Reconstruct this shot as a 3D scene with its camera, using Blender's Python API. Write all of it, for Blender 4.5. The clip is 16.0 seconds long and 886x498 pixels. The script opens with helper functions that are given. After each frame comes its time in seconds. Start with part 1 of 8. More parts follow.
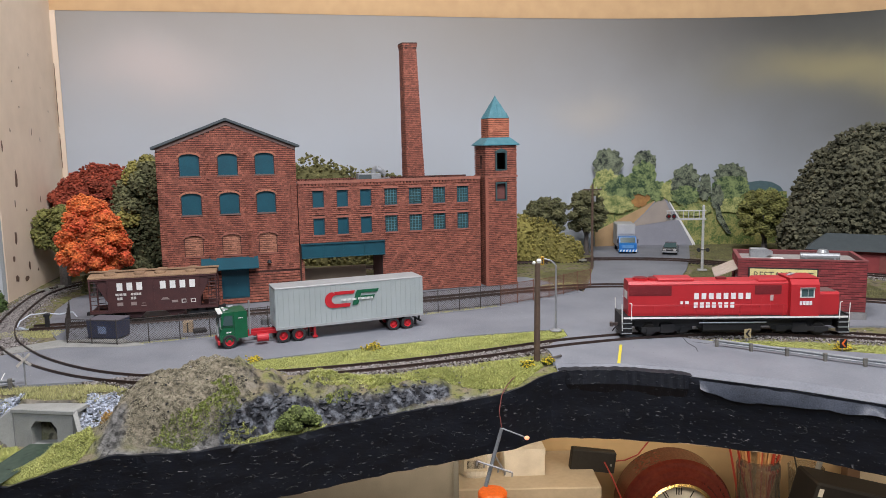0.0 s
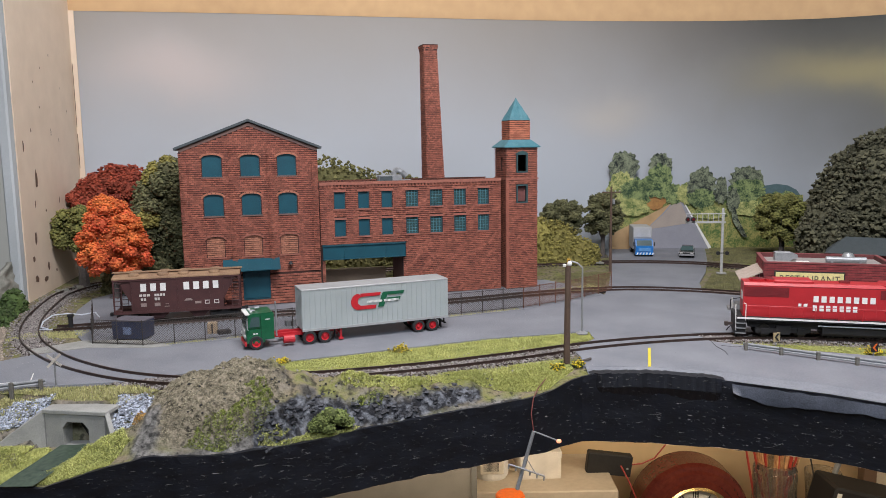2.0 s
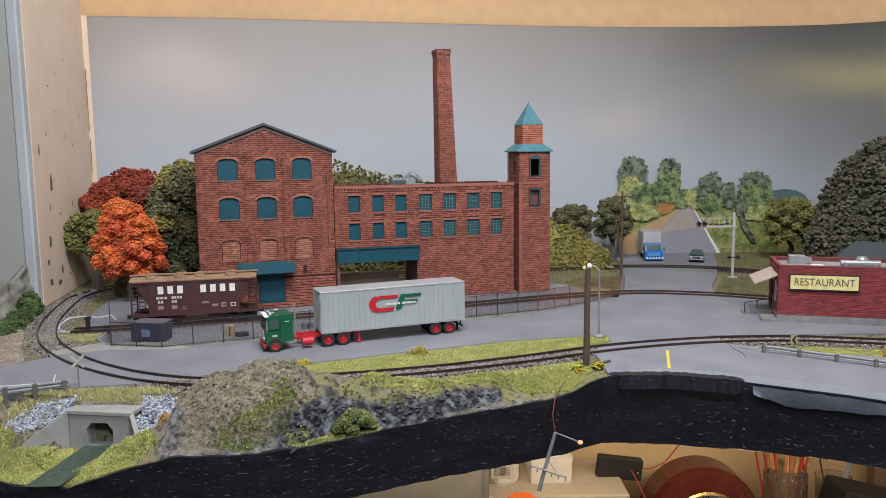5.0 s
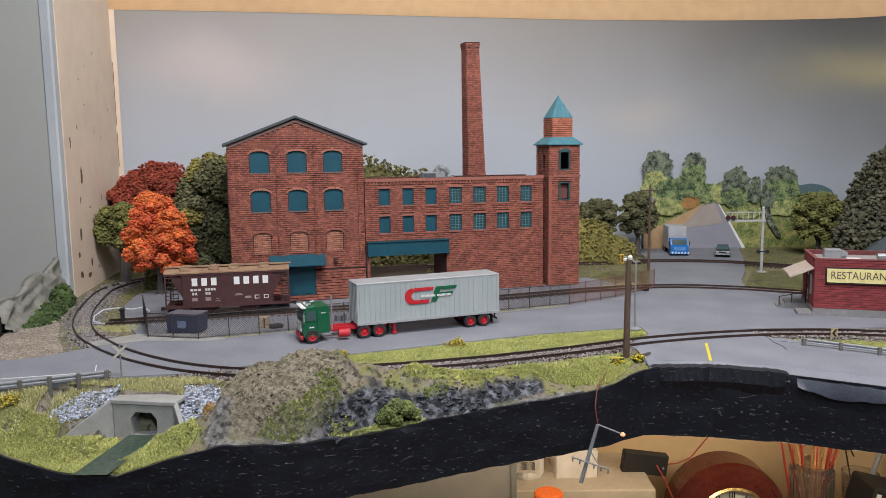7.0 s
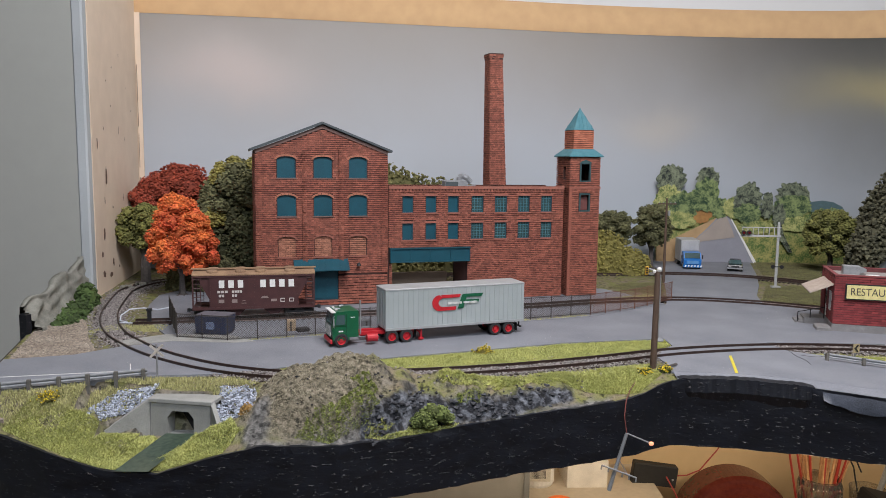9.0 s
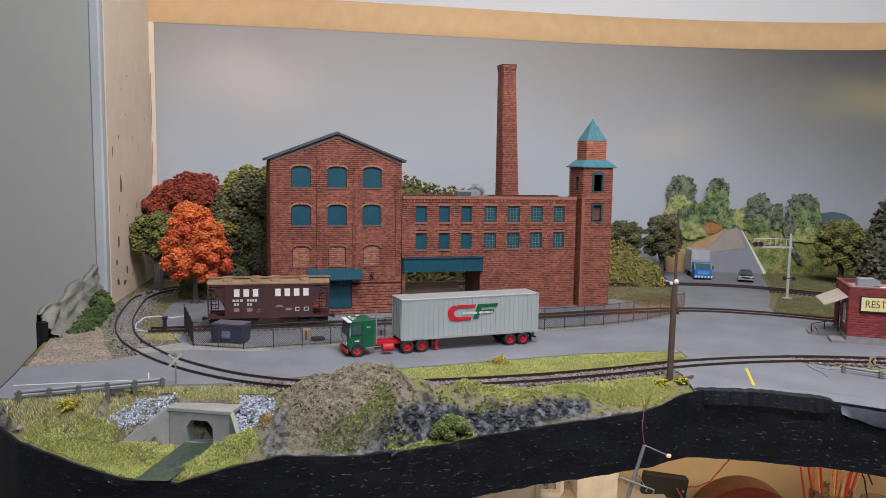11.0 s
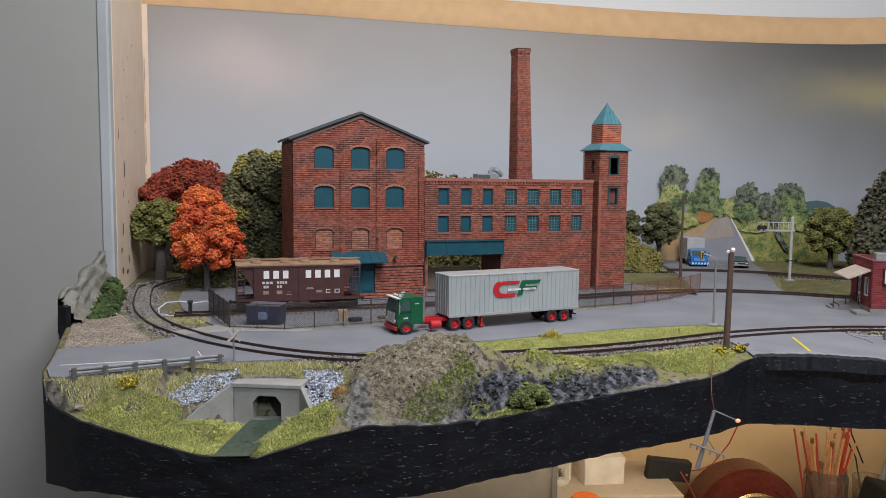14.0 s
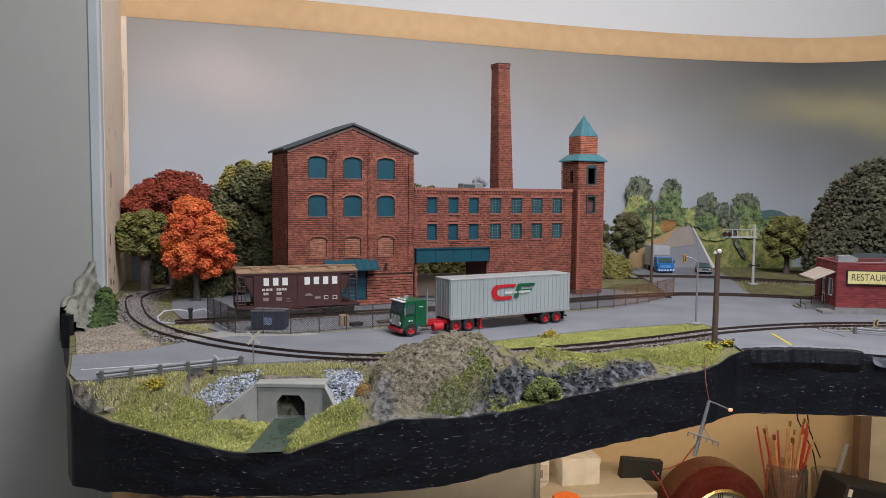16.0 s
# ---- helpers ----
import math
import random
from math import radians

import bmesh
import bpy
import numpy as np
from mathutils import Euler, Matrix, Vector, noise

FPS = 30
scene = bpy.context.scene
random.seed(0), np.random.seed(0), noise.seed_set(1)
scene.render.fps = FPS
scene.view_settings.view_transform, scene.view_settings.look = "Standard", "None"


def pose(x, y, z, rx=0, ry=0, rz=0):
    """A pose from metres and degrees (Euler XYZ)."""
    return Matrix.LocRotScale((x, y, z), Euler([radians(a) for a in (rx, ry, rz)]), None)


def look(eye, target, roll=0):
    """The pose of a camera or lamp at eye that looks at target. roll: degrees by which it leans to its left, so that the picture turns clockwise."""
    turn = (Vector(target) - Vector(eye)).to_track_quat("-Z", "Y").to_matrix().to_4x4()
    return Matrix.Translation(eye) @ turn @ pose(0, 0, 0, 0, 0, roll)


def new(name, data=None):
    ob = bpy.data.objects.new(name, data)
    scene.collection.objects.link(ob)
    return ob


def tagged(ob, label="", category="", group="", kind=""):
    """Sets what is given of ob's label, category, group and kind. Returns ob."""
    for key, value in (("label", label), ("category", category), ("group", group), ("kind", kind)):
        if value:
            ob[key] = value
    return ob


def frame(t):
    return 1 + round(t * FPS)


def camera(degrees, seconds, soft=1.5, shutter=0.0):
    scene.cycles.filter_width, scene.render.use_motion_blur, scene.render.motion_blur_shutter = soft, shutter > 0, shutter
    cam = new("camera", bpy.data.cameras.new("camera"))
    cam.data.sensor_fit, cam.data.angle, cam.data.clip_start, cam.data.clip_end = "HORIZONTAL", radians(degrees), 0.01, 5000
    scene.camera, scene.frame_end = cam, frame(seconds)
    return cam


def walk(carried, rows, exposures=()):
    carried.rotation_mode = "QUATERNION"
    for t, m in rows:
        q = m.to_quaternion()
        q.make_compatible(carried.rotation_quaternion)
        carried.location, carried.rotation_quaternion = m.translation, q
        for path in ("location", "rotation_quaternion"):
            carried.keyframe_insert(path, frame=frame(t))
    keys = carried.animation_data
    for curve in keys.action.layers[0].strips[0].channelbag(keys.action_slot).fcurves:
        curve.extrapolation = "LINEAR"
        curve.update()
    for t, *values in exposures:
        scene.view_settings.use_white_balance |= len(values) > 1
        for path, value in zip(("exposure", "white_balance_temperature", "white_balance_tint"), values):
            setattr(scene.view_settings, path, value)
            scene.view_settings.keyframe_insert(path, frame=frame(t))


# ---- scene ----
cam = camera(60.6, 16.0, 0.75)
METRES, EYE, TILT, LEAN, TURN = 0.275, 1.27, 0.0, 0.0, 0.0
ROWS = [
    (0.0, 0.0, 0.0, 0.0, -0.14, -7.65, 1.04),
    (0.5, -0.0237, 0.003, 0.0005, -0.01, -7.65, 0.99),
    (1.0, -0.0517, 0.0099, -0.0004, 0.07, -7.66, 0.92),
    (1.5, -0.068, 0.0126, 0.0002, 0.04, -7.58, 0.85),
    (2.0, -0.0823, 0.0067, -0.0003, 0.03, -7.48, 0.81),
    (2.5, -0.0974, 0.0042, -0.0033, 0.0, -7.33, 0.72),
    (3.0, -0.1027, 0.0012, -0.0024, -0.1, -7.18, 0.66),
    (3.5, -0.1184, -0.0007, -0.007, -0.12, -7.09, 0.6),
    (4.0, -0.1273, -0.0042, -0.0104, -0.12, -6.99, 0.63),
    (6.5, -0.1986, -0.0074, -0.01, 0.43, -6.99, 0.88),
    (7.0, -0.233, -0.0038, -0.0264, 0.69, -7.2, 0.72),
    (7.5, -0.2716, -0.0131, -0.0325, 0.78, -7.14, 0.32),
    (8.0, -0.2979, -0.018, -0.0335, 0.66, -6.96, -0.05),
    (8.5, -0.3214, -0.0265, -0.0282, 0.6, -6.79, -0.38),
    (9.0, -0.3374, -0.039, -0.0229, 0.62, -6.6, -0.62),
    (9.5, -0.3593, -0.049, -0.013, 0.7, -6.42, -0.74),
    (12.0, -0.3878, -0.0387, -0.017, 1.0, -5.78, -0.88),
    (12.5, -0.4129, -0.0167, -0.0444, 1.09, -5.67, -0.78),
    (13.0, -0.4998, -0.0042, -0.0949, 0.07, -5.64, -0.76),
    (13.5, -0.6253, -0.0065, -0.1228, -3.11, -5.57, -0.91),
    (14.0, -0.7234, -0.0086, -0.1335, -3.59, -5.27, -0.73),
    (14.5, -0.7867, -0.0254, -0.1421, -4.79, -4.99, -0.66),
    (15.0, -0.8293, -0.0339, -0.1459, -6.6, -4.81, -0.63),
    (15.5, -0.8744, -0.0562, -0.1529, -7.06, -4.45, -0.5),
    (16.0, -0.9164, -0.0878, -0.1627, -7.74, -4.05, -0.51),
]
walk(cam, [(t, pose(0, 0, EYE, TILT, LEAN, TURN) @ pose(METRES * x, METRES * y, METRES * z, 90 + pitch, roll, yaw)) for t, x, y, z, yaw, pitch, roll in ROWS],
     exposures=[(0.0, -0.09), (6.5, -0.10), (9.5, -0.20), (16.0, -0.25)])

# ---- room light ----
world = bpy.data.worlds.new("room")
scene.world = world
world.use_nodes = True
world.node_tree.nodes["Background"].inputs[0].default_value = (0.9, 0.92, 1.0, 1)
world.node_tree.nodes["Background"].inputs[1].default_value = 0.05


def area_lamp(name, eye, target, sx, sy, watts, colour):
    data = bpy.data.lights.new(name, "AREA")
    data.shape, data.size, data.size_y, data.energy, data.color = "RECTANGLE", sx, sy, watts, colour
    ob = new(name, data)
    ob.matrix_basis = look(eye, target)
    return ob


area_lamp("ceiling_lamp", (0.08, 0.27, 2.00), (0.10, 0.82, 1.10), 0.45, 0.25, 13.5, (0.985, 0.945, 0.97))
area_lamp("room_lamp", (0.15, -0.7, 2.27), (0.1, 0.6, 1.0), 1.2, 0.6, 26, (0.86, 0.945, 1.10))
# Unseen lamp, assumed under the board to warm the shelf below.
area_lamp("unseen_bench_lamp", (0.28, 0.80, 1.02), (0.32, 1.15, 0.74), 0.9, 0.06, 2.5, (1.0, 0.82, 0.60))
scene.view_settings.exposure = -0.17

# ---- materials ----
MATS = {}


def mat(name, colour, rough=0.7, metal=0.0, other=None, scale=200.0, mix=0.5, bump=0.0, fine=1200.0, island=0.0, spec=0.5, glow=0.0, relief=0.001, contrast=0.15):
    """Procedural surface: two colours broken up at two scales, with relief, and tints from piece to piece."""
    if name in MATS:
        return MATS[name]
    m = bpy.data.materials.new(name)
    m.use_nodes = True
    nt = m.node_tree
    b = nt.nodes["Principled BSDF"]
    b.inputs["Roughness"].default_value, b.inputs["Metallic"].default_value = rough, metal
    b.inputs["Specular IOR Level"].default_value = spec
    if other is None:
        other = tuple(c * 0.72 for c in colour)
    co = nt.nodes.new("ShaderNodeTexCoord")
    n1, n2 = nt.nodes.new("ShaderNodeTexNoise"), nt.nodes.new("ShaderNodeTexNoise")
    n1.inputs["Scale"].default_value, n1.inputs["Detail"].default_value = scale, 5
    n2.inputs["Scale"].default_value, n2.inputs["Detail"].default_value = fine, 3
    nt.links.new(co.outputs["Object"], n1.inputs["Vector"])
    nt.links.new(co.outputs["Object"], n2.inputs["Vector"])
    add = nt.nodes.new("ShaderNodeMath")
    add.operation = "MULTIPLY_ADD"
    add.inputs[1].default_value = 0.5
    nt.links.new(n2.outputs["Fac"], add.inputs[0])
    half = nt.nodes.new("ShaderNodeMath")
    half.operation = "MULTIPLY"
    half.inputs[1].default_value = 0.5
    nt.links.new(n1.outputs["Fac"], half.inputs[0])
    nt.links.new(half.outputs[0], add.inputs[2])
    ramp = nt.nodes.new("ShaderNodeValToRGB")
    e = ramp.color_ramp.elements
    e[0].position, e[1].position = mix - contrast, mix + contrast
    e[0].color, e[1].color = (*other, 1), (*colour, 1)
    nt.links.new(add.outputs[0], ramp.inputs[0])
    last = ramp.outputs[0]
    if island > 0:
        geo = nt.nodes.new("ShaderNodeNewGeometry")
        hsv = nt.nodes.new("ShaderNodeHueSaturation")
        rng = nt.nodes.new("ShaderNodeMapRange")
        rng.inputs[3].default_value, rng.inputs[4].default_value = 1 - island, 1 + island
        nt.links.new(geo.outputs["Random Per Island"], rng.inputs[0])
        nt.links.new(rng.outputs[0], hsv.inputs["Value"])
        nt.links.new(last, hsv.inputs["Color"])
        last = hsv.outputs[0]
    nt.links.new(last, b.inputs["Base Color"])
    if bump > 0:
        bn = nt.nodes.new("ShaderNodeBump")
        bn.inputs["Strength"].default_value, bn.inputs["Distance"].default_value = bump, relief
        nt.links.new(add.outputs[0], bn.inputs["Height"])
        nt.links.new(bn.outputs[0], b.inputs["Normal"])
    if glow > 0:
        b.inputs["Emission Color"].default_value, b.inputs["Emission Strength"].default_value = (*colour, 1), glow
    MATS[name] = m
    return m




def chipped(m, scale, low, high, depth):
    """Adds scattered raised flakes and faint brush ridges to a paint."""
    nt = m.node_tree
    co = nt.nodes.new("ShaderNodeTexCoord")
    st = nt.nodes.new("ShaderNodeMapping")
    st.inputs["Scale"].default_value = (0.5, 0.5, 1.3)
    nt.links.new(co.outputs["Object"], st.inputs[0])
    n = nt.nodes.new("ShaderNodeTexNoise")
    n.inputs["Scale"].default_value, n.inputs["Detail"].default_value = scale, 3
    nt.links.new(st.outputs[0], n.inputs["Vector"])
    r = nt.nodes.new("ShaderNodeMapRange")
    r.inputs[1].default_value, r.inputs[2].default_value = low, high
    nt.links.new(n.outputs["Fac"], r.inputs[0])
    f = nt.nodes.new("ShaderNodeTexNoise")
    f.inputs["Scale"].default_value, f.inputs["Detail"].default_value = scale * 0.35, 4
    nt.links.new(st.outputs[0], f.inputs["Vector"])
    add = nt.nodes.new("ShaderNodeMath")
    add.operation = "MULTIPLY_ADD"
    add.inputs[1].default_value = 0.5
    nt.links.new(f.outputs["Fac"], add.inputs[0])
    nt.links.new(r.outputs[0], add.inputs[2])
    b = nt.nodes.new("ShaderNodeBump")
    b.inputs["Strength"].default_value, b.inputs["Distance"].default_value = 1.0, depth
    nt.links.new(add.outputs[0], b.inputs["Height"])
    nt.links.new(b.outputs[0], nt.nodes["Principled BSDF"].inputs["Normal"])


BRICK = mat("brick_red", (0.335, 0.112, 0.070), 0.75, other=(0.20, 0.062, 0.042), scale=60, fine=700, island=0.30, bump=0.4)
MORTAR = mat("brick_mortar", (0.060, 0.026, 0.020), 0.95, other=(0.045, 0.02, 0.017), scale=90, bump=0.3)
BRICK_LIGHT = mat("brick_orange", (0.54, 0.20, 0.115), 0.85, other=(0.33, 0.095, 0.055), scale=80, island=0.2, bump=0.3)
BRICK_FADED = mat("brick_faded", (0.42, 0.19, 0.12), 0.9, other=(0.30, 0.12, 0.075), scale=150, island=0.25)
BRICK_DARK = mat("brick_maroon", (0.26, 0.045, 0.045), 0.8, other=(0.19, 0.03, 0.032), scale=90, island=0.22, bump=0.2)
MORTAR_DARK = mat("maroon_mortar", (0.13, 0.035, 0.035), 0.9)
TEAL = mat("teal_paint", (0.008, 0.075, 0.105), 0.45, other=(0.006, 0.052, 0.075), scale=60, bump=0.1)
TEAL_LIGHT = mat("patina_copper", (0.085, 0.22, 0.255), 0.55, other=(0.030, 0.145, 0.18), scale=120, bump=0.2)
SLATE = mat("roof_slate", (0.065, 0.08, 0.085), 0.7, scale=150, bump=0.3)
STONE_TRIM = mat("red_stone", (0.33, 0.125, 0.085), 0.8, other=(0.24, 0.085, 0.06), scale=200)
TRIM_GREY = mat("weathered_trim", (0.20, 0.12, 0.10), 0.8, scale=200)
ASPHALT = mat("asphalt", (0.235, 0.243, 0.266), 0.66, other=(0.150, 0.158, 0.180), scale=22, fine=900, bump=0.25, mix=0.48)
CONCRETE = mat("concrete", (0.36, 0.355, 0.33), 0.85, other=(0.24, 0.24, 0.22), scale=90, bump=0.3)
CONCRETE_DARK = mat("old_concrete", (0.25, 0.24, 0.235), 0.85, other=(0.15, 0.145, 0.14), scale=120, bump=0.3)
STEEL_RAIL = mat("rail_rust", (0.070, 0.043, 0.035), 0.45, metal=0.4, other=(0.035, 0.023, 0.019), scale=200)
TIE = mat("tie_wood", (0.060, 0.042, 0.034), 0.9, other=(0.03, 0.022, 0.018), island=0.3)
BALLAST = mat("ballast_stone", (0.33, 0.30, 0.28), 0.9, other=(0.17, 0.15, 0.14), scale=500, island=0.45)
RIPRAP = mat("riprap_stone", (0.42, 0.45, 0.51), 0.85, other=(0.22, 0.24, 0.28), scale=300, island=0.65)
SAND = mat("sand_gravel", (0.36, 0.30, 0.24), 0.95, other=(0.20, 0.16, 0.125), scale=350, bump=0.6)
GRASS = mat("static_grass", (0.55, 0.55, 0.18), 0.8, other=(0.31, 0.33, 0.10), scale=60, island=0.35)
GRASS_DRY = mat("dry_grass", (0.55, 0.51, 0.24), 0.85, other=(0.36, 0.35, 0.14), scale=60, island=0.35)
BLACK = mat("black_paint", (0.0075, 0.009, 0.0145), 0.43, other=(0.006, 0.0065, 0.009), scale=110, fine=750, spec=0.5, contrast=0.1)
chipped(BLACK, 430, 0.63, 0.76, 0.0010)
# Lighter blue-grey that imitates sheen on the black fascia.
GREYBLUE = mat("sheen_blue_grey", (0.075, 0.085, 0.11), 0.5, other=(0.022, 0.026, 0.036), scale=40, bump=0.3)
CAR_RED = mat("locomotive_red", (0.47, 0.022, 0.028), 0.42, other=(0.38, 0.017, 0.022), scale=70)
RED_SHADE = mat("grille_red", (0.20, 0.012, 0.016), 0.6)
BLACKISH = mat("matt_black", (0.016, 0.015, 0.016), 0.65, other=(0.008, 0.008, 0.009))
WHITE = mat("white_paint", (0.78, 0.77, 0.74), 0.55, other=(0.66, 0.65, 0.62), scale=300)
SILVER = mat("trailer_silver", (0.46, 0.50, 0.50), 0.42, metal=0.25, other=(0.38, 0.42, 0.42), scale=40)
SILVER_ROOF = mat("trailer_roof", (0.42, 0.43, 0.43), 0.5, metal=0.2, scale=60)
RED = mat("signal_red", (0.55, 0.02, 0.03), 0.45)
GREEN = mat("truck_green", (0.008, 0.105, 0.045), 0.35, other=(0.006, 0.08, 0.035))
MARK_GREEN = mat("mark_green", (0.006, 0.11, 0.05), 0.5)
TYRE = mat("tyre_rubber", (0.02, 0.02, 0.021), 0.8)
HOPPER = mat("hopper_brown", (0.072, 0.024, 0.022), 0.6, other=(0.045, 0.015, 0.015), scale=80)
HOPPER_ROOF = mat("hopper_roof_dust", (0.36, 0.23, 0.13), 0.85, other=(0.20, 0.12, 0.075), scale=90, bump=0.2)
GLASS = mat("dark_glazing", (0.06, 0.10, 0.10), 0.15, other=(0.04, 0.075, 0.075), scale=90)
DARK_HOLE = mat("dark_interior", (0.012, 0.011, 0.012), 0.9)
WIRE = mat("fence_wire", (0.10, 0.085, 0.075), 0.6, metal=0.5)
RUSTY = mat("rusty_fence", (0.20, 0.09, 0.055), 0.85, other=(0.12, 0.055, 0.04), scale=150)
POLE_WOOD = mat("pole_wood", (0.12, 0.075, 0.05), 0.85, other=(0.07, 0.045, 0.032), scale=120)
GREY_METAL = mat("grey_metal", (0.38, 0.39, 0.40), 0.45, metal=0.5, scale=200)
YELLOW = mat("yellow_paint", (0.72, 0.60, 0.05), 0.55, other=(0.6, 0.5, 0.05))
YELLOW_FLOWER = mat("yellow_flower", (0.75, 0.58, 0.02), 0.7, other=(0.55, 0.40, 0.01), island=0.3)
BLUE_BIN = mat("navy_bin", (0.022, 0.035, 0.085), 0.6, other=(0.016, 0.022, 0.05), scale=100)
BLUE = mat("bright_blue", (0.02, 0.19, 0.55), 0.35)
ORANGE = mat("orange_plastic", (0.85, 0.16, 0.02), 0.4)
CREAM_BOARD = mat("cream_board", (0.42, 0.31, 0.22), 0.85, scale=60)
BARK = mat("bark", (0.115, 0.10, 0.09), 0.9, other=(0.06, 0.05, 0.045), scale=250, bump=0.5)
LEAF_RED = mat("leaf_dark_red", (0.36, 0.072, 0.034), 0.85, other=(0.20, 0.034, 0.020), scale=70, island=0.4)
LEAF_ORANGE = mat("leaf_orange", (0.74, 0.22, 0.05), 0.85, other=(0.55, 0.075, 0.035), scale=30, island=0.35, contrast=0.09)
LEAF_OLIVE = mat("leaf_olive", (0.215, 0.205, 0.055), 0.85, other=(0.085, 0.095, 0.026), scale=60, island=0.45)
LEAF_DARK = mat("leaf_dark_green", (0.175, 0.165, 0.075), 0.9, other=(0.055, 0.062, 0.028), scale=50, island=0.4)
LEAF_HILL = mat("leaf_hill", (0.118, 0.112, 0.066), 0.9, other=(0.052, 0.053, 0.032), scale=40, island=0.35)
LEAF_GREEN = mat("leaf_green", (0.08, 0.125, 0.032), 0.85, other=(0.03, 0.055, 0.014), scale=60, island=0.4)
LEAF_YELLOW = mat("leaf_yellow_green", (0.30, 0.26, 0.07), 0.85, other=(0.18, 0.16, 0.04), scale=60, island=0.35)
ROCK = mat("rock_grey", (0.33, 0.325, 0.28), 0.85, other=(0.15, 0.15, 0.125), scale=90, bump=0.8)
WATER = mat("stream_green", (0.065, 0.090, 0.065), 0.22, other=(0.035, 0.055, 0.04), scale=40, fine=300, bump=0.15)
WALL_GREY = mat("room_wall_grey", (0.36, 0.365, 0.335), 0.9, other=(0.345, 0.35, 0.32), scale=3, fine=60)
WALL_CREAM = mat("niche_cream", (0.84, 0.69, 0.54), 0.9, other=(0.75, 0.61, 0.47), scale=6, fine=40)
BEAD = mat("corner_bead_grey", (0.48, 0.51, 0.52), 0.8, scale=10)
TAN = mat("backdrop_tan", (0.60, 0.39, 0.20), 0.85, other=(0.52, 0.33, 0.17), scale=4, fine=50)
TAN_WALL = mat("lower_wall_tan", (0.62, 0.46, 0.27), 0.9, other=(0.58, 0.43, 0.25), scale=5, fine=60)
CEIL = mat("ceiling_white", (0.78, 0.78, 0.77), 0.9, other=(0.75, 0.75, 0.74), scale=3)
FLOOR_WOOD = mat("floor_wood", (0.30, 0.20, 0.12), 0.5, other=(0.22, 0.14, 0.085), scale=10, fine=60)
MAHOGANY = mat("mahogany", (0.11, 0.022, 0.014), 0.25, other=(0.07, 0.012, 0.009), scale=25, fine=150)
BRASS = mat("brass", (0.80, 0.58, 0.25), 0.25, metal=1.0)
DIAL = mat("clock_dial", (0.72, 0.71, 0.67), 0.5, scale=40)
SHELF = mat("shelf_beige", (0.52, 0.45, 0.36), 0.7, other=(0.44, 0.38, 0.30), scale=20, fine=120)
SHELF_GREY = mat("shelf_grey", (0.20, 0.195, 0.18), 0.6, scale=20)
JAR = mat("jar_glass", (0.85, 0.83, 0.78), 0.05, scale=60)
JAR.node_tree.nodes["Principled BSDF"].inputs["Transmission Weight"].default_value = 0.95
COPPER = mat("brush_wood", (0.62, 0.40, 0.20), 0.4, other=(0.40, 0.17, 0.07), island=0.5)


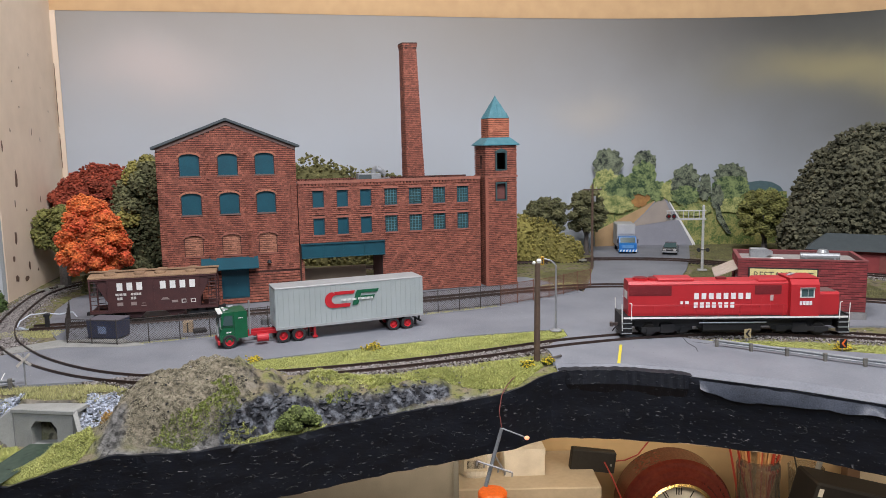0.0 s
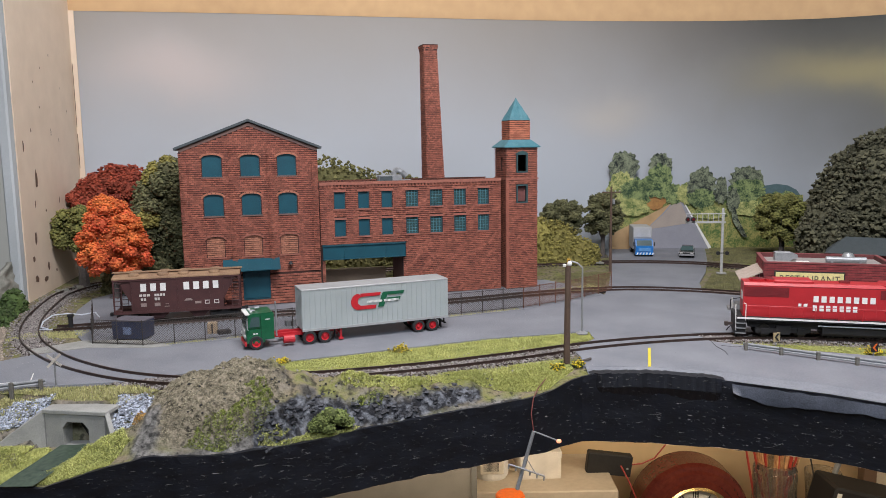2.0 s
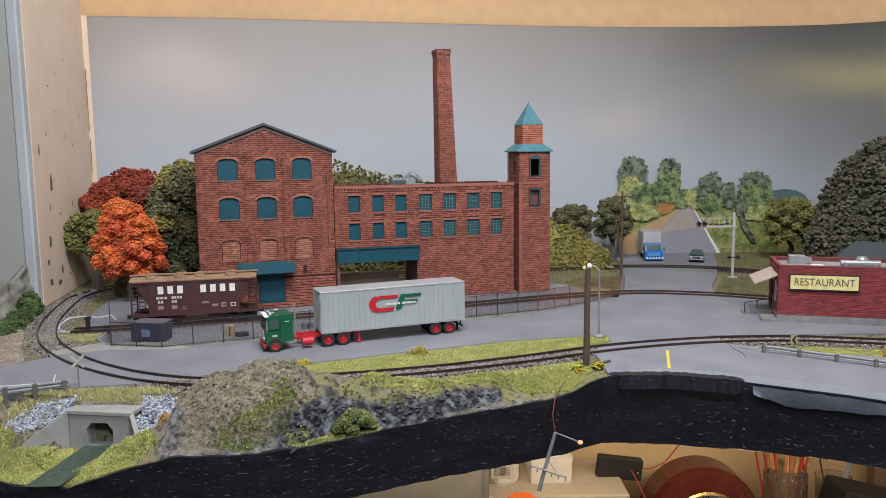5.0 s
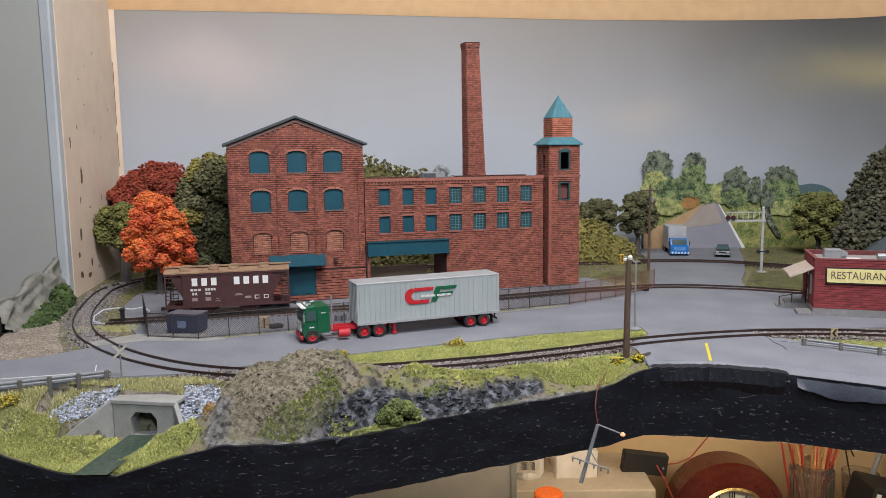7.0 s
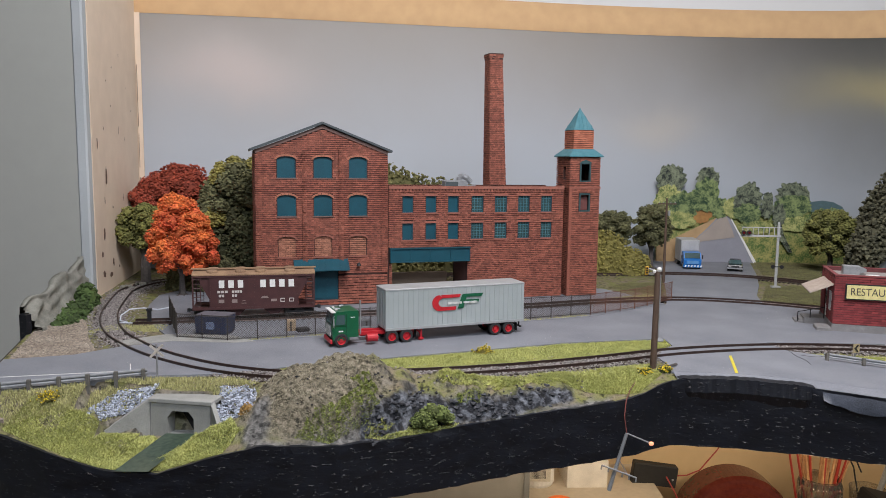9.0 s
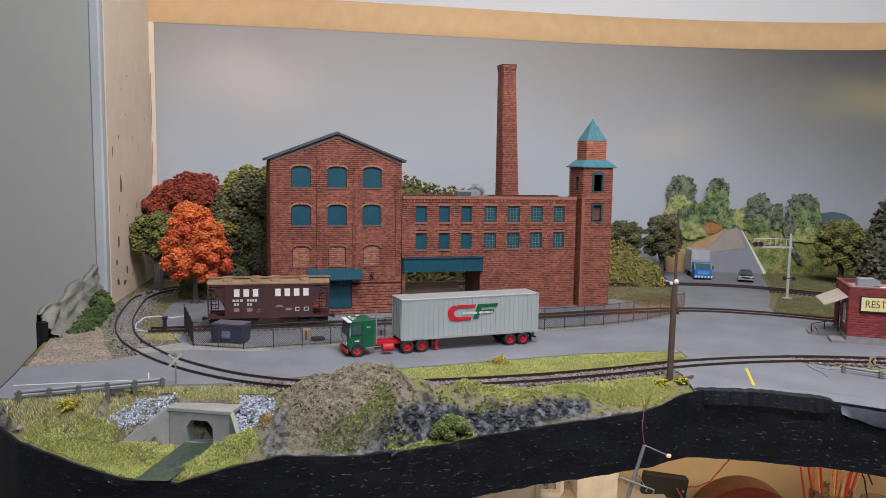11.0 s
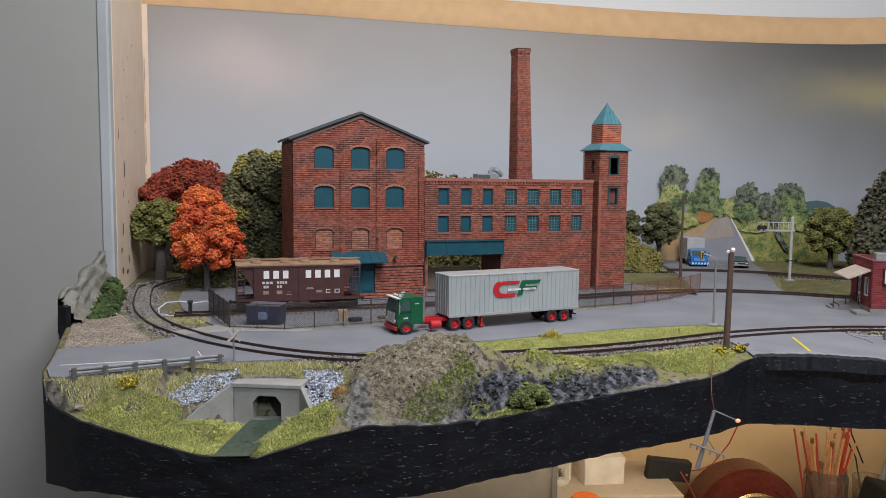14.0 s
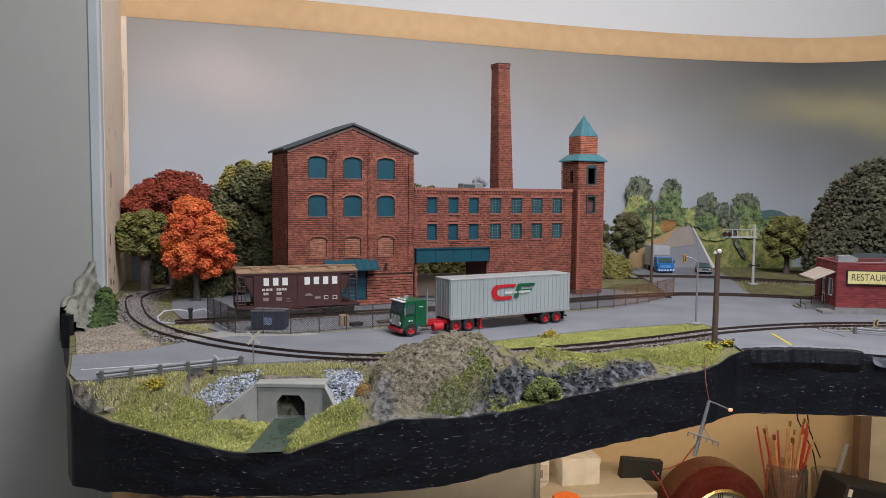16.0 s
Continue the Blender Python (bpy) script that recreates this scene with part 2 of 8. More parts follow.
def sky_painting():
    """Painted sky: blue-grey with low pale haze, two pink clouds and a greenish side with shade painted in."""
    m = bpy.data.materials.new("painted_sky")
    m.use_nodes = True
    nt = m.node_tree
    b = nt.nodes["Principled BSDF"]
    b.inputs["Roughness"].default_value = 0.75
    co = nt.nodes.new("ShaderNodeTexCoord")
    sep = nt.nodes.new("ShaderNodeSeparateXYZ")
    nt.links.new(co.outputs["Object"], sep.inputs[0])
    wob = nt.nodes.new("ShaderNodeTexNoise")
    wob.inputs["Scale"].default_value, wob.inputs["Detail"].default_value = 5, 4
    nt.links.new(co.outputs["Object"], wob.inputs["Vector"])

    def math_node(op, a, c):
        n = nt.nodes.new("ShaderNodeMath")
        n.operation = op
        for i, v in enumerate((a, c)):
            if isinstance(v, (int, float)):
                n.inputs[i].default_value = v
            else:
                nt.links.new(v, n.inputs[i])
        return n.outputs[0]

    height = math_node("ADD", sep.outputs[2], math_node("MULTIPLY", math_node("SUBTRACT", wob.outputs["Fac"], 0.5), 0.10))
    ramp = nt.nodes.new("ShaderNodeValToRGB")
    rng = nt.nodes.new("ShaderNodeMapRange")
    rng.inputs[1].default_value, rng.inputs[2].default_value = 1.10, 1.48
    nt.links.new(height, rng.inputs[0])
    e = ramp.color_ramp.elements
    e[0].color, e[1].color = (0.38, 0.425, 0.475, 1), (0.33, 0.305, 0.275, 1)
    mid = e.new(0.5)
    mid.color = (0.37, 0.39, 0.415, 1)
    nt.links.new(rng.outputs[0], ramp.inputs[0])

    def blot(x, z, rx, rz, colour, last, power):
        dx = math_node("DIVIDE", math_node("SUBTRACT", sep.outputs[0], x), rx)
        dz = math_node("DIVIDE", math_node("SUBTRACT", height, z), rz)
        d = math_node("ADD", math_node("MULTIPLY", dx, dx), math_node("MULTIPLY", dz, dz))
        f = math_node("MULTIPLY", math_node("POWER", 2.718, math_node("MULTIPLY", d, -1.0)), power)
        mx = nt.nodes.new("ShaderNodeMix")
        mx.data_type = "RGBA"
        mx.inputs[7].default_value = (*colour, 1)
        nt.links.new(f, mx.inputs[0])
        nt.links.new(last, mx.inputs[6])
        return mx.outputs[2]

    last = ramp.outputs[0]
    last = blot(-0.42, 1.40, 0.10, 0.045, (0.52, 0.45, 0.42), last, 0.7)
    last = blot(0.26, 1.33, 0.07, 0.03, (0.50, 0.45, 0.38), last, 0.5)
    # The next two blots put the upper right's shade into the paint.
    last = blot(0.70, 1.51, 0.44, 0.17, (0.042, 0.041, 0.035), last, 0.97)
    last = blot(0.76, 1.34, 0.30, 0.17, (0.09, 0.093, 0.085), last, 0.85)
    last = blot(0.68, 1.385, 0.16, 0.035, (0.36, 0.31, 0.15), last, 0.65)
    nt.links.new(last, b.inputs["Base Color"])
    return m


def terrain_material():
    """Scenery plaster: green and earth on the flats, grey to black rock where it is steep."""
    m = bpy.data.materials.new("terrain")
    m.use_nodes = True
    nt = m.node_tree
    b = nt.nodes["Principled BSDF"]
    b.inputs["Roughness"].default_value = 0.9
    co = nt.nodes.new("ShaderNodeTexCoord")
    geo = nt.nodes.new("ShaderNodeNewGeometry")
    sep = nt.nodes.new("ShaderNodeSeparateXYZ")
    nt.links.new(geo.outputs["Normal"], sep.inputs[0])

    def noise_ramp(scale, c0, c1, lo=0.4, hi=0.6):
        n = nt.nodes.new("ShaderNodeTexNoise")
        n.inputs["Scale"].default_value, n.inputs["Detail"].default_value = scale, 6
        nt.links.new(co.outputs["Object"], n.inputs["Vector"])
        r = nt.nodes.new("ShaderNodeValToRGB")
        e = r.color_ramp.elements
        e[0].position, e[1].position = lo, hi
        e[0].color, e[1].color = (*c0, 1), (*c1, 1)
        nt.links.new(n.outputs["Fac"], r.inputs[0])
        return r.outputs[0], n.outputs["Fac"]

    flat, f1 = noise_ramp(70, (0.17, 0.175, 0.05), (0.20, 0.165, 0.105))
    steep, f2 = noise_ramp(75, (0.06, 0.055, 0.045), (0.22, 0.195, 0.155), 0.42, 0.58)
    r = nt.nodes.new("ShaderNodeMapRange")
    r.inputs[1].default_value, r.inputs[2].default_value = 0.86, 0.62
    nt.links.new(sep.outputs[2], r.inputs[0])
    mx = nt.nodes.new("ShaderNodeMix")
    mx.data_type = "RGBA"
    nt.links.new(r.outputs[0], mx.inputs[0])
    nt.links.new(flat, mx.inputs[6])
    nt.links.new(steep, mx.inputs[7])
    paint = nt.nodes.new("ShaderNodeAttribute")
    paint.attribute_name = "paint"
    zone = nt.nodes.new("ShaderNodeSeparateColor")
    nt.links.new(paint.outputs["Color"], zone.inputs[0])
    for out, c in ((2, noise_ramp(330, (0.10, 0.085, 0.055), (0.27, 0.23, 0.165), 0.42, 0.58)), (1, noise_ramp(150, (0.06, 0.058, 0.053), (0.22, 0.21, 0.195), 0.36, 0.64)), (0, noise_ramp(170, (0.010, 0.011, 0.015), (0.17, 0.18, 0.20), 0.44, 0.66))):
        z = nt.nodes.new("ShaderNodeMix")
        z.data_type = "RGBA"
        nt.links.new(zone.outputs[out], z.inputs[0])
        nt.links.new(mx.outputs[2], z.inputs[6])
        nt.links.new(c[0], z.inputs[7])
        mx = z
    crack, f3 = noise_ramp(210, (0.10, 0.10, 0.10), (1, 1, 1), 0.36, 0.47)
    cr = nt.nodes.new("ShaderNodeMix")
    cr.data_type, cr.blend_type = "RGBA", "MULTIPLY"
    cr.inputs[0].default_value = 0.8
    nt.links.new(mx.outputs[2], cr.inputs[6])
    nt.links.new(crack, cr.inputs[7])
    nt.links.new(cr.outputs[2], b.inputs["Base Color"])
    n = nt.nodes.new("ShaderNodeTexNoise")
    n.inputs["Scale"].default_value, n.inputs["Detail"].default_value = 400, 5
    nt.links.new(co.outputs["Object"], n.inputs["Vector"])
    bn = nt.nodes.new("ShaderNodeBump")
    bn.inputs["Strength"].default_value, bn.inputs["Distance"].default_value = 0.9, 0.002
    nt.links.new(n.outputs["Fac"], bn.inputs["Height"])
    nt.links.new(bn.outputs[0], b.inputs["Normal"])
    return m


SKY = sky_painting()
TERRAIN = terrain_material()

# ---- mesh helpers ----
rnd = random.Random(7)


class Shape:
    """Vertices and faces of one mesh, added piece by piece."""

    def __init__(self):
        self.v, self.f = [], []

    def add(self, verts, faces):
        n = len(self.v)
        self.v.extend(verts)
        self.f.extend(tuple(i + n for i in f) for f in faces)
        return self

    def box(self, x0, x1, y0, y1, z0, z1, bevel=0.0):
        if bevel > 0:
            b = bevel
            a = [(x0 + b, y0), (x1 - b, y0), (x1, y0 + b), (x1, y1 - b), (x1 - b, y1), (x0 + b, y1), (x0, y1 - b), (x0, y0 + b)]
            c = [(x0 + b, y0 + b), (x1 - b, y0 + b), (x1 - b, y0 + b), (x1 - b, y1 - b), (x1 - b, y1 - b), (x0 + b, y1 - b), (x0 + b, y1 - b), (x0 + b, y0 + b)]
            vs = [(x, y, z0) for x, y in a] + [(x, y, z1 - b) for x, y in a] + [(x, y, z1) for x, y in c]
            fs = [tuple(range(7, -1, -1)), tuple(range(16, 24))]
            for r in (0, 8):
                fs += [(r + i, r + (i + 1) % 8, r + 8 + (i + 1) % 8, r + 8 + i) for i in range(8)]
            return self.add(vs, fs)
        return self.add([(x, y, z) for z in (z0, z1) for x, y in ((x0, y0), (x1, y0), (x1, y1), (x0, y1))],
                        [(3, 2, 1, 0), (4, 5, 6, 7), (0, 1, 5, 4), (1, 2, 6, 5), (2, 3, 7, 6), (3, 0, 4, 7)])

    def tube(self, p, q, r, r2=None, n=8):
        r2 = r if r2 is None else r2
        p, q = Vector(p), Vector(q)
        d = (q - p).normalized()
        a = d.orthogonal().normalized()
        c = d.cross(a)
        vs = [tuple(o + (a * math.cos(2 * math.pi * i / n) + c * math.sin(2 * math.pi * i / n)) * s) for o, s in ((p, r), (q, r2)) for i in range(n)]
        return self.add(vs, [tuple(range(n - 1, -1, -1)), tuple(range(n, 2 * n))] + [(i, (i + 1) % n, n + (i + 1) % n, n + i) for i in range(n)])

    def prism(self, pts, axis, a, b):
        """A polygon, pushed through from a to b along an axis."""
        n = len(pts)
        put = {"x": lambda p, s: (s, p[0], p[1]), "y": lambda p, s: (p[0], s, p[1]), "z": lambda p, s: (p[0], p[1], s)}[axis]
        return self.add([put(p, s) for s in (a, b) for p in pts],
                        [tuple(range(n - 1, -1, -1)), tuple(range(n, 2 * n))] + [(i, (i + 1) % n, n + (i + 1) % n, n + i) for i in range(n)])

    def lathe(self, profile, n=24, axis="z", at=(0, 0, 0)):
        vs, fs, k = [], [], len(profile)
        for i in range(n):
            c, s = math.cos(2 * math.pi * i / n), math.sin(2 * math.pi * i / n)
            for r, h in profile:
                p = {"z": (r * c, r * s, h), "y": (r * c, h, r * s), "x": (h, r * c, r * s)}[axis]
                vs.append((p[0] + at[0], p[1] + at[1], p[2] + at[2]))
        for i in range(n):
            for j in range(k - 1):
                a, b = i * k + j, ((i + 1) % n) * k + j
                fs.append((a, b, b + 1, a + 1))
        return self.add(vs, fs)

    def path(self, pts, r, n=6):
        for p, q in zip(pts, pts[1:]):
            self.tube(p, q, r, n=n)
        return self

    def clumps(self, places, size, rng, squash=0.8):
        """Small ragged tufts at the places given."""
        base = [(1, 0, 0), (-1, 0, 0), (0, 1, 0), (0, -1, 0), (0, 0, 1), (0, 0, -1)]
        fs = [(0, 2, 4), (2, 1, 4), (1, 3, 4), (3, 0, 4), (2, 0, 5), (1, 2, 5), (3, 1, 5), (0, 3, 5)]
        for p in places:
            e = Euler((rng.uniform(0, 6.3), rng.uniform(0, 6.3), rng.uniform(0, 6.3))).to_matrix()
            s = size * rng.uniform(0.55, 1.35)
            vs = []
            for b in base:
                w = e @ Vector(b) * s * rng.uniform(0.6, 1.25)
                vs.append((p[0] + w.x, p[1] + w.y, p[2] + w.z * squash))
            self.add(vs, fs)
        return self


def link(name, shape, material, parent=None, label="", smooth=False, weld=False):
    me = bpy.data.meshes.new(name)
    me.from_pydata([tuple(v) for v in shape.v], [], shape.f)
    bm = bmesh.new()
    bm.from_mesh(me)
    if weld:
        bmesh.ops.remove_doubles(bm, verts=bm.verts, dist=0.00001)
    if len(bm.faces) < 60000:
        bmesh.ops.recalc_face_normals(bm, faces=bm.faces)
    bm.to_mesh(me)
    bm.free()
    if smooth:
        for p in me.polygons:
            p.use_smooth = True
    me.materials.append(material)
    ob = new(name, me)
    if parent is not None:
        ob.parent = parent
    if label:
        ob["label"] = label
    return ob


part = link


def thing(name, m, label, category, group=""):
    ob = new(name)
    ob.empty_display_size = 0.01
    ob.matrix_basis = m
    return tagged(ob, label, category, group)


def lone(name, shape, material, label, category, group="", kind="", smooth=False):
    return tagged(link(name, shape, material, None, "", smooth), label, category, group, kind)


def spline(pts, step):
    """Points at even steps along a smooth curve through pts."""
    out = []
    ps = [Vector((*p, 0)) for p in pts]
    ps = [ps[0] * 2 - ps[1]] + ps + [ps[-1] * 2 - ps[-2]]
    fine = []
    for i in range(1, len(ps) - 2):
        a, b, c, d = ps[i - 1:i + 3]
        for k in range(24):
            t = k / 24
            fine.append(0.5 * (2 * b + (c - a) * t + (2 * a - 5 * b + 4 * c - d) * t * t + (3 * b - a - 3 * c + d) * t ** 3))
    fine.append(ps[-2])
    run, want = 0.0, 0.0
    for p, q in zip(fine, fine[1:]):
        d = (q - p).length
        while want <= run + d and d > 0:
            w = p + (q - p) * ((want - run) / d)
            out.append((w.x, w.y))
            want += step
        run += d
    return out


def inside(x, y, poly):
    hit = False
    for (x0, y0), (x1, y1) in zip(poly, poly[1:] + poly[:1]):
        if (y0 > y) != (y1 > y) and x < x0 + (y - y0) / (y1 - y0) * (x1 - x0):
            hit = not hit
    return hit


def between(x, table):
    """Value of a table of (x, value) pairs at x."""
    if x <= table[0][0]:
        return table[0][1]
    for (x0, a), (x1, b) in zip(table, table[1:]):
        if x <= x1:
            return a + (b - a) * (x - x0) / (x1 - x0)
    return table[-1][1]


G = 1.098

# ---- the room ----
def structure(name, shape, material, label, category, smooth=False):
    return lone(name, shape, material, label, category, kind="structure", smooth=smooth)


structure("floor", Shape().box(-1.6, 1.6, -1.6, 1.6, -0.05, 0.0), FLOOR_WOOD, "brown wooden floor of the hobby room", "floor")
structure("ceiling", Shape().box(-1.6, 1.6, -1.6, 1.6, 2.32, 2.37), CEIL, "plain white ceiling above the layout", "ceiling")
structure("wall_north", Shape().box(-1.6, 1.6, 1.45, 1.53, 0.0, 2.32), CEIL, "plain white wall behind the curved backdrop", "wall")
structure("wall_west", Shape().box(-1.68, -1.6, -1.6, 1.53, 0.0, 2.32), WALL_GREY, "plain grey painted room wall", "wall")
structure("wall_east", Shape().box(1.6, 1.68, -1.6, 1.53, 0.0, 2.32), WALL_GREY, "plain grey painted room wall", "wall")
structure("wall_south", Shape().box(-1.6, 1.6, -1.68, -1.6, 0.0, 2.32), WALL_GREY, "plain grey painted room wall", "wall")
structure("wall_niche", Shape().box(-1.6, -0.529, 0.875, 0.95, 0.0, 2.32), WALL_GREY, "grey-green painted wall beside the layout", "wall")
structure("trim_corner", Shape().box(-0.529, -0.516, 0.873, 0.885, 0.0, 2.32, 0.002), BEAD, "pale grey corner bead on the wall edge", "trim")
structure("wall_niche_side", Shape().prism([(-0.516, 0.885), (-0.516, 0.886), (-0.562, 1.135), (-0.58, 1.45), (-0.75, 1.45), (-0.75, 0.95), (-0.5295, 0.95), (-0.5295, 0.885)], "z", 0.0, 2.31), WALL_CREAM, "cream plastered side wall with chipped brown patches", "wall")
structure("lower_wall", Shape().box(-0.50, 1.55, 1.205, 1.235, 0.0, 1.02), TAN_WALL, "warm tan wall below the layout", "wall")

# chips and cracks in the plaster of the side wall
chip = Shape()
for s, z, w, h in [(0.55, 1.40, 0.004, 0.006), (0.35, 1.33, 0.005, 0.004), (0.62, 1.29, 0.003, 0.008), (0.22, 1.24, 0.012, 0.03), (0.55, 1.21, 0.004, 0.012), (0.15, 1.17, 0.014, 0.02), (0.3, 1.13, 0.01, 0.016), (0.7, 1.36, 0.002, 0.003), (0.45, 1.16, 0.004, 0.006), (0.12, 1.12, 0.018, 0.014), (0.2, 1.30, 0.004, 0.006), (0.4, 1.38, 0.003, 0.005), (0.28, 1.36, 0.006, 0.003), (0.5, 1.30, 0.003, 0.012), (0.33, 1.20, 0.007, 0.005), (0.18, 1.21, 0.005, 0.014), (0.42, 1.12, 0.008, 0.006), (0.25, 1.115, 0.02, 0.008), (0.6, 1.15, 0.005, 0.009), (0.08, 1.28, 0.006, 0.02), (0.8, 1.33, 0.003, 0.006), (0.1, 1.145, 0.012, 0.008)]:
    x, y = -0.516 - 0.046 * s, 0.886 + 0.249 * s
    k = [(math.cos(a) * w * rnd.uniform(0.5, 1) / 2, math.sin(a) * h * rnd.uniform(0.5, 1) / 2) for a in [i * 0.785 for i in range(8)]]
    chip.add([(x + 0.0004 - 0.182 * u, y + 0.98 * u, z + v) for u, v in k], [tuple(range(8))])
for z0, z1 in [(1.31, 1.40), (1.25, 1.30), (1.21, 1.235)]:
    x, y = -0.5585, 1.12
    chip.add([(x + 0.002, y, z0), (x + 0.0015, y + 0.003, z0), (x + 0.0015, y + 0.003, z1), (x + 0.002, y, z1)], [(0, 1, 2, 3)])
link("plaster_chip", chip, mat("bare_plaster", (0.20, 0.12, 0.08), 0.9), bpy.data.objects["wall_niche_side"], "brown chips and cracks in the plaster")

# ---- backdrop ----
BACK = [(-0.562, 1.130), (-0.35, 1.168), (-0.08, 1.228), (0.16, 1.278), (0.38, 1.303), (0.55, 1.303), (0.64, 1.287), (0.73, 1.245), (0.83, 1.16), (0.90, 1.04), (0.95, 0.9), (0.97, 0.7), (1.0, 0.5)]
BACK_LINE = spline(BACK, 0.012)


def back_sheet(z0, z1, off):
    s = Shape()
    n = len(BACK_LINE)
    pts = []
    for i, (x, y) in enumerate(BACK_LINE):
        a, b = BACK_LINE[max(i - 1, 0)], BACK_LINE[min(i + 1, n - 1)]
        d = Vector((b[0] - a[0], b[1] - a[1])).normalized()
        pts.append(((x + d.y * off, y - d.x * off), (x - d.y * 0.006, y + d.x * 0.006)))
    vs = [(p[k][0], p[k][1], z) for p in pts for k, z in ((0, z0), (0, z1), (1, z1), (1, z0))]
    fs = []
    for i in range(n - 1):
        a, b = 4 * i, 4 * i + 4
        fs += [(a, a + 1, b + 1, b), (a + 1, a + 2, b + 2, b + 1), (a + 2, a + 3, b + 3, b + 2)]
    return s.add(vs, fs)


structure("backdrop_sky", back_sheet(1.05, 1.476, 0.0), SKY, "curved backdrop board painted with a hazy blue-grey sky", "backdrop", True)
structure("backdrop_strip", back_sheet(1.476, 1.521, 0.0005), TAN, "tan unpainted strip along the backdrop top", "backdrop", True)
structure("backdrop_corner_strip", Shape().prism([(-0.562, 1.1275), (-0.5535, 1.129), (-0.5535, 1.1305), (-0.562, 1.129)], "z", 1.08, 1.476), WALL_CREAM, "cream strip in the backdrop corner", "trim")

# ---- the layout board ----
FRONT = [(-0.562, 0.875), (-0.521, 0.775), (-0.456, 0.578), (-0.442, 0.530), (-0.431, 0.506), (-0.40, 0.485), (-0.36, 0.472), (-0.30, 0.466), (-0.243, 0.465), (-0.197, 0.468), (-0.165, 0.477), (-0.131, 0.497), (-0.085, 0.515),
         (-0.045, 0.530), (0.03, 0.549), (0.055, 0.556), (0.083, 0.573), (0.137, 0.571), (0.18, 0.556), (0.246, 0.518), (0.288, 0.487), (0.36, 0.43), (0.5, 0.37), (0.8, 0.34), (1.02, 0.34)]
TOP_Z = [(-0.456, 1.0965), (-0.450, 1.0965), (-0.443, 1.086), (-0.41, 1.077), (-0.36, 1.068), (-0.318, 1.058), (-0.282, 1.057), (-0.253, 1.067), (-0.215, 1.077), (-0.165, 1.0735), (-0.131, 1.0712), (-0.105, 1.0714), (-0.085, 1.0745), (-0.045, 1.0765), (-0.012, 1.0795), (0.02, 1.082), (0.045, 1.084), (0.07, 1.0915), (0.09, 1.0945), (0.3, 1.0945), (0.4, 1.0965)]
LOW_Z = [(-0.53, 1.035), (-0.456, 1.0255), (-0.43, 1.027), (-0.39, 1.0305), (-0.33, 1.030), (-0.25, 1.029), (-0.10, 1.030), (0.0, 1.036), (0.07, 1.042), (0.15, 1.040), (0.25, 1.047), (0.4, 1.045)]
NEAR = [(1.02, 0.40), (0.8, 0.41), (0.62, 0.48), (0.50, 0.572), (0.40, 0.635), (0.313, 0.663), (0.255, 0.671), (0.187, 0.667), (0.107, 0.647), (0.03, 0.614), (-0.044, 0.587), (-0.125, 0.567), (-0.205, 0.557), (-0.27, 0.572), (-0.33, 0.608),
        (-0.38, 0.655), (-0.42, 0.708), (-0.455, 0.780), (-0.483, 0.868), (-0.497, 0.930), (-0.490, 0.985), (-0.46, 1.025), (-0.40, 1.045), (-0.25, 1.07), (-0.05, 1.10), (0.10, 1.12), (0.236, 1.128), (0.34, 1.108), (0.425, 1.050), (0.53, 0.965), (0.66, 0.86), (0.8, 0.74), (0.88, 0.62)]
NEAR_LINE = spline(NEAR, 0.006)
NEAR_Y = sorted((x, y) for x, y in NEAR_LINE if y < 0.70 and -0.41 < x < 0.9)


def front_y(x):
    return between(x, FRONT)


LEDGE = [(-0.155, 0.489), (-0.138, 0.500), (-0.122, 0.516), (-0.10, 0.523), (-0.075, 0.527), (-0.05, 0.536), (-0.02, 0.551), (0.004, 0.559)]


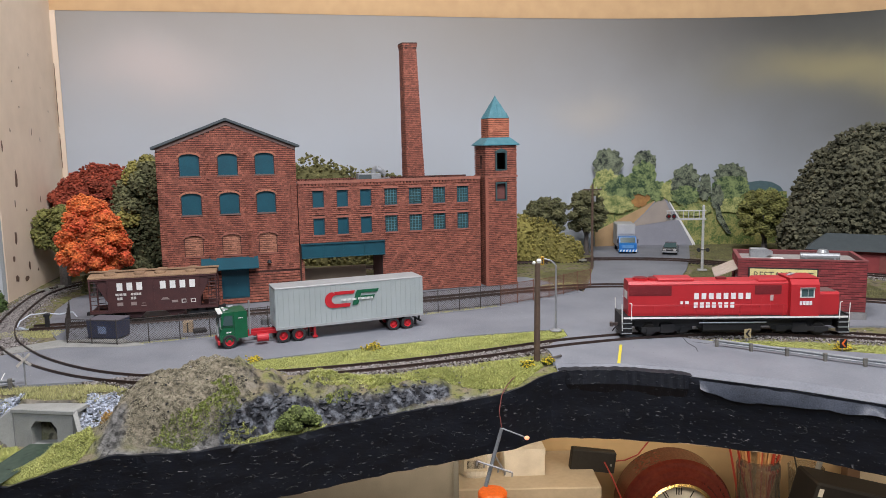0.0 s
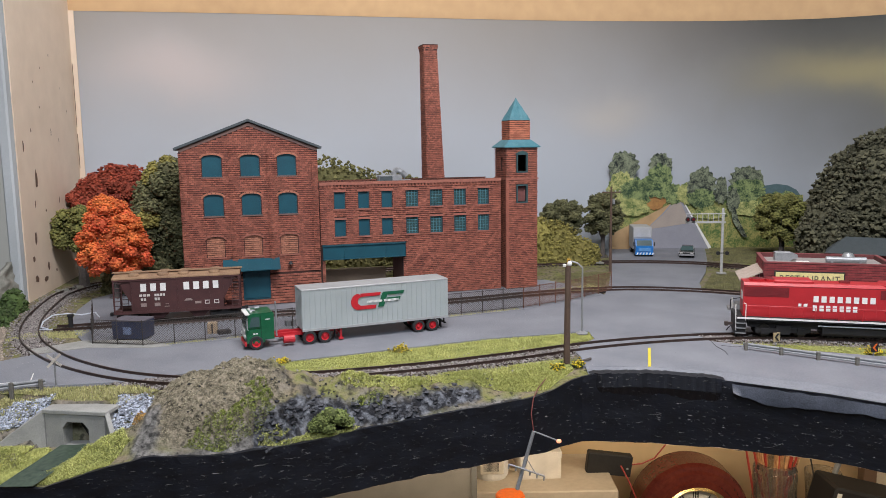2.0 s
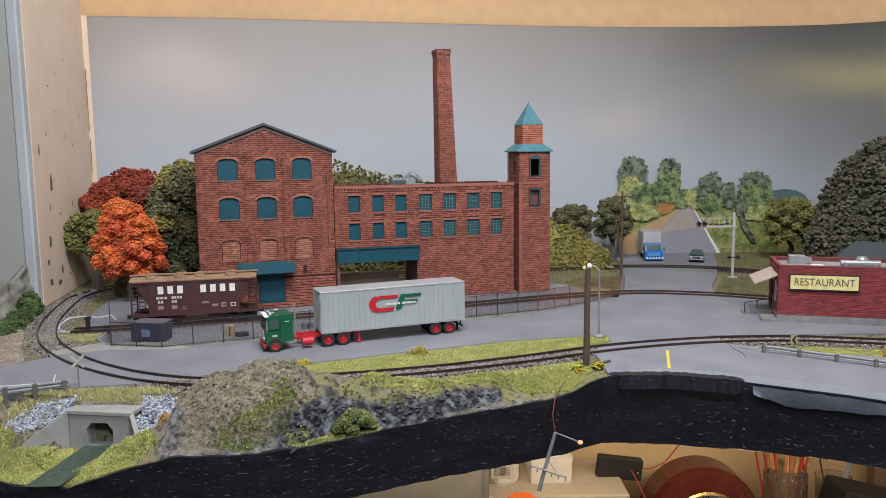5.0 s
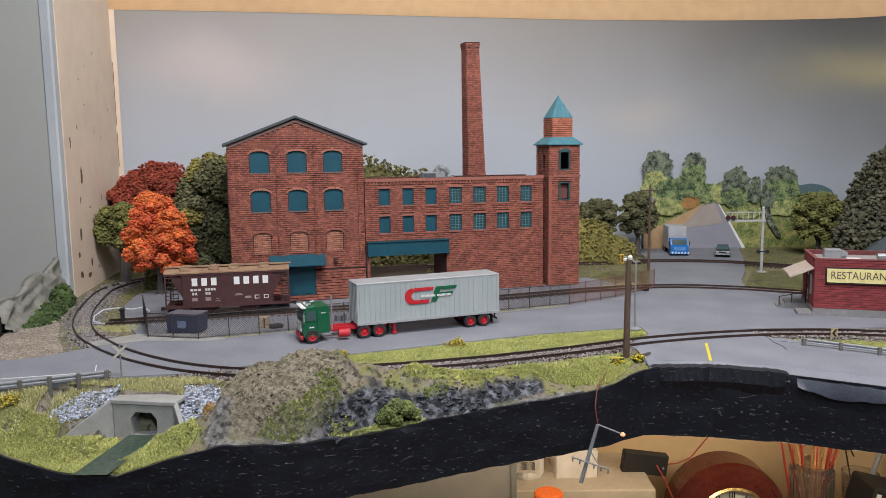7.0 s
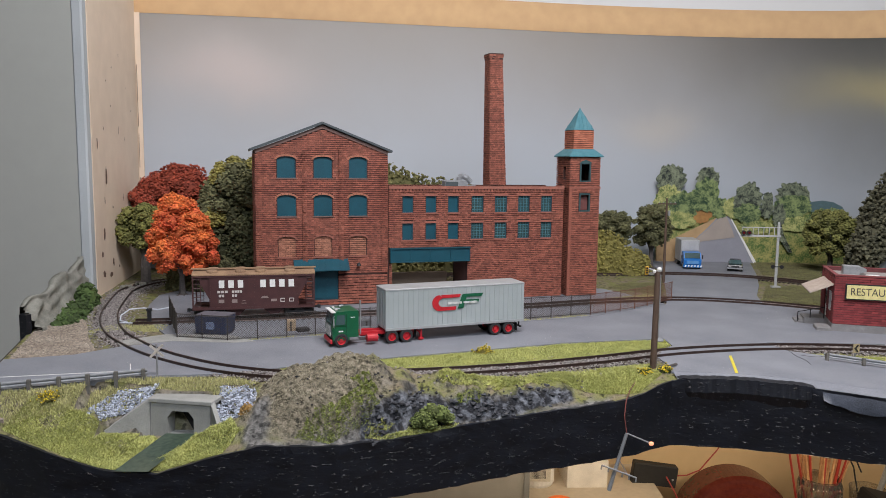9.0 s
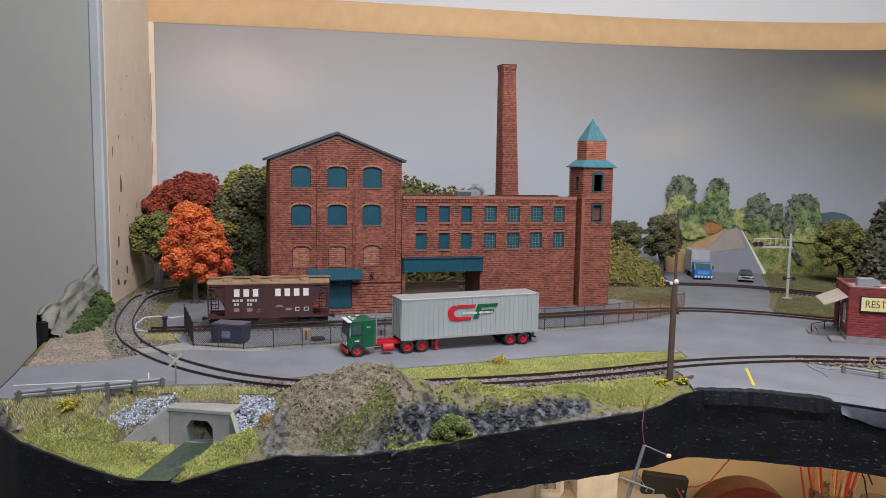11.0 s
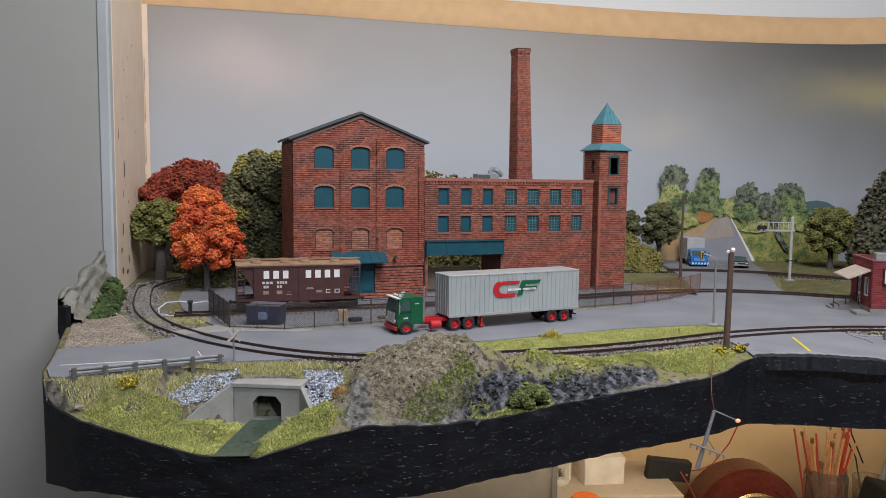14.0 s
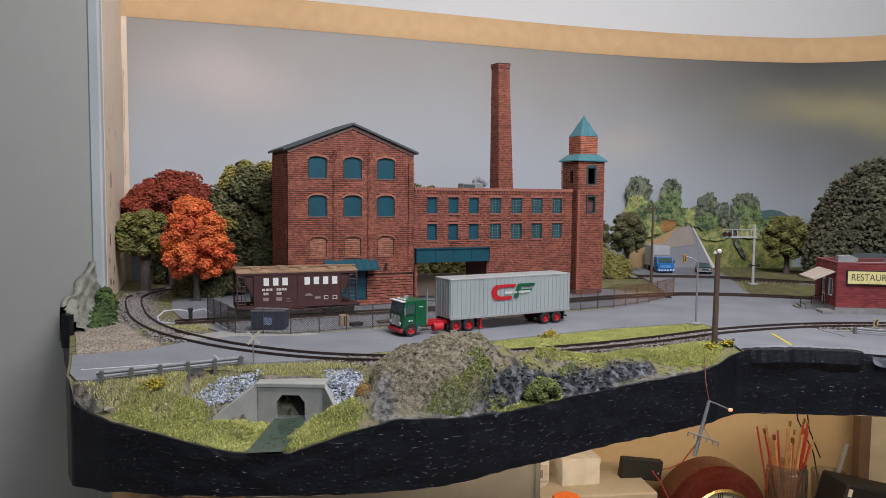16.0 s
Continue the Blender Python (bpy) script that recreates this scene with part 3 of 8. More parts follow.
def ground(x, y):
    """Height of the scenery at a place."""
    z = 1.0962
    yf, zf = front_y(x), between(x, TOP_Z)
    top = between(x, [(-0.456, 0.512), (-0.42, 0.507), (-0.33, 0.545), (-0.27, 0.552), (-0.2, 0.538), (-0.1, 0.552), (-0.03, 0.569), (0.03, 0.594), (0.07, 0.598), (0.1, 0.585), (1.0, 0.40)])
    if x > -0.456 and y < top and x < 0.1:
        s = max(0.0, min(1.0, (top - y) / max(top - yf, 0.004)))
        z += (zf - z) * (s * s * (3 - 2 * s)) ** 0.9
        d2 = ((x + 0.325) / 0.024) ** 2 + ((y - 0.500) / 0.018) ** 2
        z -= 0.014 * math.exp(-d2)
    elif x >= 0.1:
        s = max(0.0, min(1.0, (0.62 - y) / 0.05))
        z -= 0.002 * s
    rough = noise.noise(Vector((x * 60, y * 60, 1.0))) * 0.5 + noise.noise(Vector((x * 160, y * 160, 4.0))) * 0.3
    # the hill with its rocky flank
    def hump(cx, cy, rx, ry, h):
        d = ((x - cx) / rx) ** 2 + ((y - cy) / ry) ** 2
        return h * math.exp(-d * d * 0.9) if d < 3 else 0.0
    hill = hump(-0.182, 0.514, 0.060, 0.030, 0.029) * between(x, [(-0.24, 0.2), (-0.215, 0.55), (-0.19, 0.85), (-0.165, 1.06), (-0.145, 1.08), (-0.125, 0.95)]) + hump(-0.222, 0.500, 0.035, 0.020, 0.006) + hump(-0.115, 0.537, 0.055, 0.020, 0.009) + hump(-0.06, 0.548, 0.04, 0.014, 0.004)
    rim = max(0.0, min(1.0, (y - yf) / 0.012)) if -0.215 < x < 0.03 else 1.0
    hill *= rim * rim * (3 - 2 * rim)
    if hill > 0.0004:
        z += hill + rough * 0.009 * min(1, hill / 0.012) + noise.noise(Vector((x * 320, y * 320, 9))) * 0.0022 * min(1, hill / 0.01)
    elif x > -0.456 and y < top - 0.004:
        z += rough * 0.0018
    # undercut rock ledge along the hill's flank
    led = between(x, LEDGE)
    if -0.155 < x < 0.004 and y < led + 0.016:
        k = min(1.0, (x + 0.155) / 0.02, (0.004 - x) / 0.02)
        crag = noise.noise(Vector((x * 130, y * 130, 12))) * 0.0042 + noise.noise(Vector((x * 300, y * 300, 5))) * 0.0022
        if y > led - 0.004:
            z += k * (0.0035 * max(0.0, 1 - abs(y - led - 0.004) / 0.012) + crag * 0.8)
        else:
            low = zf + 0.0015 + (y - yf) * 0.12 + crag * 0.45
            z += (min(z, low) - z) * k
    # stream bed
    if y < 0.520 and -0.36 < x < -0.24:
        cx = -0.287 - (0.518 - y) * 0.25
        d = abs(x - cx)
        if d < 0.022:
            k = max(0.0, min(1.0, (0.022 - d) / 0.010))
            z += (min(z, 1.064 - (0.518 - y) * 0.1) - z) * k
    if -0.268 < x < -0.228 and 0.498 < y < 0.541:
        z = min(z, 1.0925 - 0.56 * (0.541 - y))
    # shelf that keeps the culvert's mouth free
    if 0.5 < y < 0.532 and -0.342 < x < -0.245:
        z = min(z, (1.062 if y < 0.528 else 1.085) if abs(x + 0.287) < 0.030 else 1.064 + max(0, abs(x + 0.287) - 0.03) * (0.12 if x < -0.287 else 0.5) + max(0.0, y - (0.517 if x < -0.287 else 0.512)) * 1.4)
    # stone-covered slope behind the culvert's wing
    if -0.360 < x < -0.312 and 0.525 + (x + 0.310) * 0.31 < y < 0.540:
        z = 1.0918 - 0.72 * (0.540 - y)
    if abs(x + 0.287) < 0.013 and 0.515 < y < 0.5335:
        z = 1.061
    return z


def back_y(x):
    return between(x, BACK[:9]) if x < 0.83 else between(x, [(0.83, 1.16), (0.90, 1.04), (0.95, 0.9), (0.97, 0.7), (1.02, 0.45)])


cols = [-0.558 + i * 0.0035 for i in range(int((0.32 + 0.558) / 0.0035) + 1)]
cols += [0.325 + i * 0.02 for i in range(34)]
terr, rows_n = Shape(), 150
for x in cols:
    a, b = front_y(x), back_y(x) + 0.004
    for j in range(rows_n):
        s = (j / (rows_n - 1)) ** 1.9
        y = a + (b - a) * s
        terr.v.append((x, y, ground(x, y)))
for i in range(len(cols) - 1):
    for j in range(rows_n - 1):
        k = i * rows_n + j
        terr.f.append((k, k + rows_n, k + rows_n + 1, k + 1))
GROUND = structure("ground", terr, TERRAIN, "sculpted model scenery ground with earth, grass and rock", "ground", True)


def paint_at(x, y):
    """Hand-painted zones of the plaster: black rock, pale bare plaster, tan gravel."""
    wob = noise.noise(Vector((x * 90, y * 90, 7))) * 0.6 + noise.noise(Vector((x * 260, y * 260, 3))) * 0.4
    off = y - between(x, LEDGE)
    black = max(0.0, min(1.0, 1.5 - abs(off + 0.001) / (0.0065 + 0.005 * wob))) if -0.155 < x < 0.004 else 0.0
    rim = y - front_y(x)
    bare = max(0.0, min(1.0, 1.6 - rim / (0.007 + 0.005 * wob))) if -0.228 < x < 0.03 else 0.0
    d = ((x + 0.222) / 0.0085) ** 2 + ((y - 0.482) / 0.018) ** 2
    bare = max(bare, min(1.0, max(0.0, 2.0 - 1.6 * d + wob)))
    d = ((x + 0.188) / 0.055) ** 2 + ((y - 0.508) / 0.034) ** 2
    tan = min(1.0, max(0.0, 2.2 - 2 * d + 0.5 * wob))
    return black, bare * (1 - black), tan


paint = GROUND.data.color_attributes.new("paint", "FLOAT_COLOR", "POINT")
for v, c in zip(GROUND.data.vertices, paint.data):
    if v.co.x < 0.05 and v.co.y < 0.62:
        c.color = (*paint_at(v.co.x, v.co.y), 1)
    else:
        c.color = (0, 0, 0, 1)

fas = Shape()
xs = sorted({round(x, 4) for x, y in FRONT} | {round(-0.56 + i * 0.006, 4) for i in range(262)})
nz = 12
for x in xs:
    y, zt, zb = front_y(x), (ground(x, front_y(x)) if x > -0.53 else 1.0962), between(x, LOW_Z)
    lip = (0.0006 + 0.0018 * max(0, 0.4 + noise.noise(Vector((x * 55, 2, 6))) + 0.5 * noise.noise(Vector((x * 190, 8, 2))))) if -0.44 < x < 0.08 else 0.0006
    fas.v.append((x, y + lip, (ground(x, y + lip) if x > -0.53 else 1.0962) + 0.0007))
    for j in range(nz):
        t = j / (nz - 1)
        w = noise.noise(Vector((x * 45, t * 3.0, 2))) * 0.0014 + noise.noise(Vector((x * 170, t * 12.0, 5))) * 0.0009
        fas.v.append((x, y - 0.001 - w * (0 < j), zt + 0.0006 * (j == 0) + (zb - zt) * t + (noise.noise(Vector((x * 90, 3, 1))) * 0.0014 if j in (nz - 1,) else 0)))
nr = nz + 1
for i in range(len(xs) - 1):
    for j in range(nr - 1):
        k = i * nr + j
        fas.f.append((k, k + 1, k + nr + 1, k + nr))
fascia = structure("fascia", fas, BLACK, "lumpy black-painted plaster front edge of the layout", "fascia", True)
for k, face in enumerate(fascia.data.polygons):
    face.use_smooth = k % (nr - 1) > 1
und = Shape()
for x in xs:
    und.v += [(x, front_y(x) - 0.001, between(x, LOW_Z)), (x, min(front_y(x) + 0.09, 1.0), between(x, LOW_Z) + 0.012), (x, back_y(x) + 0.003, 1.056)]
for i in range(len(xs) - 1):
    for j in range(2):
        und.f.append((3 * i + j, 3 * i + j + 1, 3 * i + j + 4, 3 * i + j + 3))
structure("board_underside", und, mat("board_wood", (0.30, 0.22, 0.14), 0.9), "plain underside of the layout board", "board")
ridge = Shape()
for i in range(90):
    x = 0.088 + (0.186 - 0.088) * i / 89
    y = front_y(x)
    w = noise.noise(Vector((x * 200, 0, 3))) * 0.0012
    k = min(1.0, i / 9, (89 - i) / 5)
    for yy, zz in ((y + 0.001, 1.074), (y - 0.0038 * k + w, 1.086), (y - 0.002 * k + w, 1.0955 + 0.001 * k + w * 0.5), (y + 0.004 + w, 1.0966 + 0.001 * k + w * 0.5), (y + 0.008 + w, 1.0955)):
        ridge.v.append((x, yy, zz))
for i in range(89):
    for j in range(4):
        k = 5 * i + j
        ridge.f.append((k, k + 1, k + 6, k + 5))
link("ridge", ridge, BLACK, fascia)
# Strip laid over the fascia; its colour stands for a reflected sheen.
sheen = Shape()
for i in range(40):
    x = 0.190 + (0.315 - 0.190) * i / 39
    y = front_y(x) - 0.0036
    sheen.v += [(x, y + 0.002, 1.0935 - noise.noise(Vector((x * 150, 1, 1))) * 0.0012), (x, y - 0.0006, 1.087), (x, y - 0.0008, 1.0800 + 0.009 * i / 39 + 0.008 * max(0.0, 1 - i / 7) + noise.noise(Vector((x * 90, 7, 1))) * 0.003)]
for i in range(39):
    for j in range(2):
        k = 3 * i + j
        sheen.f.append((k, k + 1, k + 4, k + 3))
link("sheen_patch", sheen, GREYBLUE, fascia, "blue-grey patch coloured as sheen on the black paint", True)


# ---- roads and yards ----
def slab(name, poly, z0, z1, material, label, category):
    return structure(name, Shape().prism(poly, "z", z0, z1), material, label, category)


slab("road", [(-0.459, 0.594), (-0.4545, 0.580), (-0.4405, 0.533), (-0.4295, 0.512), (-0.418, 0.510), (-0.335, 0.551), (-0.27, 0.561), (-0.23, 0.580), (-0.13, 0.622), (0.02, 0.680), (0.112, 0.700), (0.112, 0.672), (0.098, 0.655), (0.087, 0.630), (0.089, 0.612), (0.086, 0.586),
              (0.14, 0.5815), (0.182, 0.568), (0.25, 0.530), (0.292, 0.498), (0.362, 0.445), (0.5, 0.385), (0.8, 0.36), (1.0, 0.36), (1.0, 0.375), (0.8, 0.385), (0.6, 0.45), (0.48, 0.54), (0.36, 0.592), (0.25, 0.635), (0.212, 0.658), (0.205, 0.690), (0.40, 0.690), (0.60, 0.640), (0.70, 0.660), (0.70, 0.75), (0.45, 0.80), (0.345, 0.852), (0.282, 0.885), (0.30, 0.95),
              (0.335, 1.03), (0.375, 1.14), (0.425, 1.298), (0.245, 1.283), (0.235, 1.17), (0.215, 1.07), (0.180, 0.93), (0.165, 0.88), (0.06, 0.800), (-0.12, 0.725), (-0.29, 0.662), (-0.345, 0.664), (-0.385, 0.640), (-0.41, 0.612)], 1.093, G, ASPHALT, "worn grey asphalt model road with stains", "road")
slab("pavement_yard", [(-0.425, 0.97), (-0.448, 0.90), (-0.435, 0.835), (-0.415, 0.78), (-0.385, 0.725), (-0.345, 0.668), (-0.29, 0.666), (-0.12, 0.729), (0.06, 0.804), (0.165, 0.884), (0.13, 0.96), (0.11, 0.99), (-0.15, 0.99), (-0.36, 0.99)], 1.094, 1.0974, ASPHALT, "dusty grey yard beside the brick mill", "yard")
slab("pavement_corner", [(-0.395, 0.66), (-0.384, 0.643), (-0.345, 0.664), (-0.29, 0.661), (-0.27, 0.667), (-0.30, 0.690), (-0.36, 0.690)], 1.094, 1.0984, CONCRETE, "pale concrete slab at the fence corner", "pavement")
slab("sand_patch", [(-0.457, 0.598), (-0.41, 0.613), (-0.40, 0.63), (-0.43, 0.68), (-0.46, 0.74), (-0.505, 0.80), (-0.515, 0.77)], 1.094, 1.0974, SAND, "brown sandy gravel patch beside the road", "ground")

apron = Shape()
edge = [(0.087, 0.586), (0.14, 0.5815), (0.182, 0.568), (0.25, 0.530), (0.292, 0.498), (0.362, 0.445), (0.5, 0.385), (0.8, 0.36)]
for i in range(70):
    x = 0.0875 + 0.55 * i / 69
    apron.v += [(x, between(x, edge) + 0.001, G + 0.0001), (x, (between(x, edge) + front_y(x)) / 2, G - 0.0014), (x, front_y(x) - 0.0005, 1.0955)]
for i in range(69):
    for j in range(2):
        k = 3 * i + j
        apron.f.append((k, k + 3, k + 4, k + 1))
link("road_verge", apron, ASPHALT, bpy.data.objects["road"])
lines = Shape()
lines.prism([(-0.436, 0.5425), (-0.3425, 0.5655), (-0.3423, 0.5647), (-0.4358, 0.5417)], "z", G, G + 0.0003)
lines.prism([(-0.3425, 0.5657), (-0.3418, 0.5659), (-0.3503, 0.5859), (-0.3510, 0.5857)], "z", G, G + 0.0003)
link("road_marking", lines, WHITE, bpy.data.objects["road"], "thin white painted edge line")
link("road_marking", Shape().prism([(0.1362, 0.5822), (0.1386, 0.5820), (0.1532, 0.637), (0.1508, 0.637)], "z", G, G + 0.0004), YELLOW, bpy.data.objects["road"], "short yellow painted line")


# ---- tracks ----
def track(name, line, label, z=G, ballast=None):
    ob = thing(name, Matrix(), label, "track", "tracks")
    n = len(line)
    nor = []
    for i in range(n):
        a, b = line[max(i - 1, 0)], line[min(i + 1, n - 1)]
        d = Vector((b[0] - a[0], b[1] - a[1])).normalized()
        nor.append((-d.y, d.x))
    for side in (-1, 1):
        s = Shape()
        for (x, y), (nx, ny) in zip(line, nor):
            for off, h in ((0.0076, 0.0), (0.0080, 0.0006), (0.0079, 0.0027), (0.0088, 0.0027), (0.0087, 0.0006), (0.0091, 0.0)):
                s.v.append((x + nx * off * side, y + ny * off * side, z + h - 0.0005))
        for i in range(n - 1):
            for j in range(5):
                k = 6 * i + j
                s.f.append((k, k + 1, k + 7, k + 6))
        part("rail", s, STEEL_RAIL, ob, "", False)
    s = Shape()
    for i, ((x, y), (nx, ny)) in enumerate(zip(line, nor)):
        a = rnd.uniform(-0.0006, 0.0006)
        w, l = 0.0013, 0.0148 + rnd.uniform(-0.0007, 0.0005)
        tx, ty = ny, -nx
        c = [(x + nx * p * l + tx * q * w + a * tx, y + ny * p * l + ty * q * w + a * ty) for p, q in ((-1, -1), (-1, 1), (1, 1), (1, -1))]
        s.prism(c, "z", z - 0.0030, z - 0.0006)
    tagged(part("tie", s, TIE, ob, "dark wooden ties"), kind="stuff")
    return ob


track("track", NEAR_LINE, "rusty curved model railway track on ballast")
SIDING = [(-0.412, 0.740), (-0.33, 0.760), (-0.2, 0.795), (-0.1, 0.822), (0.0, 0.855), (0.10, 0.893), (0.19, 0.912), (0.27, 0.896), (0.335, 0.864), (0.45, 0.80), (0.6, 0.72), (0.8, 0.60), (0.9, 0.52)]
SIDING_LINE = spline(SIDING, 0.006)
track("track", SIDING_LINE, "brown siding track in front of the brick mill")

bal = Shape()
rv = bpy.data.objects["road"].data.vertices
ROAD_POLY = [(v.co.x, v.co.y) for v in rv][:len(rv) // 2]
spots = []
for (x, y), (x1, y1) in zip(NEAR_LINE, NEAR_LINE[1:]):
    d = Vector((x1 - x, y1 - y)).normalized()
    for k in range(105):
        o, a = rnd.gauss(0, 0.0115), rnd.uniform(0, 0.006)
        px, py = x - d.y * o + d.x * a, y + d.x * o + d.y * a
        if y < 1.04 and x < 0.6 and not inside(px, py, ROAD_POLY) and py > front_y(px) + 0.004:
            spots.append((px, py, max(ground(px, py), 1.0972 - max(0, abs(o) - 0.014) * 0.25) + rnd.uniform(-0.0004, 0.0008)))
bal.clumps(spots, 0.00105, rnd)
lone("ballast", bal, BALLAST, "loose grey and brown ballast stones along the track", "ballast", kind="stuff")

# ---- the brick mill ----
YAW = 16.3
MILL = pose(-0.2375, 0.847, G, 0, 0, YAW)


def wall_grid(u0, u1, z0, z1, holes, y0, y1):
    """A wall with real openings: u along it, from face y0 to face y1."""
    us = sorted({u0, u1} | {min(max(h[k], u0), u1) for h in holes for k in (0, 1)})
    zs = sorted({z0, z1} | {min(max(h[k], z0), z1) for h in holes for k in (2, 3)})
    s = Shape()
    for a, b in zip(us, us[1:]):
        for c, d in zip(zs, zs[1:]):
            m, k = (a + b) / 2, (c + d) / 2
            if not any(h[0] < m < h[1] and h[2] < k < h[3] for h in holes):
                s.box(a, b, y0, y1, c, d)
    return s


def courses(u0, u1, z0, z1, holes, bw, bh, y, proud, limit=None, axis="x"):
    """Single bricks, laid in courses with deep bed joints and tight head joints, cut at the openings, proud of the face y."""
    s, row, z = Shape(), 0, z0
    jz, ju = bh * 0.26, bw * 0.05
    while z + bh * 0.6 < z1:
        top = min(z + bh, z1)
        k = (z + top) / 2
        gaps = sorted((h[0], h[1]) for h in holes if h[2] < k < h[3])
        u = u0 - (bw / 2 if row % 2 else 0)
        while u < u1:
            runs = [(max(u, u0), min(u + bw, u1))]
            for g0, g1 in gaps:
                runs = [r for a, b in runs for r in ((a, min(b, g0)), (max(a, g1), b))]
            for a, b in runs:
                if b - a > bw * 0.12 and (limit is None or top < limit((a + b) / 2)):
                    p = proud * rnd.uniform(0.45, 1.5)
                    e, f = rnd.uniform(0.3, 0.7) * jz, rnd.uniform(0.3, 0.7) * jz
                    if axis == "x":
                        s.box(a + ju / 2, b - ju / 2, y - p, y + 0.0001, z + e, top - f)
                    else:
                        s.box(y - p, y + 0.0001, a + ju / 2, b - ju / 2, z + e, top - f)
            u += bw
        z += bh
        row += 1
    return s


def arch_pts(u0, u1, z0, z1, rise, n=8):
    c = (u0 + u1) / 2
    return [(u0, z0), (u1, z0)] + [(c + (u1 - c) * math.cos(math.pi * i / n), z1 - rise + rise * math.sin(math.pi * i / n)) for i in range(n + 1)]


def gable_building():
    b = thing("mill_building", MILL, "red brick gabled mill with teal arched windows", "building")
    hw, eave, apex, deep = 0.0745, 0.176, 0.205, 0.080
    roof = lambda u: apex - (apex - eave) * abs(u) / hw
    cs = (-0.0405, 0.0, 0.0400)
    wins = [(c - 0.0102, c + 0.0102, z0, z1) for z0, z1 in ((0.1455, 0.1695), (0.1025, 0.1265)) for c in cs]
    blind = [(c - 0.0095, c + 0.0095, 0.0565, 0.0790) for c in cs]
    door = (-0.013, 0.017, 0.006, 0.040)
    core = wall_grid(-hw, hw, 0, eave, wins + blind + [door], 0.0, 0.004)
    core.prism([(-hw, eave), (hw, eave), (0, apex)], "y", 0.0, 0.004)
    core.box(-hw, hw, deep - 0.004, deep, 0, eave).prism([(-hw, eave), (hw, eave), (0, apex)], "y", deep - 0.004, deep)
    core.box(-hw, -hw + 0.003, 0.004, deep - 0.004, 0, eave).box(hw - 0.003, hw, 0.004, deep - 0.004, 0, eave)
    wall = part("wall", core, MORTAR, b, weld=True)
    holes = [(h[0] - 0.0006, h[1] + 0.0006, h[2] - 0.0012, h[3] + 0.0008) for h in wins + blind] + [door]
    part("brick_face", courses(-hw, hw, 0.036, apex, holes, 0.0038, 0.0023, 0.0, 0.0006, lambda u: roof(u) - 0.003), BRICK, wall)
    part("base_course", courses(-hw, hw, 0.0, 0.035, [door], 0.0042, 0.0031, 0.0, 0.0011), BRICK, wall, "rough brick base course")
    part("brick_face", courses(0.003, deep, 0.0, eave - 0.003, [], 0.0038, 0.0023, -hw, 0.0006, None, "y"), BRICK, wall)
    for u in (-hw + 0.0035, -0.0205, 0.0205, hw - 0.0035):
        w = 0.0035 if abs(u) > 0.05 else 0.0028
        part("pilaster", courses(u - w, u + w, 0.036, min(roof(u) - 0.012, 0.178), [], 0.0035, 0.0023, -0.0008, 0.0018), BRICK, wall)
    # corbelled eaves band
    for s in (-1, 1):
        sh = Shape()
        sh.prism([(s * (hw - 0.001), eave - 0.0035), (0, apex - 0.0042), (0, apex - 0.0005), (s * (hw + 0.001), eave)], "y", -0.0016, 0.0)
        part("eaves_band", sh, TRIM_GREY, wall, "grey weathered gable trim")
        sh = Shape()
        sh.prism([(s * (hw + 0.0045), eave - 0.0012), (0, apex + 0.0005), (0, apex + 0.0030), (s * (hw + 0.0050), eave + 0.0012)], "y", -0.0045, deep + 0.003)
        r = part("roof", sh, SLATE, b, "dark slate-grey roof sheet")
        for k in range(1, 13):
            y = -0.003 + k * 0.0064
            sh = Shape().prism([(s * (hw + 0.0045), eave + 0.0012), (0, apex + 0.0030), (0, apex + 0.0036), (s * (hw + 0.0048), eave + 0.0018)], "y", y, y + 0.0007)
            part("roof_seam", sh, SLATE, r)
    for h in wins:
        w = part("window", Shape().prism(arch_pts(h[0], h[1], h[2], h[3], 0.0035), "y", 0.0012, 0.0028), TEAL, b, "teal boarded arched window")
        fr = Shape()
        outer, inner = arch_pts(h[0], h[1], h[2], h[3], 0.0035), arch_pts(h[0] + 0.0009, h[1] - 0.0009, h[2] + 0.0009, h[3] - 0.0009, 0.0032)
        n = len(outer)
        fr.add([(p[0], y, p[1]) for y in (0.0004, 0.0013) for q in (outer, inner) for p in q],
               [(i, (i + 1) % n, n + (i + 1) % n, n + i) for i in range(n)] + [(n + i, n + (i + 1) % n, 3 * n + (i + 1) % n, 3 * n + i) for i in range(n)])
        part("window_frame", fr, TEAL, w)
        part("sill", Shape().box(h[0] - 0.0014, h[1] + 0.0014, -0.0016, 0.001, h[2] - 0.0014, h[2]), TRIM_GREY, w)
        c = (h[0] + h[1]) / 2
        k = 9
        for i in range(k):
            a0, a1 = math.pi * i / k, math.pi * (i + 0.86) / k
            pts = [(c + r * math.cos(a) * 0.0106, h[3] - 0.0035 + (0.0035 + (r - 1) * 0.0106) * math.sin(a) * (1 if r == 1 else 1.02)) for r, a in ((1, a0), (1.2, a0), (1.2, a1), (1, a1))]
            part("voussoir", Shape().prism(pts, "y", -0.0012, 0.0004), BRICK_FADED, w)
        sp = Shape()
        for s in (-1, 1):
            e = h[0] if s < 0 else h[1]
            pts = [(e, h[3] + 0.0002), (e, h[3] - 0.0035)] + [(c + s * (h[1] - c) * math.cos(math.pi * i / 12), h[3] - 0.0035 + 0.0035 * math.sin(math.pi * i / 12)) for i in range(1, 7)]
            sp.prism(pts, "y", -0.0004, 0.004)
        part("spandrel", sp, BRICK, w)
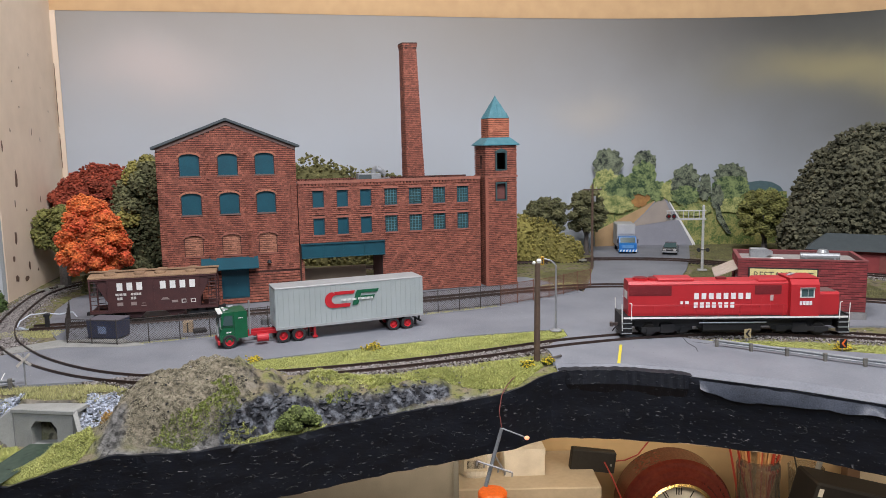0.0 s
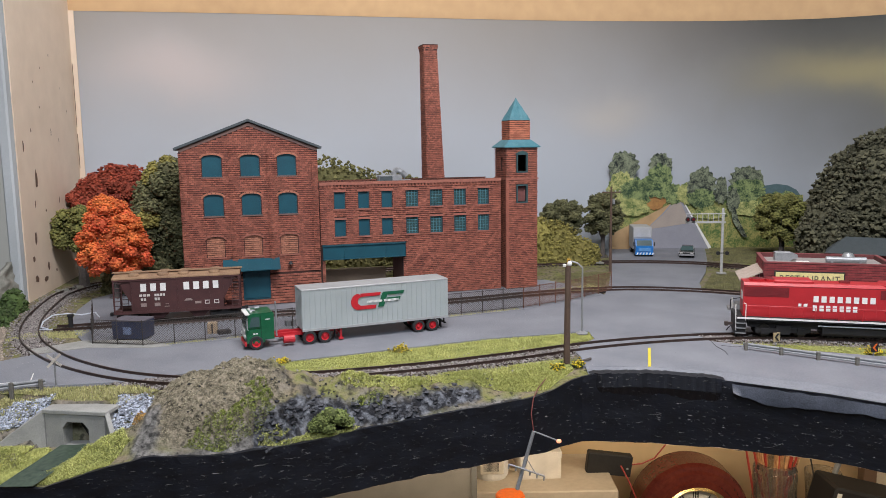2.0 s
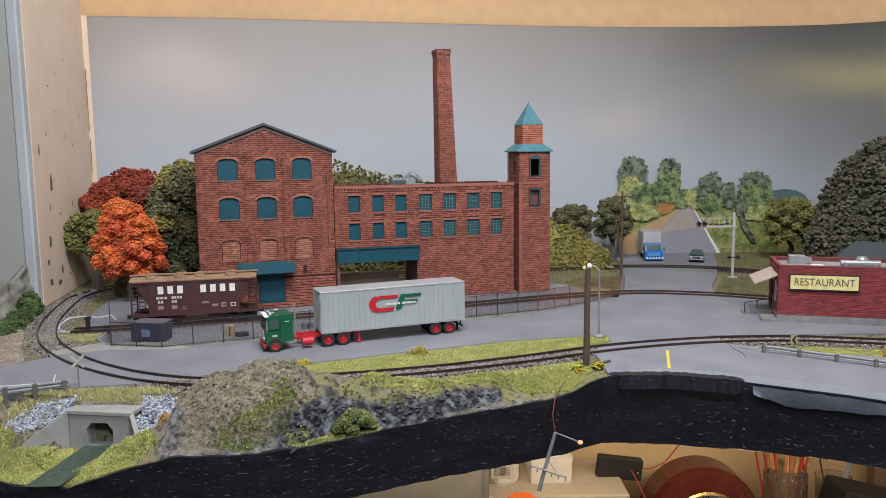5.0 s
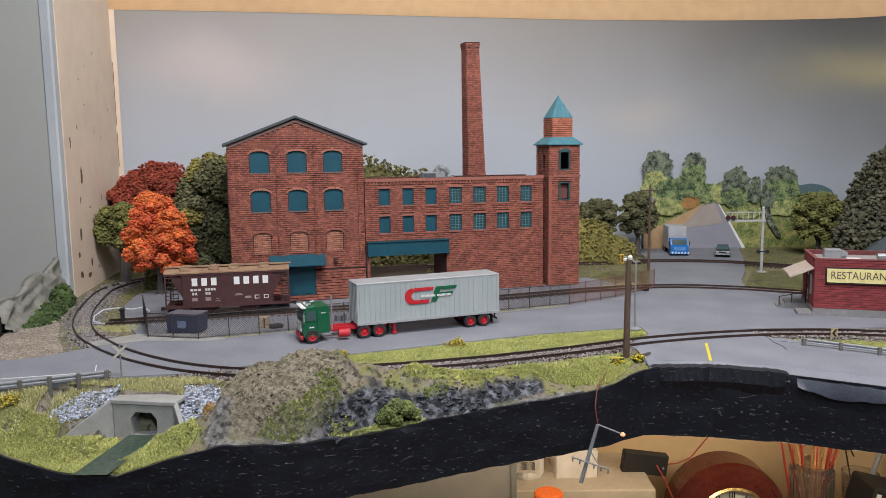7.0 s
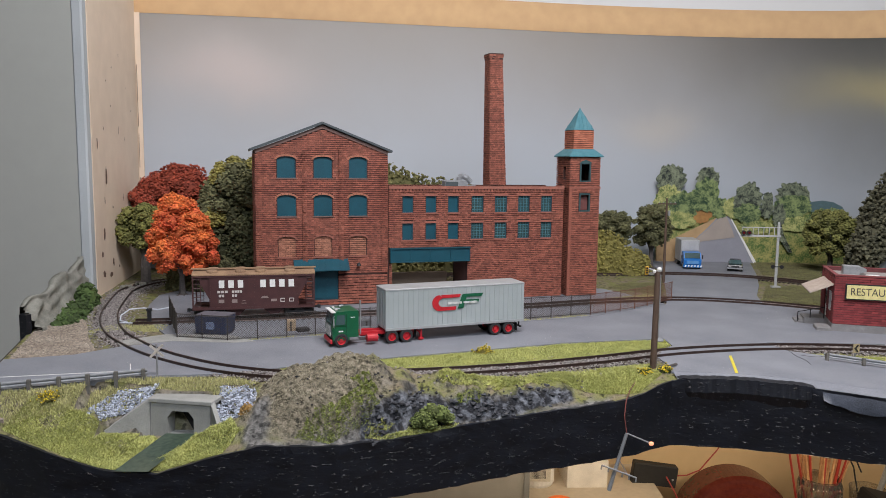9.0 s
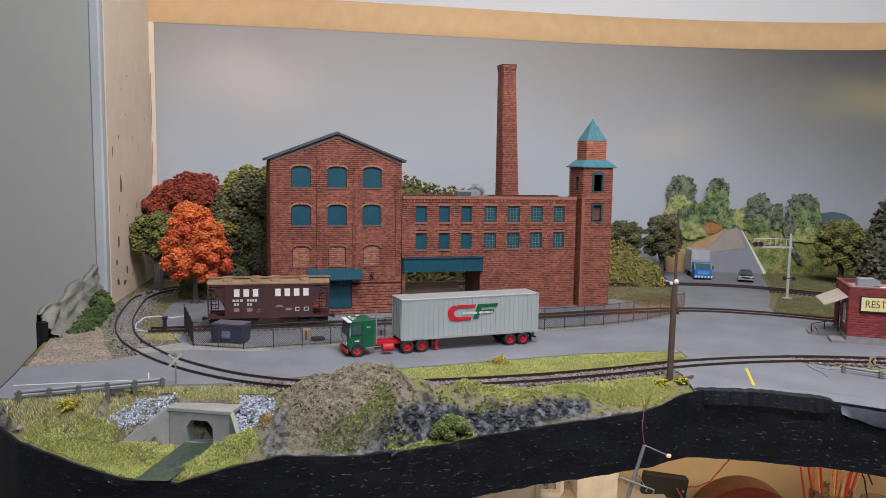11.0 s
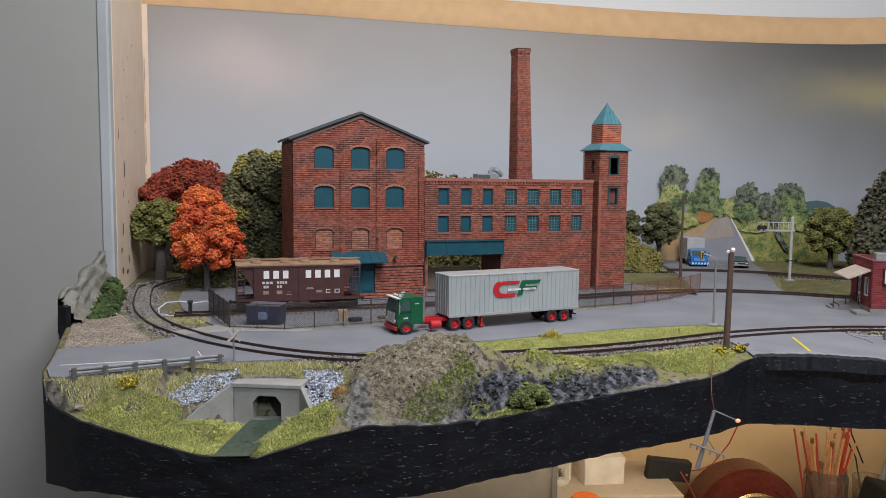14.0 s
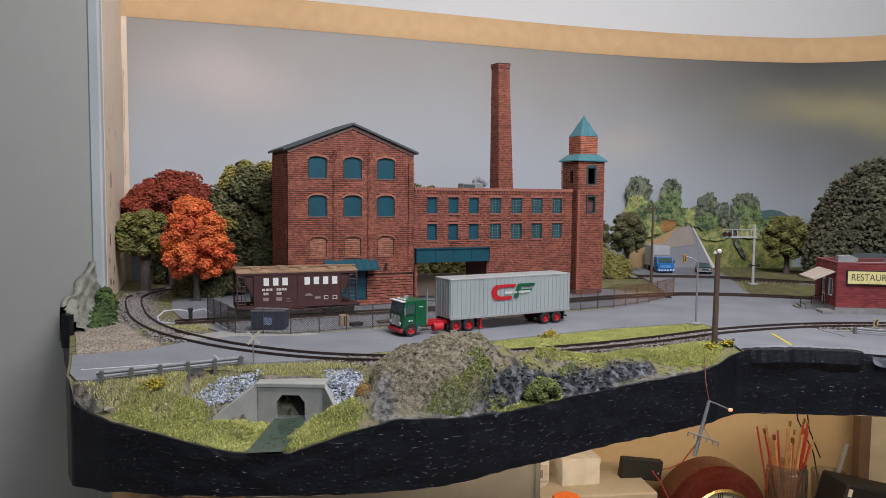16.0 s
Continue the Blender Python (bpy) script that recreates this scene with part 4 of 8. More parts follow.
    for h in blind:
        w = part("blind_window", courses(h[0], h[1], h[2], h[3], [], 0.0038, 0.0023, 0.0012, 0.0005), BRICK_FADED, b, "bricked-up arched window")
        part("backing", Shape().box(h[0], h[1], 0.0012, 0.0035, h[2], h[3]), MORTAR, w)
        part("sill", Shape().box(h[0] - 0.0016, h[1] + 0.0016, -0.0016, 0.001, h[2] - 0.0016, h[2] - 0.0001), STONE_TRIM, w)
        c = (h[0] + h[1]) / 2
        for i in range(9):
            a0, a1 = math.pi * i / 9, math.pi * (i + 0.86) / 9
            pts = [(c + r * math.cos(a) * 0.0100, h[3] - 0.003 + (0.0036 + (r - 1) * 0.010) * math.sin(a)) for r, a in ((1, a0), (1.2, a0), (1.2, a1), (1, a1))]
            part("voussoir", Shape().prism(pts, "y", -0.0013, 0.0006), STONE_TRIM, w)
    d = part("door", Shape().box(door[0], door[1], 0.0014, 0.0030, door[2], door[3]), TEAL, b, "dark teal loading door")
    part("door_panel", Shape().box(door[0] + 0.002, -0.001, 0.0008, 0.0015, door[2] + 0.002, door[3] - 0.002).box(0.004, door[1] - 0.002, 0.0008, 0.0015, door[2] + 0.002, door[3] - 0.002), TEAL, d)
    aw = part("canopy", Shape().prism([(0.0, 0.0535), (-0.0165, 0.0425), (-0.0165, 0.0415), (0.0, 0.0525)], "x", -0.0335, 0.0275), TEAL, b, "teal sheet-metal canopy over the door")
    for k in range(8):
        u = -0.0335 + 0.061 * k / 7 - 0.0004
        part("seam", Shape().prism([(-0.0002, 0.0540), (-0.0167, 0.0430), (-0.0167, 0.0424), (-0.0002, 0.0534)], "x", u, u + 0.0008), TEAL, aw)
    lampf = part("wall_lamp", Shape().tube((0.040, -0.0005, 0.0455), (0.040, -0.004, 0.047), 0.0008).lathe([(0.0, 0.049), (0.0012, 0.0485), (0.0028, 0.0455), (0.0029, 0.045), (0.0, 0.0452)], 10, "z", (0.040, -0.0045, 0.0)), BLACKISH, b, "small dark wall lamp")


def mill_wing():
    b = thing("mill_wing", MILL, "long two-storey red brick mill wing with teal windows", "building")
    u0, u1, top, deep = 0.0755, 0.2960, 0.1365, 0.058
    cs = [(0.0985, 0.0062), (0.1265, 0.0062), (0.1540, 0.0062), (0.1842, 0.0072), (0.2140, 0.0074), (0.2437, 0.0072), (0.2735, 0.0068)]
    wins = [(c - w, c + w, z0, z1) for z0, z1 in ((0.1055, 0.1250), (0.0735, 0.0930)) for c, w in cs]
    bay = (0.0785, 0.1720, -0.001, 0.048)
    wall = part("wall", wall_grid(u0, u1, 0, top, wins + [bay], 0.0, 0.004), MORTAR, b, weld=True)
    holes = [(h[0] - 0.0004, h[1] + 0.0004, h[2] - 0.0022, h[3] + 0.0026) for h in wins] + [(0.070, 0.1755, -0.01, 0.064)]
    part("brick_face", courses(u0, u1, 0, top - 0.004, holes, 0.0038, 0.0023, 0.0, 0.0006), BRICK, wall)
    part("brick_face", courses(0.0765, 0.0800, 0, 0.047, [], 0.0035, 0.0023, -0.0002, 0.0007), BRICK, wall)
    part("brick_face", courses(0.1725, 0.1755, 0, 0.047, [], 0.003, 0.0023, 0.0, 0.0006), BRICK, wall)
    part("back_wall", wall_grid(u0, u1, 0, top, [(0.0785, 0.172, -0.001, 0.048)], deep - 0.003, deep), MORTAR, b, weld=True)
    part("bay_wall", Shape().box(0.1722, 0.1745, 0.004, deep - 0.003, 0, top - 0.01), mat("bay_brown", (0.13, 0.055, 0.045), 0.9), b, "brown inner wall of the loading bay")
    part("bay_ceiling", Shape().box(0.0765, 0.172, 0.004, deep - 0.003, 0.0485, 0.051), MORTAR, b)
    part("bay_kerb", Shape().box(0.079, 0.160, deep - 0.012, deep - 0.0035, 0, 0.0275), CREAM_BOARD, b, "cream low board at the bay's far end")
    part("roof", Shape().box(u0, u1, 0.003, deep, top - 0.006, top - 0.003), SLATE, b)
    part("parapet", Shape().box(u0, u1, -0.0022, 0.0042, top - 0.0036, top).box(u0, u1, deep - 0.003, deep + 0.001, top - 0.0034, top), STONE_TRIM, b, "red coping along the parapet")
    dent = Shape()
    k = u0 + 0.0015
    while k < u1 - 0.002:
        dent.box(k, k + 0.0020, -0.0016, 0.0, top - 0.0066, top - 0.0036)
        k += 0.0040
    tagged(part("dentil_course", dent, BRICK, wall), kind="stuff")
    beam = part("beam", Shape().box(0.0768, 0.1745, -0.0042, 0.0012, 0.0480, 0.0635), TEAL, b, "teal steel beam over the loading bay")
    for k in range(5):
        u = 0.0772 + k * 0.0242
        part("rib", Shape().box(u, min(u + 0.0011, 0.1745), -0.0050, -0.0041, 0.0482, 0.0633), TEAL, beam)
    part("flange", Shape().box(0.0766, 0.1747, -0.0058, 0.0012, 0.0630, 0.0642).box(0.0766, 0.1747, -0.0054, 0.0012, 0.0473, 0.0482), TEAL, beam)
    for i, h in enumerate(wins):
        glazed = i % 7 > 2
        w = part("window", Shape().box(h[0], h[1], 0.0016, 0.0026, h[2], h[3]), GLASS if glazed else TEAL, b, "small-paned teal window" if glazed else "teal boarded window")
        t = 0.0008
        part("window_frame", Shape().box(h[0], h[0] + t, 0.0004, 0.0017, h[2], h[3]).box(h[1] - t, h[1], 0.0004, 0.0017, h[2], h[3]).box(h[0] + t, h[1] - t, 0.0004, 0.0017, h[2], h[2] + t).box(h[0] + t, h[1] - t, 0.0004, 0.0017, h[3] - t, h[3]), TEAL, w)
        if glazed:
            mu = Shape()
            for k in range(1, 4):
                u = h[0] + (h[1] - h[0]) * k / 4
                mu.box(u - 0.00022, u + 0.00022, 0.0008, 0.0017, h[2] + t, h[3] - t)
            for k in range(1, 6):
                z = h[2] + (h[3] - h[2]) * k / 6
                mu.box(h[0] + t, h[1] - t, 0.0009, 0.0017, z - 0.0002, z + 0.0002)
            part("muntin", mu, TEAL_LIGHT, w)
        part("lintel", Shape().box(h[0] - 0.0014, h[1] + 0.0014, -0.0010, 0.002, h[3], h[3] + 0.0024), STONE_TRIM, w)
        part("sill", Shape().box(h[0] - 0.0014, h[1] + 0.0014, -0.0018, 0.002, h[2] - 0.0018, h[2]), STONE_TRIM, w)
    v = thing("roof_vent", MILL @ pose(0.166, 0.030, top - 0.003), "grey metal ventilation unit with a round duct", "ventilator")
    part("housing", Shape().box(-0.016, 0.012, -0.008, 0.008, 0.0, 0.009, 0.0006), GREY_METAL, v)
    part("duct", Shape().path([(0.004, 0, 0.008), (0.004, 0, 0.013), (0.008, -0.002, 0.015), (0.013, -0.003, 0.012), (0.018, -0.003, 0.007)], 0.0034, 10), GREY_METAL, v)
    part("louvre", Shape().box(-0.015, 0.000, -0.0087, -0.0079, 0.0015, 0.0075), SLATE, v)
    part("skid", Shape().box(0.010, 0.024, -0.006, 0.006, 0.0, 0.003), GREY_METAL, v)


def tower():
    b = thing("mill_tower", MILL @ pose(0.3218, 0.0148, 0), "square red brick stair tower with a pointed teal roof", "tower")
    h, top, belt = 0.0200, 0.174, 0.134
    wins = [(-0.0072, 0.0072, 0.1425, 0.1655), (-0.0072, 0.0072, 0.1055, 0.1280)]
    wall = part("wall", wall_grid(-h, h, 0, top, wins, -h, -h + 0.003), MORTAR, b, weld=True)
    side = [(-0.008, 0.000, 0.1445, 0.160)]
    s = Shape().box(h - 0.003, h, -h + 0.003, h, 0, top).box(-h + 0.003, h - 0.003, h - 0.003, h, 0, top)
    part("wall", s, MORTAR, b)
    lw = wall_grid(-h + 0.003, h - 0.003, 0, top, side, -h, -h + 0.003)
    lw.v = [(y, x, z) for x, y, z in lw.v]
    part("wall", lw, MORTAR, b, weld=True)
    grow = lambda hs: [(q[0] - 0.0008, q[1] + 0.0008, q[2] - 0.0008, q[3] + 0.0008) for q in hs]
    part("brick_face", courses(-h, h, 0, top, grow(wins), 0.0038, 0.0023, -h, 0.0006), BRICK, wall)
    part("brick_face", courses(-h, h, 0, top, side, 0.0038, 0.0023, -h, 0.0006, None, "y"), BRICK, wall)
    rf = courses(-h, h, 0, top, [], 0.0038, 0.0023, -h, 0.0006, None, "y")
    rf.v = [(-x, y, z) for x, y, z in rf.v]
    part("brick_face", rf, BRICK, wall)
    part("belt_course", Shape().box(-h - 0.0014, h + 0.0014, -h - 0.0014, h + 0.0014, belt, belt + 0.0022), STONE_TRIM, b)
    part("corner_pilaster", Shape().box(-h - 0.0008, -h + 0.003, -h - 0.0010, -h + 0.002, 0, belt), BRICK, b)
    for i, q in enumerate(wins):
        w = part("window_frame", Shape().box(q[0], q[0] + 0.0016, -h - 0.0012, -h + 0.002, q[2], q[3]).box(q[1] - 0.0016, q[1], -h - 0.0012, -h + 0.002, q[2], q[3]).box(q[0] + 0.0016, q[1] - 0.0016, -h - 0.0012, -h + 0.002, q[2], q[2] + 0.0014).box(q[0] + 0.0016, q[1] - 0.0016, -h - 0.0012, -h + 0.002, q[3] - 0.0014, q[3]), mat("slate_teal", (0.035, 0.085, 0.09), 0.6), b, "open dark teal window frame")
        if i == 0:
            part("pediment", Shape().prism([(q[0] - 0.002, q[3]), (q[1] + 0.002, q[3]), (0, q[3] + 0.004)], "y", -h - 0.0016, -h - 0.0004), MATS["slate_teal"], w)
    part("blind", Shape().box(-0.0062, 0.0062, -h + 0.0042, -h + 0.0050, 0.1075, 0.1262), mat("dull_red_blind", (0.16, 0.055, 0.048), 0.8), b, "dull red board behind the lower window")
    part("floor", Shape().box(-h + 0.003, h - 0.003, -h + 0.003, h - 0.003, belt - 0.001, belt + 0.001), MORTAR, b)
    o, i2 = 0.0232, 0.0142
    sk = Shape().add([(sx * r, sy * r, z) for r, z in ((o, top - 0.001), (o, top + 0.0002), (i2, top + 0.0085)) for sx, sy in ((-1, -1), (1, -1), (1, 1), (-1, 1))],
                     [(3, 2, 1, 0)] + [(4 * k + i, 4 * k + (i + 1) % 4, 4 * k + 4 + (i + 1) % 4, 4 * k + 4 + i) for k in (0, 1) for i in range(4)] + [(8, 9, 10, 11)])
    part("skirt_roof", sk, TEAL_LIGHT, b, "pale teal skirt roof")
    top2 = top + 0.0085
    box2 = part("lantern", Shape().box(-i2 + 0.001, i2 - 0.001, -i2 + 0.001, i2 - 0.001, top2 - 0.001, top2 + 0.0235), MORTAR, b)
    for rot in range(4):
        f = courses(-i2 + 0.001, i2 - 0.001, top2, top2 + 0.0235, [], 0.0038, 0.0023, -i2 + 0.001, 0.0005)
        m = Matrix.Rotation(rot * math.pi / 2, 4, "Z")
        f.v = [tuple(m @ Vector(p)) for p in f.v]
        part("brick_face", f, BRICK_LIGHT, box2)
    z0, z1 = top2 + 0.0235, 0.2335
    r = i2 - 0.0004
    py = part("spire", Shape().add([(-r, -r, z0), (r, -r, z0), (r, r, z0), (-r, r, z0), (0, 0, z1)], [(3, 2, 1, 0), (0, 1, 4), (1, 2, 4), (2, 3, 4), (3, 0, 4)]), TEAL_LIGHT, b, "teal copper pyramid roof")
    for rot in range(4):
        m = Matrix.Rotation(rot * math.pi / 2, 3, "Z")
        for k in range(-2, 3):
            x = r * k / 2.6
            s = 1 - abs(k) / 2.6
            p, q = m @ Vector((x, -r, z0 + 0.0003)), m @ Vector((x, -r + r * s, z0 + (z1 - z0) * s + 0.0003))
            part("seam", Shape().tube(p, q, 0.0004, n=4), TEAL_LIGHT, py)


def smokestack():
    b = thing("smokestack", MILL @ pose(0.2336, 0.071, 0, 0.0, -1.4, 3), "tall tapering red brick factory chimney", "chimney")
    z1, r0, r1 = 0.302, 0.0135, 0.0083
    k = [(-1, -1), (1, -1), (1, 1), (-1, 1)]
    core = Shape().add([(sx * r, sy * r, z) for r, z in ((r0, 0), (r1, z1)) for sx, sy in k], [(3, 2, 1, 0), (4, 5, 6, 7), (0, 1, 5, 4), (1, 2, 6, 5), (2, 3, 7, 6), (3, 0, 4, 7)])
    core.box(-r1 - 0.0007, r1 + 0.0007, -r1 - 0.0007, r1 + 0.0007, z1 - 0.0075, z1 - 0.0045).box(-r1 - 0.0012, r1 + 0.0012, -r1 - 0.0012, r1 + 0.0012, z1 - 0.0045, z1)
    shaft = part("shaft", core, MORTAR, b)
    bh = 0.0023
    for rot in range(4):
        s, z, row = Shape(), 0.08, 0
        m = Matrix.Rotation(rot * math.pi / 2, 3, "Z")
        while z < z1 - bh:
            r = r0 + (r1 - r0) * z / z1
            if z > z1 - 0.0075:
                r = r1 + (0.0007 if z < z1 - 0.0050 else 0.0012)
            u = -r - (0.0018 if row % 2 else 0)
            while u < r:
                a, c = max(u, -r), min(u + 0.0036, r)
                if c - a > 0.001:
                    s.box(a + 0.0002, c - 0.0002, -r - 0.0006 * rnd.uniform(0.5, 1.3), -r + 0.0004, z + 0.0002, z + bh - 0.0002)
                u += 0.0036
            z += bh
            row += 1
        s.v = [tuple(m @ Vector(p)) for p in s.v]
        part("brick_face", s, BRICK, shaft)
    part("flue", Shape().box(-r1 + 0.002, r1 - 0.002, -r1 + 0.002, r1 - 0.002, z1, z1 + 0.0004), DARK_HOLE, b)


gable_building()
mill_wing()
tower()
smokestack()


# ---- diner ----
def diner():
    w, d, h = 0.1150, 0.070, 0.057
    m = pose(0.294, 0.745, G, 0, 0, -16.5)
    b = thing("restaurant", m, "small maroon brick restaurant with a flat roof", "building")
    part("foundation", Shape().box(-0.001, w + 0.001, -0.001, d + 0.001, 0, 0.0072), CONCRETE_DARK, b, "grey stone foundation")
    wall = part("wall", Shape().box(0, w, 0, 0.003, 0.0072, h).box(0, w, d - 0.003, d, 0.0072, h).box(w - 0.003, w, 0.003, d - 0.003, 0.0072, h), MORTAR_DARK, b)
    side = wall_grid(0.003, d - 0.003, 0.0072, h, [(0.012, 0.024, 0.018, 0.038), (0.036, 0.050, 0.0072, 0.038)], 0.0, 0.003)
    side.v = [(y, x, z) for x, y, z in side.v]
    part("wall", side, MORTAR_DARK, b, weld=True)
    part("brick_face", courses(0, w, 0.0075, h - 0.001, [], 0.0062, 0.0024, 0.0, 0.0006), BRICK_DARK, wall)
    part("brick_face", courses(0, d, 0.0075, h - 0.001, [(0.012, 0.024, 0.018, 0.038), (0.036, 0.050, 0.0, 0.038)], 0.0062, 0.0024, 0.0, 0.0006, None, "y"), BRICK_DARK, wall)
    part("roof", Shape().box(0.003, w - 0.003, 0.003, d - 0.003, h - 0.007, h - 0.004), mat("gravel_roof", (0.34, 0.31, 0.29), 0.9, scale=120, bump=0.4), b, "pale gravel flat roof")
    part("coping", Shape().box(-0.0008, w + 0.0008, -0.0008, 0.0028, h - 0.001, h + 0.0004).box(-0.0008, w + 0.0008, d - 0.0028, d + 0.0008, h - 0.001, h + 0.0004).box(-0.0008, 0.0028, 0.0028, d - 0.0028, h - 0.001, h + 0.0004).box(w - 0.0028, w + 0.0008, 0.0028, d - 0.0028, h - 0.001, h + 0.0004), mat("coping_maroon", (0.24, 0.06, 0.06), 0.8), b)
    part("window", Shape().box(0.0012, 0.0022, 0.012, 0.024, 0.018, 0.038), GLASS, b)
    part("window_frame", Shape().box(-0.0006, 0.0014, 0.012, 0.0132, 0.018, 0.038).box(-0.0006, 0.0014, 0.0228, 0.024, 0.018, 0.038).box(-0.0006, 0.0014, 0.0132, 0.0228, 0.018, 0.0192).box(-0.0006, 0.0014, 0.0132, 0.0228, 0.0368, 0.038), WHITE, b)
    dr = part("door", Shape().box(0.0010, 0.0024, 0.036, 0.050, 0.0072, 0.038), WHITE, b, "pale door with a round light")
    part("door_light", Shape().box(0.0006, 0.0012, 0.039, 0.047, 0.020, 0.034), GLASS, dr)
    aw = Shape()
    aw.add([(x, y, z) for y in (0.004, 0.060) for x, z in ((0.0, 0.0475), (-0.022, 0.0375), (-0.022, 0.0363), (0.0, 0.0460))], [(0, 1, 2, 3), (7, 6, 5, 4), (0, 4, 5, 1), (1, 5, 6, 2), (2, 6, 7, 3), (3, 7, 4, 0)])
    part("awning", aw, mat("awning_cream", (0.50, 0.41, 0.34), 0.85), b, "faded cream awning over the entrance")
    sg = part("sign_board", Shape().box(0.009, 0.072, -0.0030, -0.0012, 0.0330, 0.0490), BLACKISH, b, "long dark-framed restaurant sign")
    part("sign_face", Shape().box(0.0102, 0.0708, -0.0034, -0.0029, 0.0342, 0.0478), mat("sign_yellow", (0.78, 0.68, 0.30), 0.6), sg, "pale yellow sign face")
    cu = bpy.data.curves.new("lettering", "FONT")
    cu.body, cu.size, cu.extrude = "RESTAURANT", 0.0105, 0.0001
    cu.align_x, cu.align_y = "CENTER", "CENTER"
    cu.materials.append(mat("sign_ink", (0.10, 0.085, 0.06), 0.7))
    t = new("lettering", cu)
    t.parent = sg
    t.matrix_basis = pose(0.0405, -0.0036, 0.0410, 90, 0, 0)
    t.scale = (0.84, 1, 1)
    st = part("steps", Shape().box(-0.022, -0.001, 0.030, 0.054, 0, 0.0062).box(-0.026, -0.022, 0.032, 0.052, 0, 0.0042).box(-0.030, -0.026, 0.032, 0.052, 0, 0.002), CONCRETE_DARK, b, "grey concrete entrance steps")
    part("railing", Shape().path([(-0.028, 0.031, 0.002), (-0.028, 0.031, 0.012), (-0.003, 0.031, 0.018), (-0.003, 0.031, 0.0062)], 0.0005).path([(-0.016, 0.031, 0.006), (-0.016, 0.031, 0.0148)], 0.0005), BLACKISH, st)
    part("ramp_slab", Shape().box(-0.015, -0.001, -0.004, 0.018, 0, 0.0035, 0.0008), CONCRETE_DARK, b)
    ac = thing("air_conditioner", m @ pose(0.022, 0.045, h - 0.004), "boxy grey air conditioning unit with a duct hood", "air conditioner")
    part("housing", Shape().box(-0.008, 0.008, -0.005, 0.005, 0, 0.009, 0.0006), GREY_METAL, ac)
    part("hood", Shape().prism([(0.008, 0.001), (0.014, 0.003), (0.014, 0.006), (0.008, 0.0085)], "y", -0.004, 0.004), GREY_METAL, ac)
    sky = thing("skylight", m @ pose(0.038, 0.022, h - 0.004), "small white roof hatch", "skylight")
    part("curb", Shape().box(-0.006, 0.006, -0.004, 0.004, 0, 0.0025, 0.0005), WHITE, sky)
    dk = thing("duct_pipe", m @ pose(0.078, 0.028, h - 0.004), "long horizontal silver exhaust duct", "duct")
    part("pipe", Shape().tube((-0.018, 0, 0.0042), (0.018, 0, 0.0042), 0.0032, n=12), GREY_METAL, dk)
    part("bracket", Shape().box(-0.014, -0.012, -0.003, 0.003, 0, 0.003).box(0.012, 0.014, -0.003, 0.003, 0, 0.003), GREY_METAL, dk)
    fn = thing("roof_fan", m @ pose(0.085, 0.052, h - 0.004), "round grey mushroom roof fan", "roof fan")
    part("cap", Shape().lathe([(0.0, 0.0085), (0.004, 0.008), (0.006, 0.005), (0.006, 0.003), (0.0045, 0.003), (0.0045, 0), (0, 0)], 16), GREY_METAL, fn)


diner()
shed = thing("shed", pose(0.60, 0.99, G, 0, 0, -30), "low dark red shed with a grey hipped roof", "shed")
part("wall", Shape().box(-0.10, 0.10, -0.03, 0.03, -0.002, 0.028), BRICK_DARK, shed)
part("roof", Shape().add([(-0.108, -0.038, 0.027), (0.108, -0.038, 0.027), (0.108, 0.038, 0.027), (-0.108, 0.038, 0.027), (-0.085, 0, 0.046), (0.085, 0, 0.046)], [(3, 2, 1, 0), (0, 1, 5, 4), (2, 3, 4, 5), (1, 2, 5), (3, 0, 4)]), SLATE, shed, "grey shingled hip roof")
for k in range(3):
    dr = part("door", Shape().box(-0.07 + k * 0.05, -0.04 + k * 0.05, -0.0312, -0.030, 0.0, 0.022), mat("shed_door", (0.22, 0.06, 0.05), 0.8), shed)

# ---- trees and hills ----
def crown_spots(lumps, per, rng):
    """Places spread over the outer shell of several overlapping lumps, kept off their insides."""
    out = []
    for i, (cx, cy, cz, rx, ry, rz) in enumerate(lumps):
        n = int(per * (rx * rz + rx * ry + ry * rz) / 0.0027)
        for _ in range(n):
            d = Vector((rng.gauss(0, 1), rng.gauss(0, 1), rng.gauss(0, 1))).normalized()
            k = rng.uniform(0.80, 1.03) + 0.10 * noise.noise(Vector((cx, cy, cz)) * 50 + d * 3)
            p = (cx + d.x * rx * k, cy + d.y * ry * k, cz + d.z * rz * k)
            if not any(j != i and ((p[0] - l[0]) / l[3]) ** 2 + ((p[1] - l[1]) / l[4]) ** 2 + ((p[2] - l[2]) / l[5]) ** 2 < 0.5 for j, l in enumerate(lumps)):
                out.append(p)
    return out


def crown_core(lumps, k=0.84):
    s = Shape()
    for cx, cy, cz, rx, ry, rz in lumps:
        vs, fs, n, m = [], [], 12, 7
        for j in range(m):
            a = math.pi * (j + 0.02) / (m - 0.96)
            for i in range(n):
                b = 2 * math.pi * i / n
                vs.append((cx + rx * k * math.sin(a) * math.cos(b), cy + ry * k * math.sin(a) * math.sin(b), cz + rz * k * math.cos(a)))
        for j in range(m - 1):
            for i in range(n):
                fs.append((j * n + i, j * n + (i + 1) % n, (j + 1) * n + (i + 1) % n, (j + 1) * n + i))
        s.add(vs, fs)
    return s


ROUND = [(0.0, 0.55), (0.15, 0.85), (0.4, 1.0), (0.7, 0.9), (0.9, 0.6), (1.0, 0.25)]


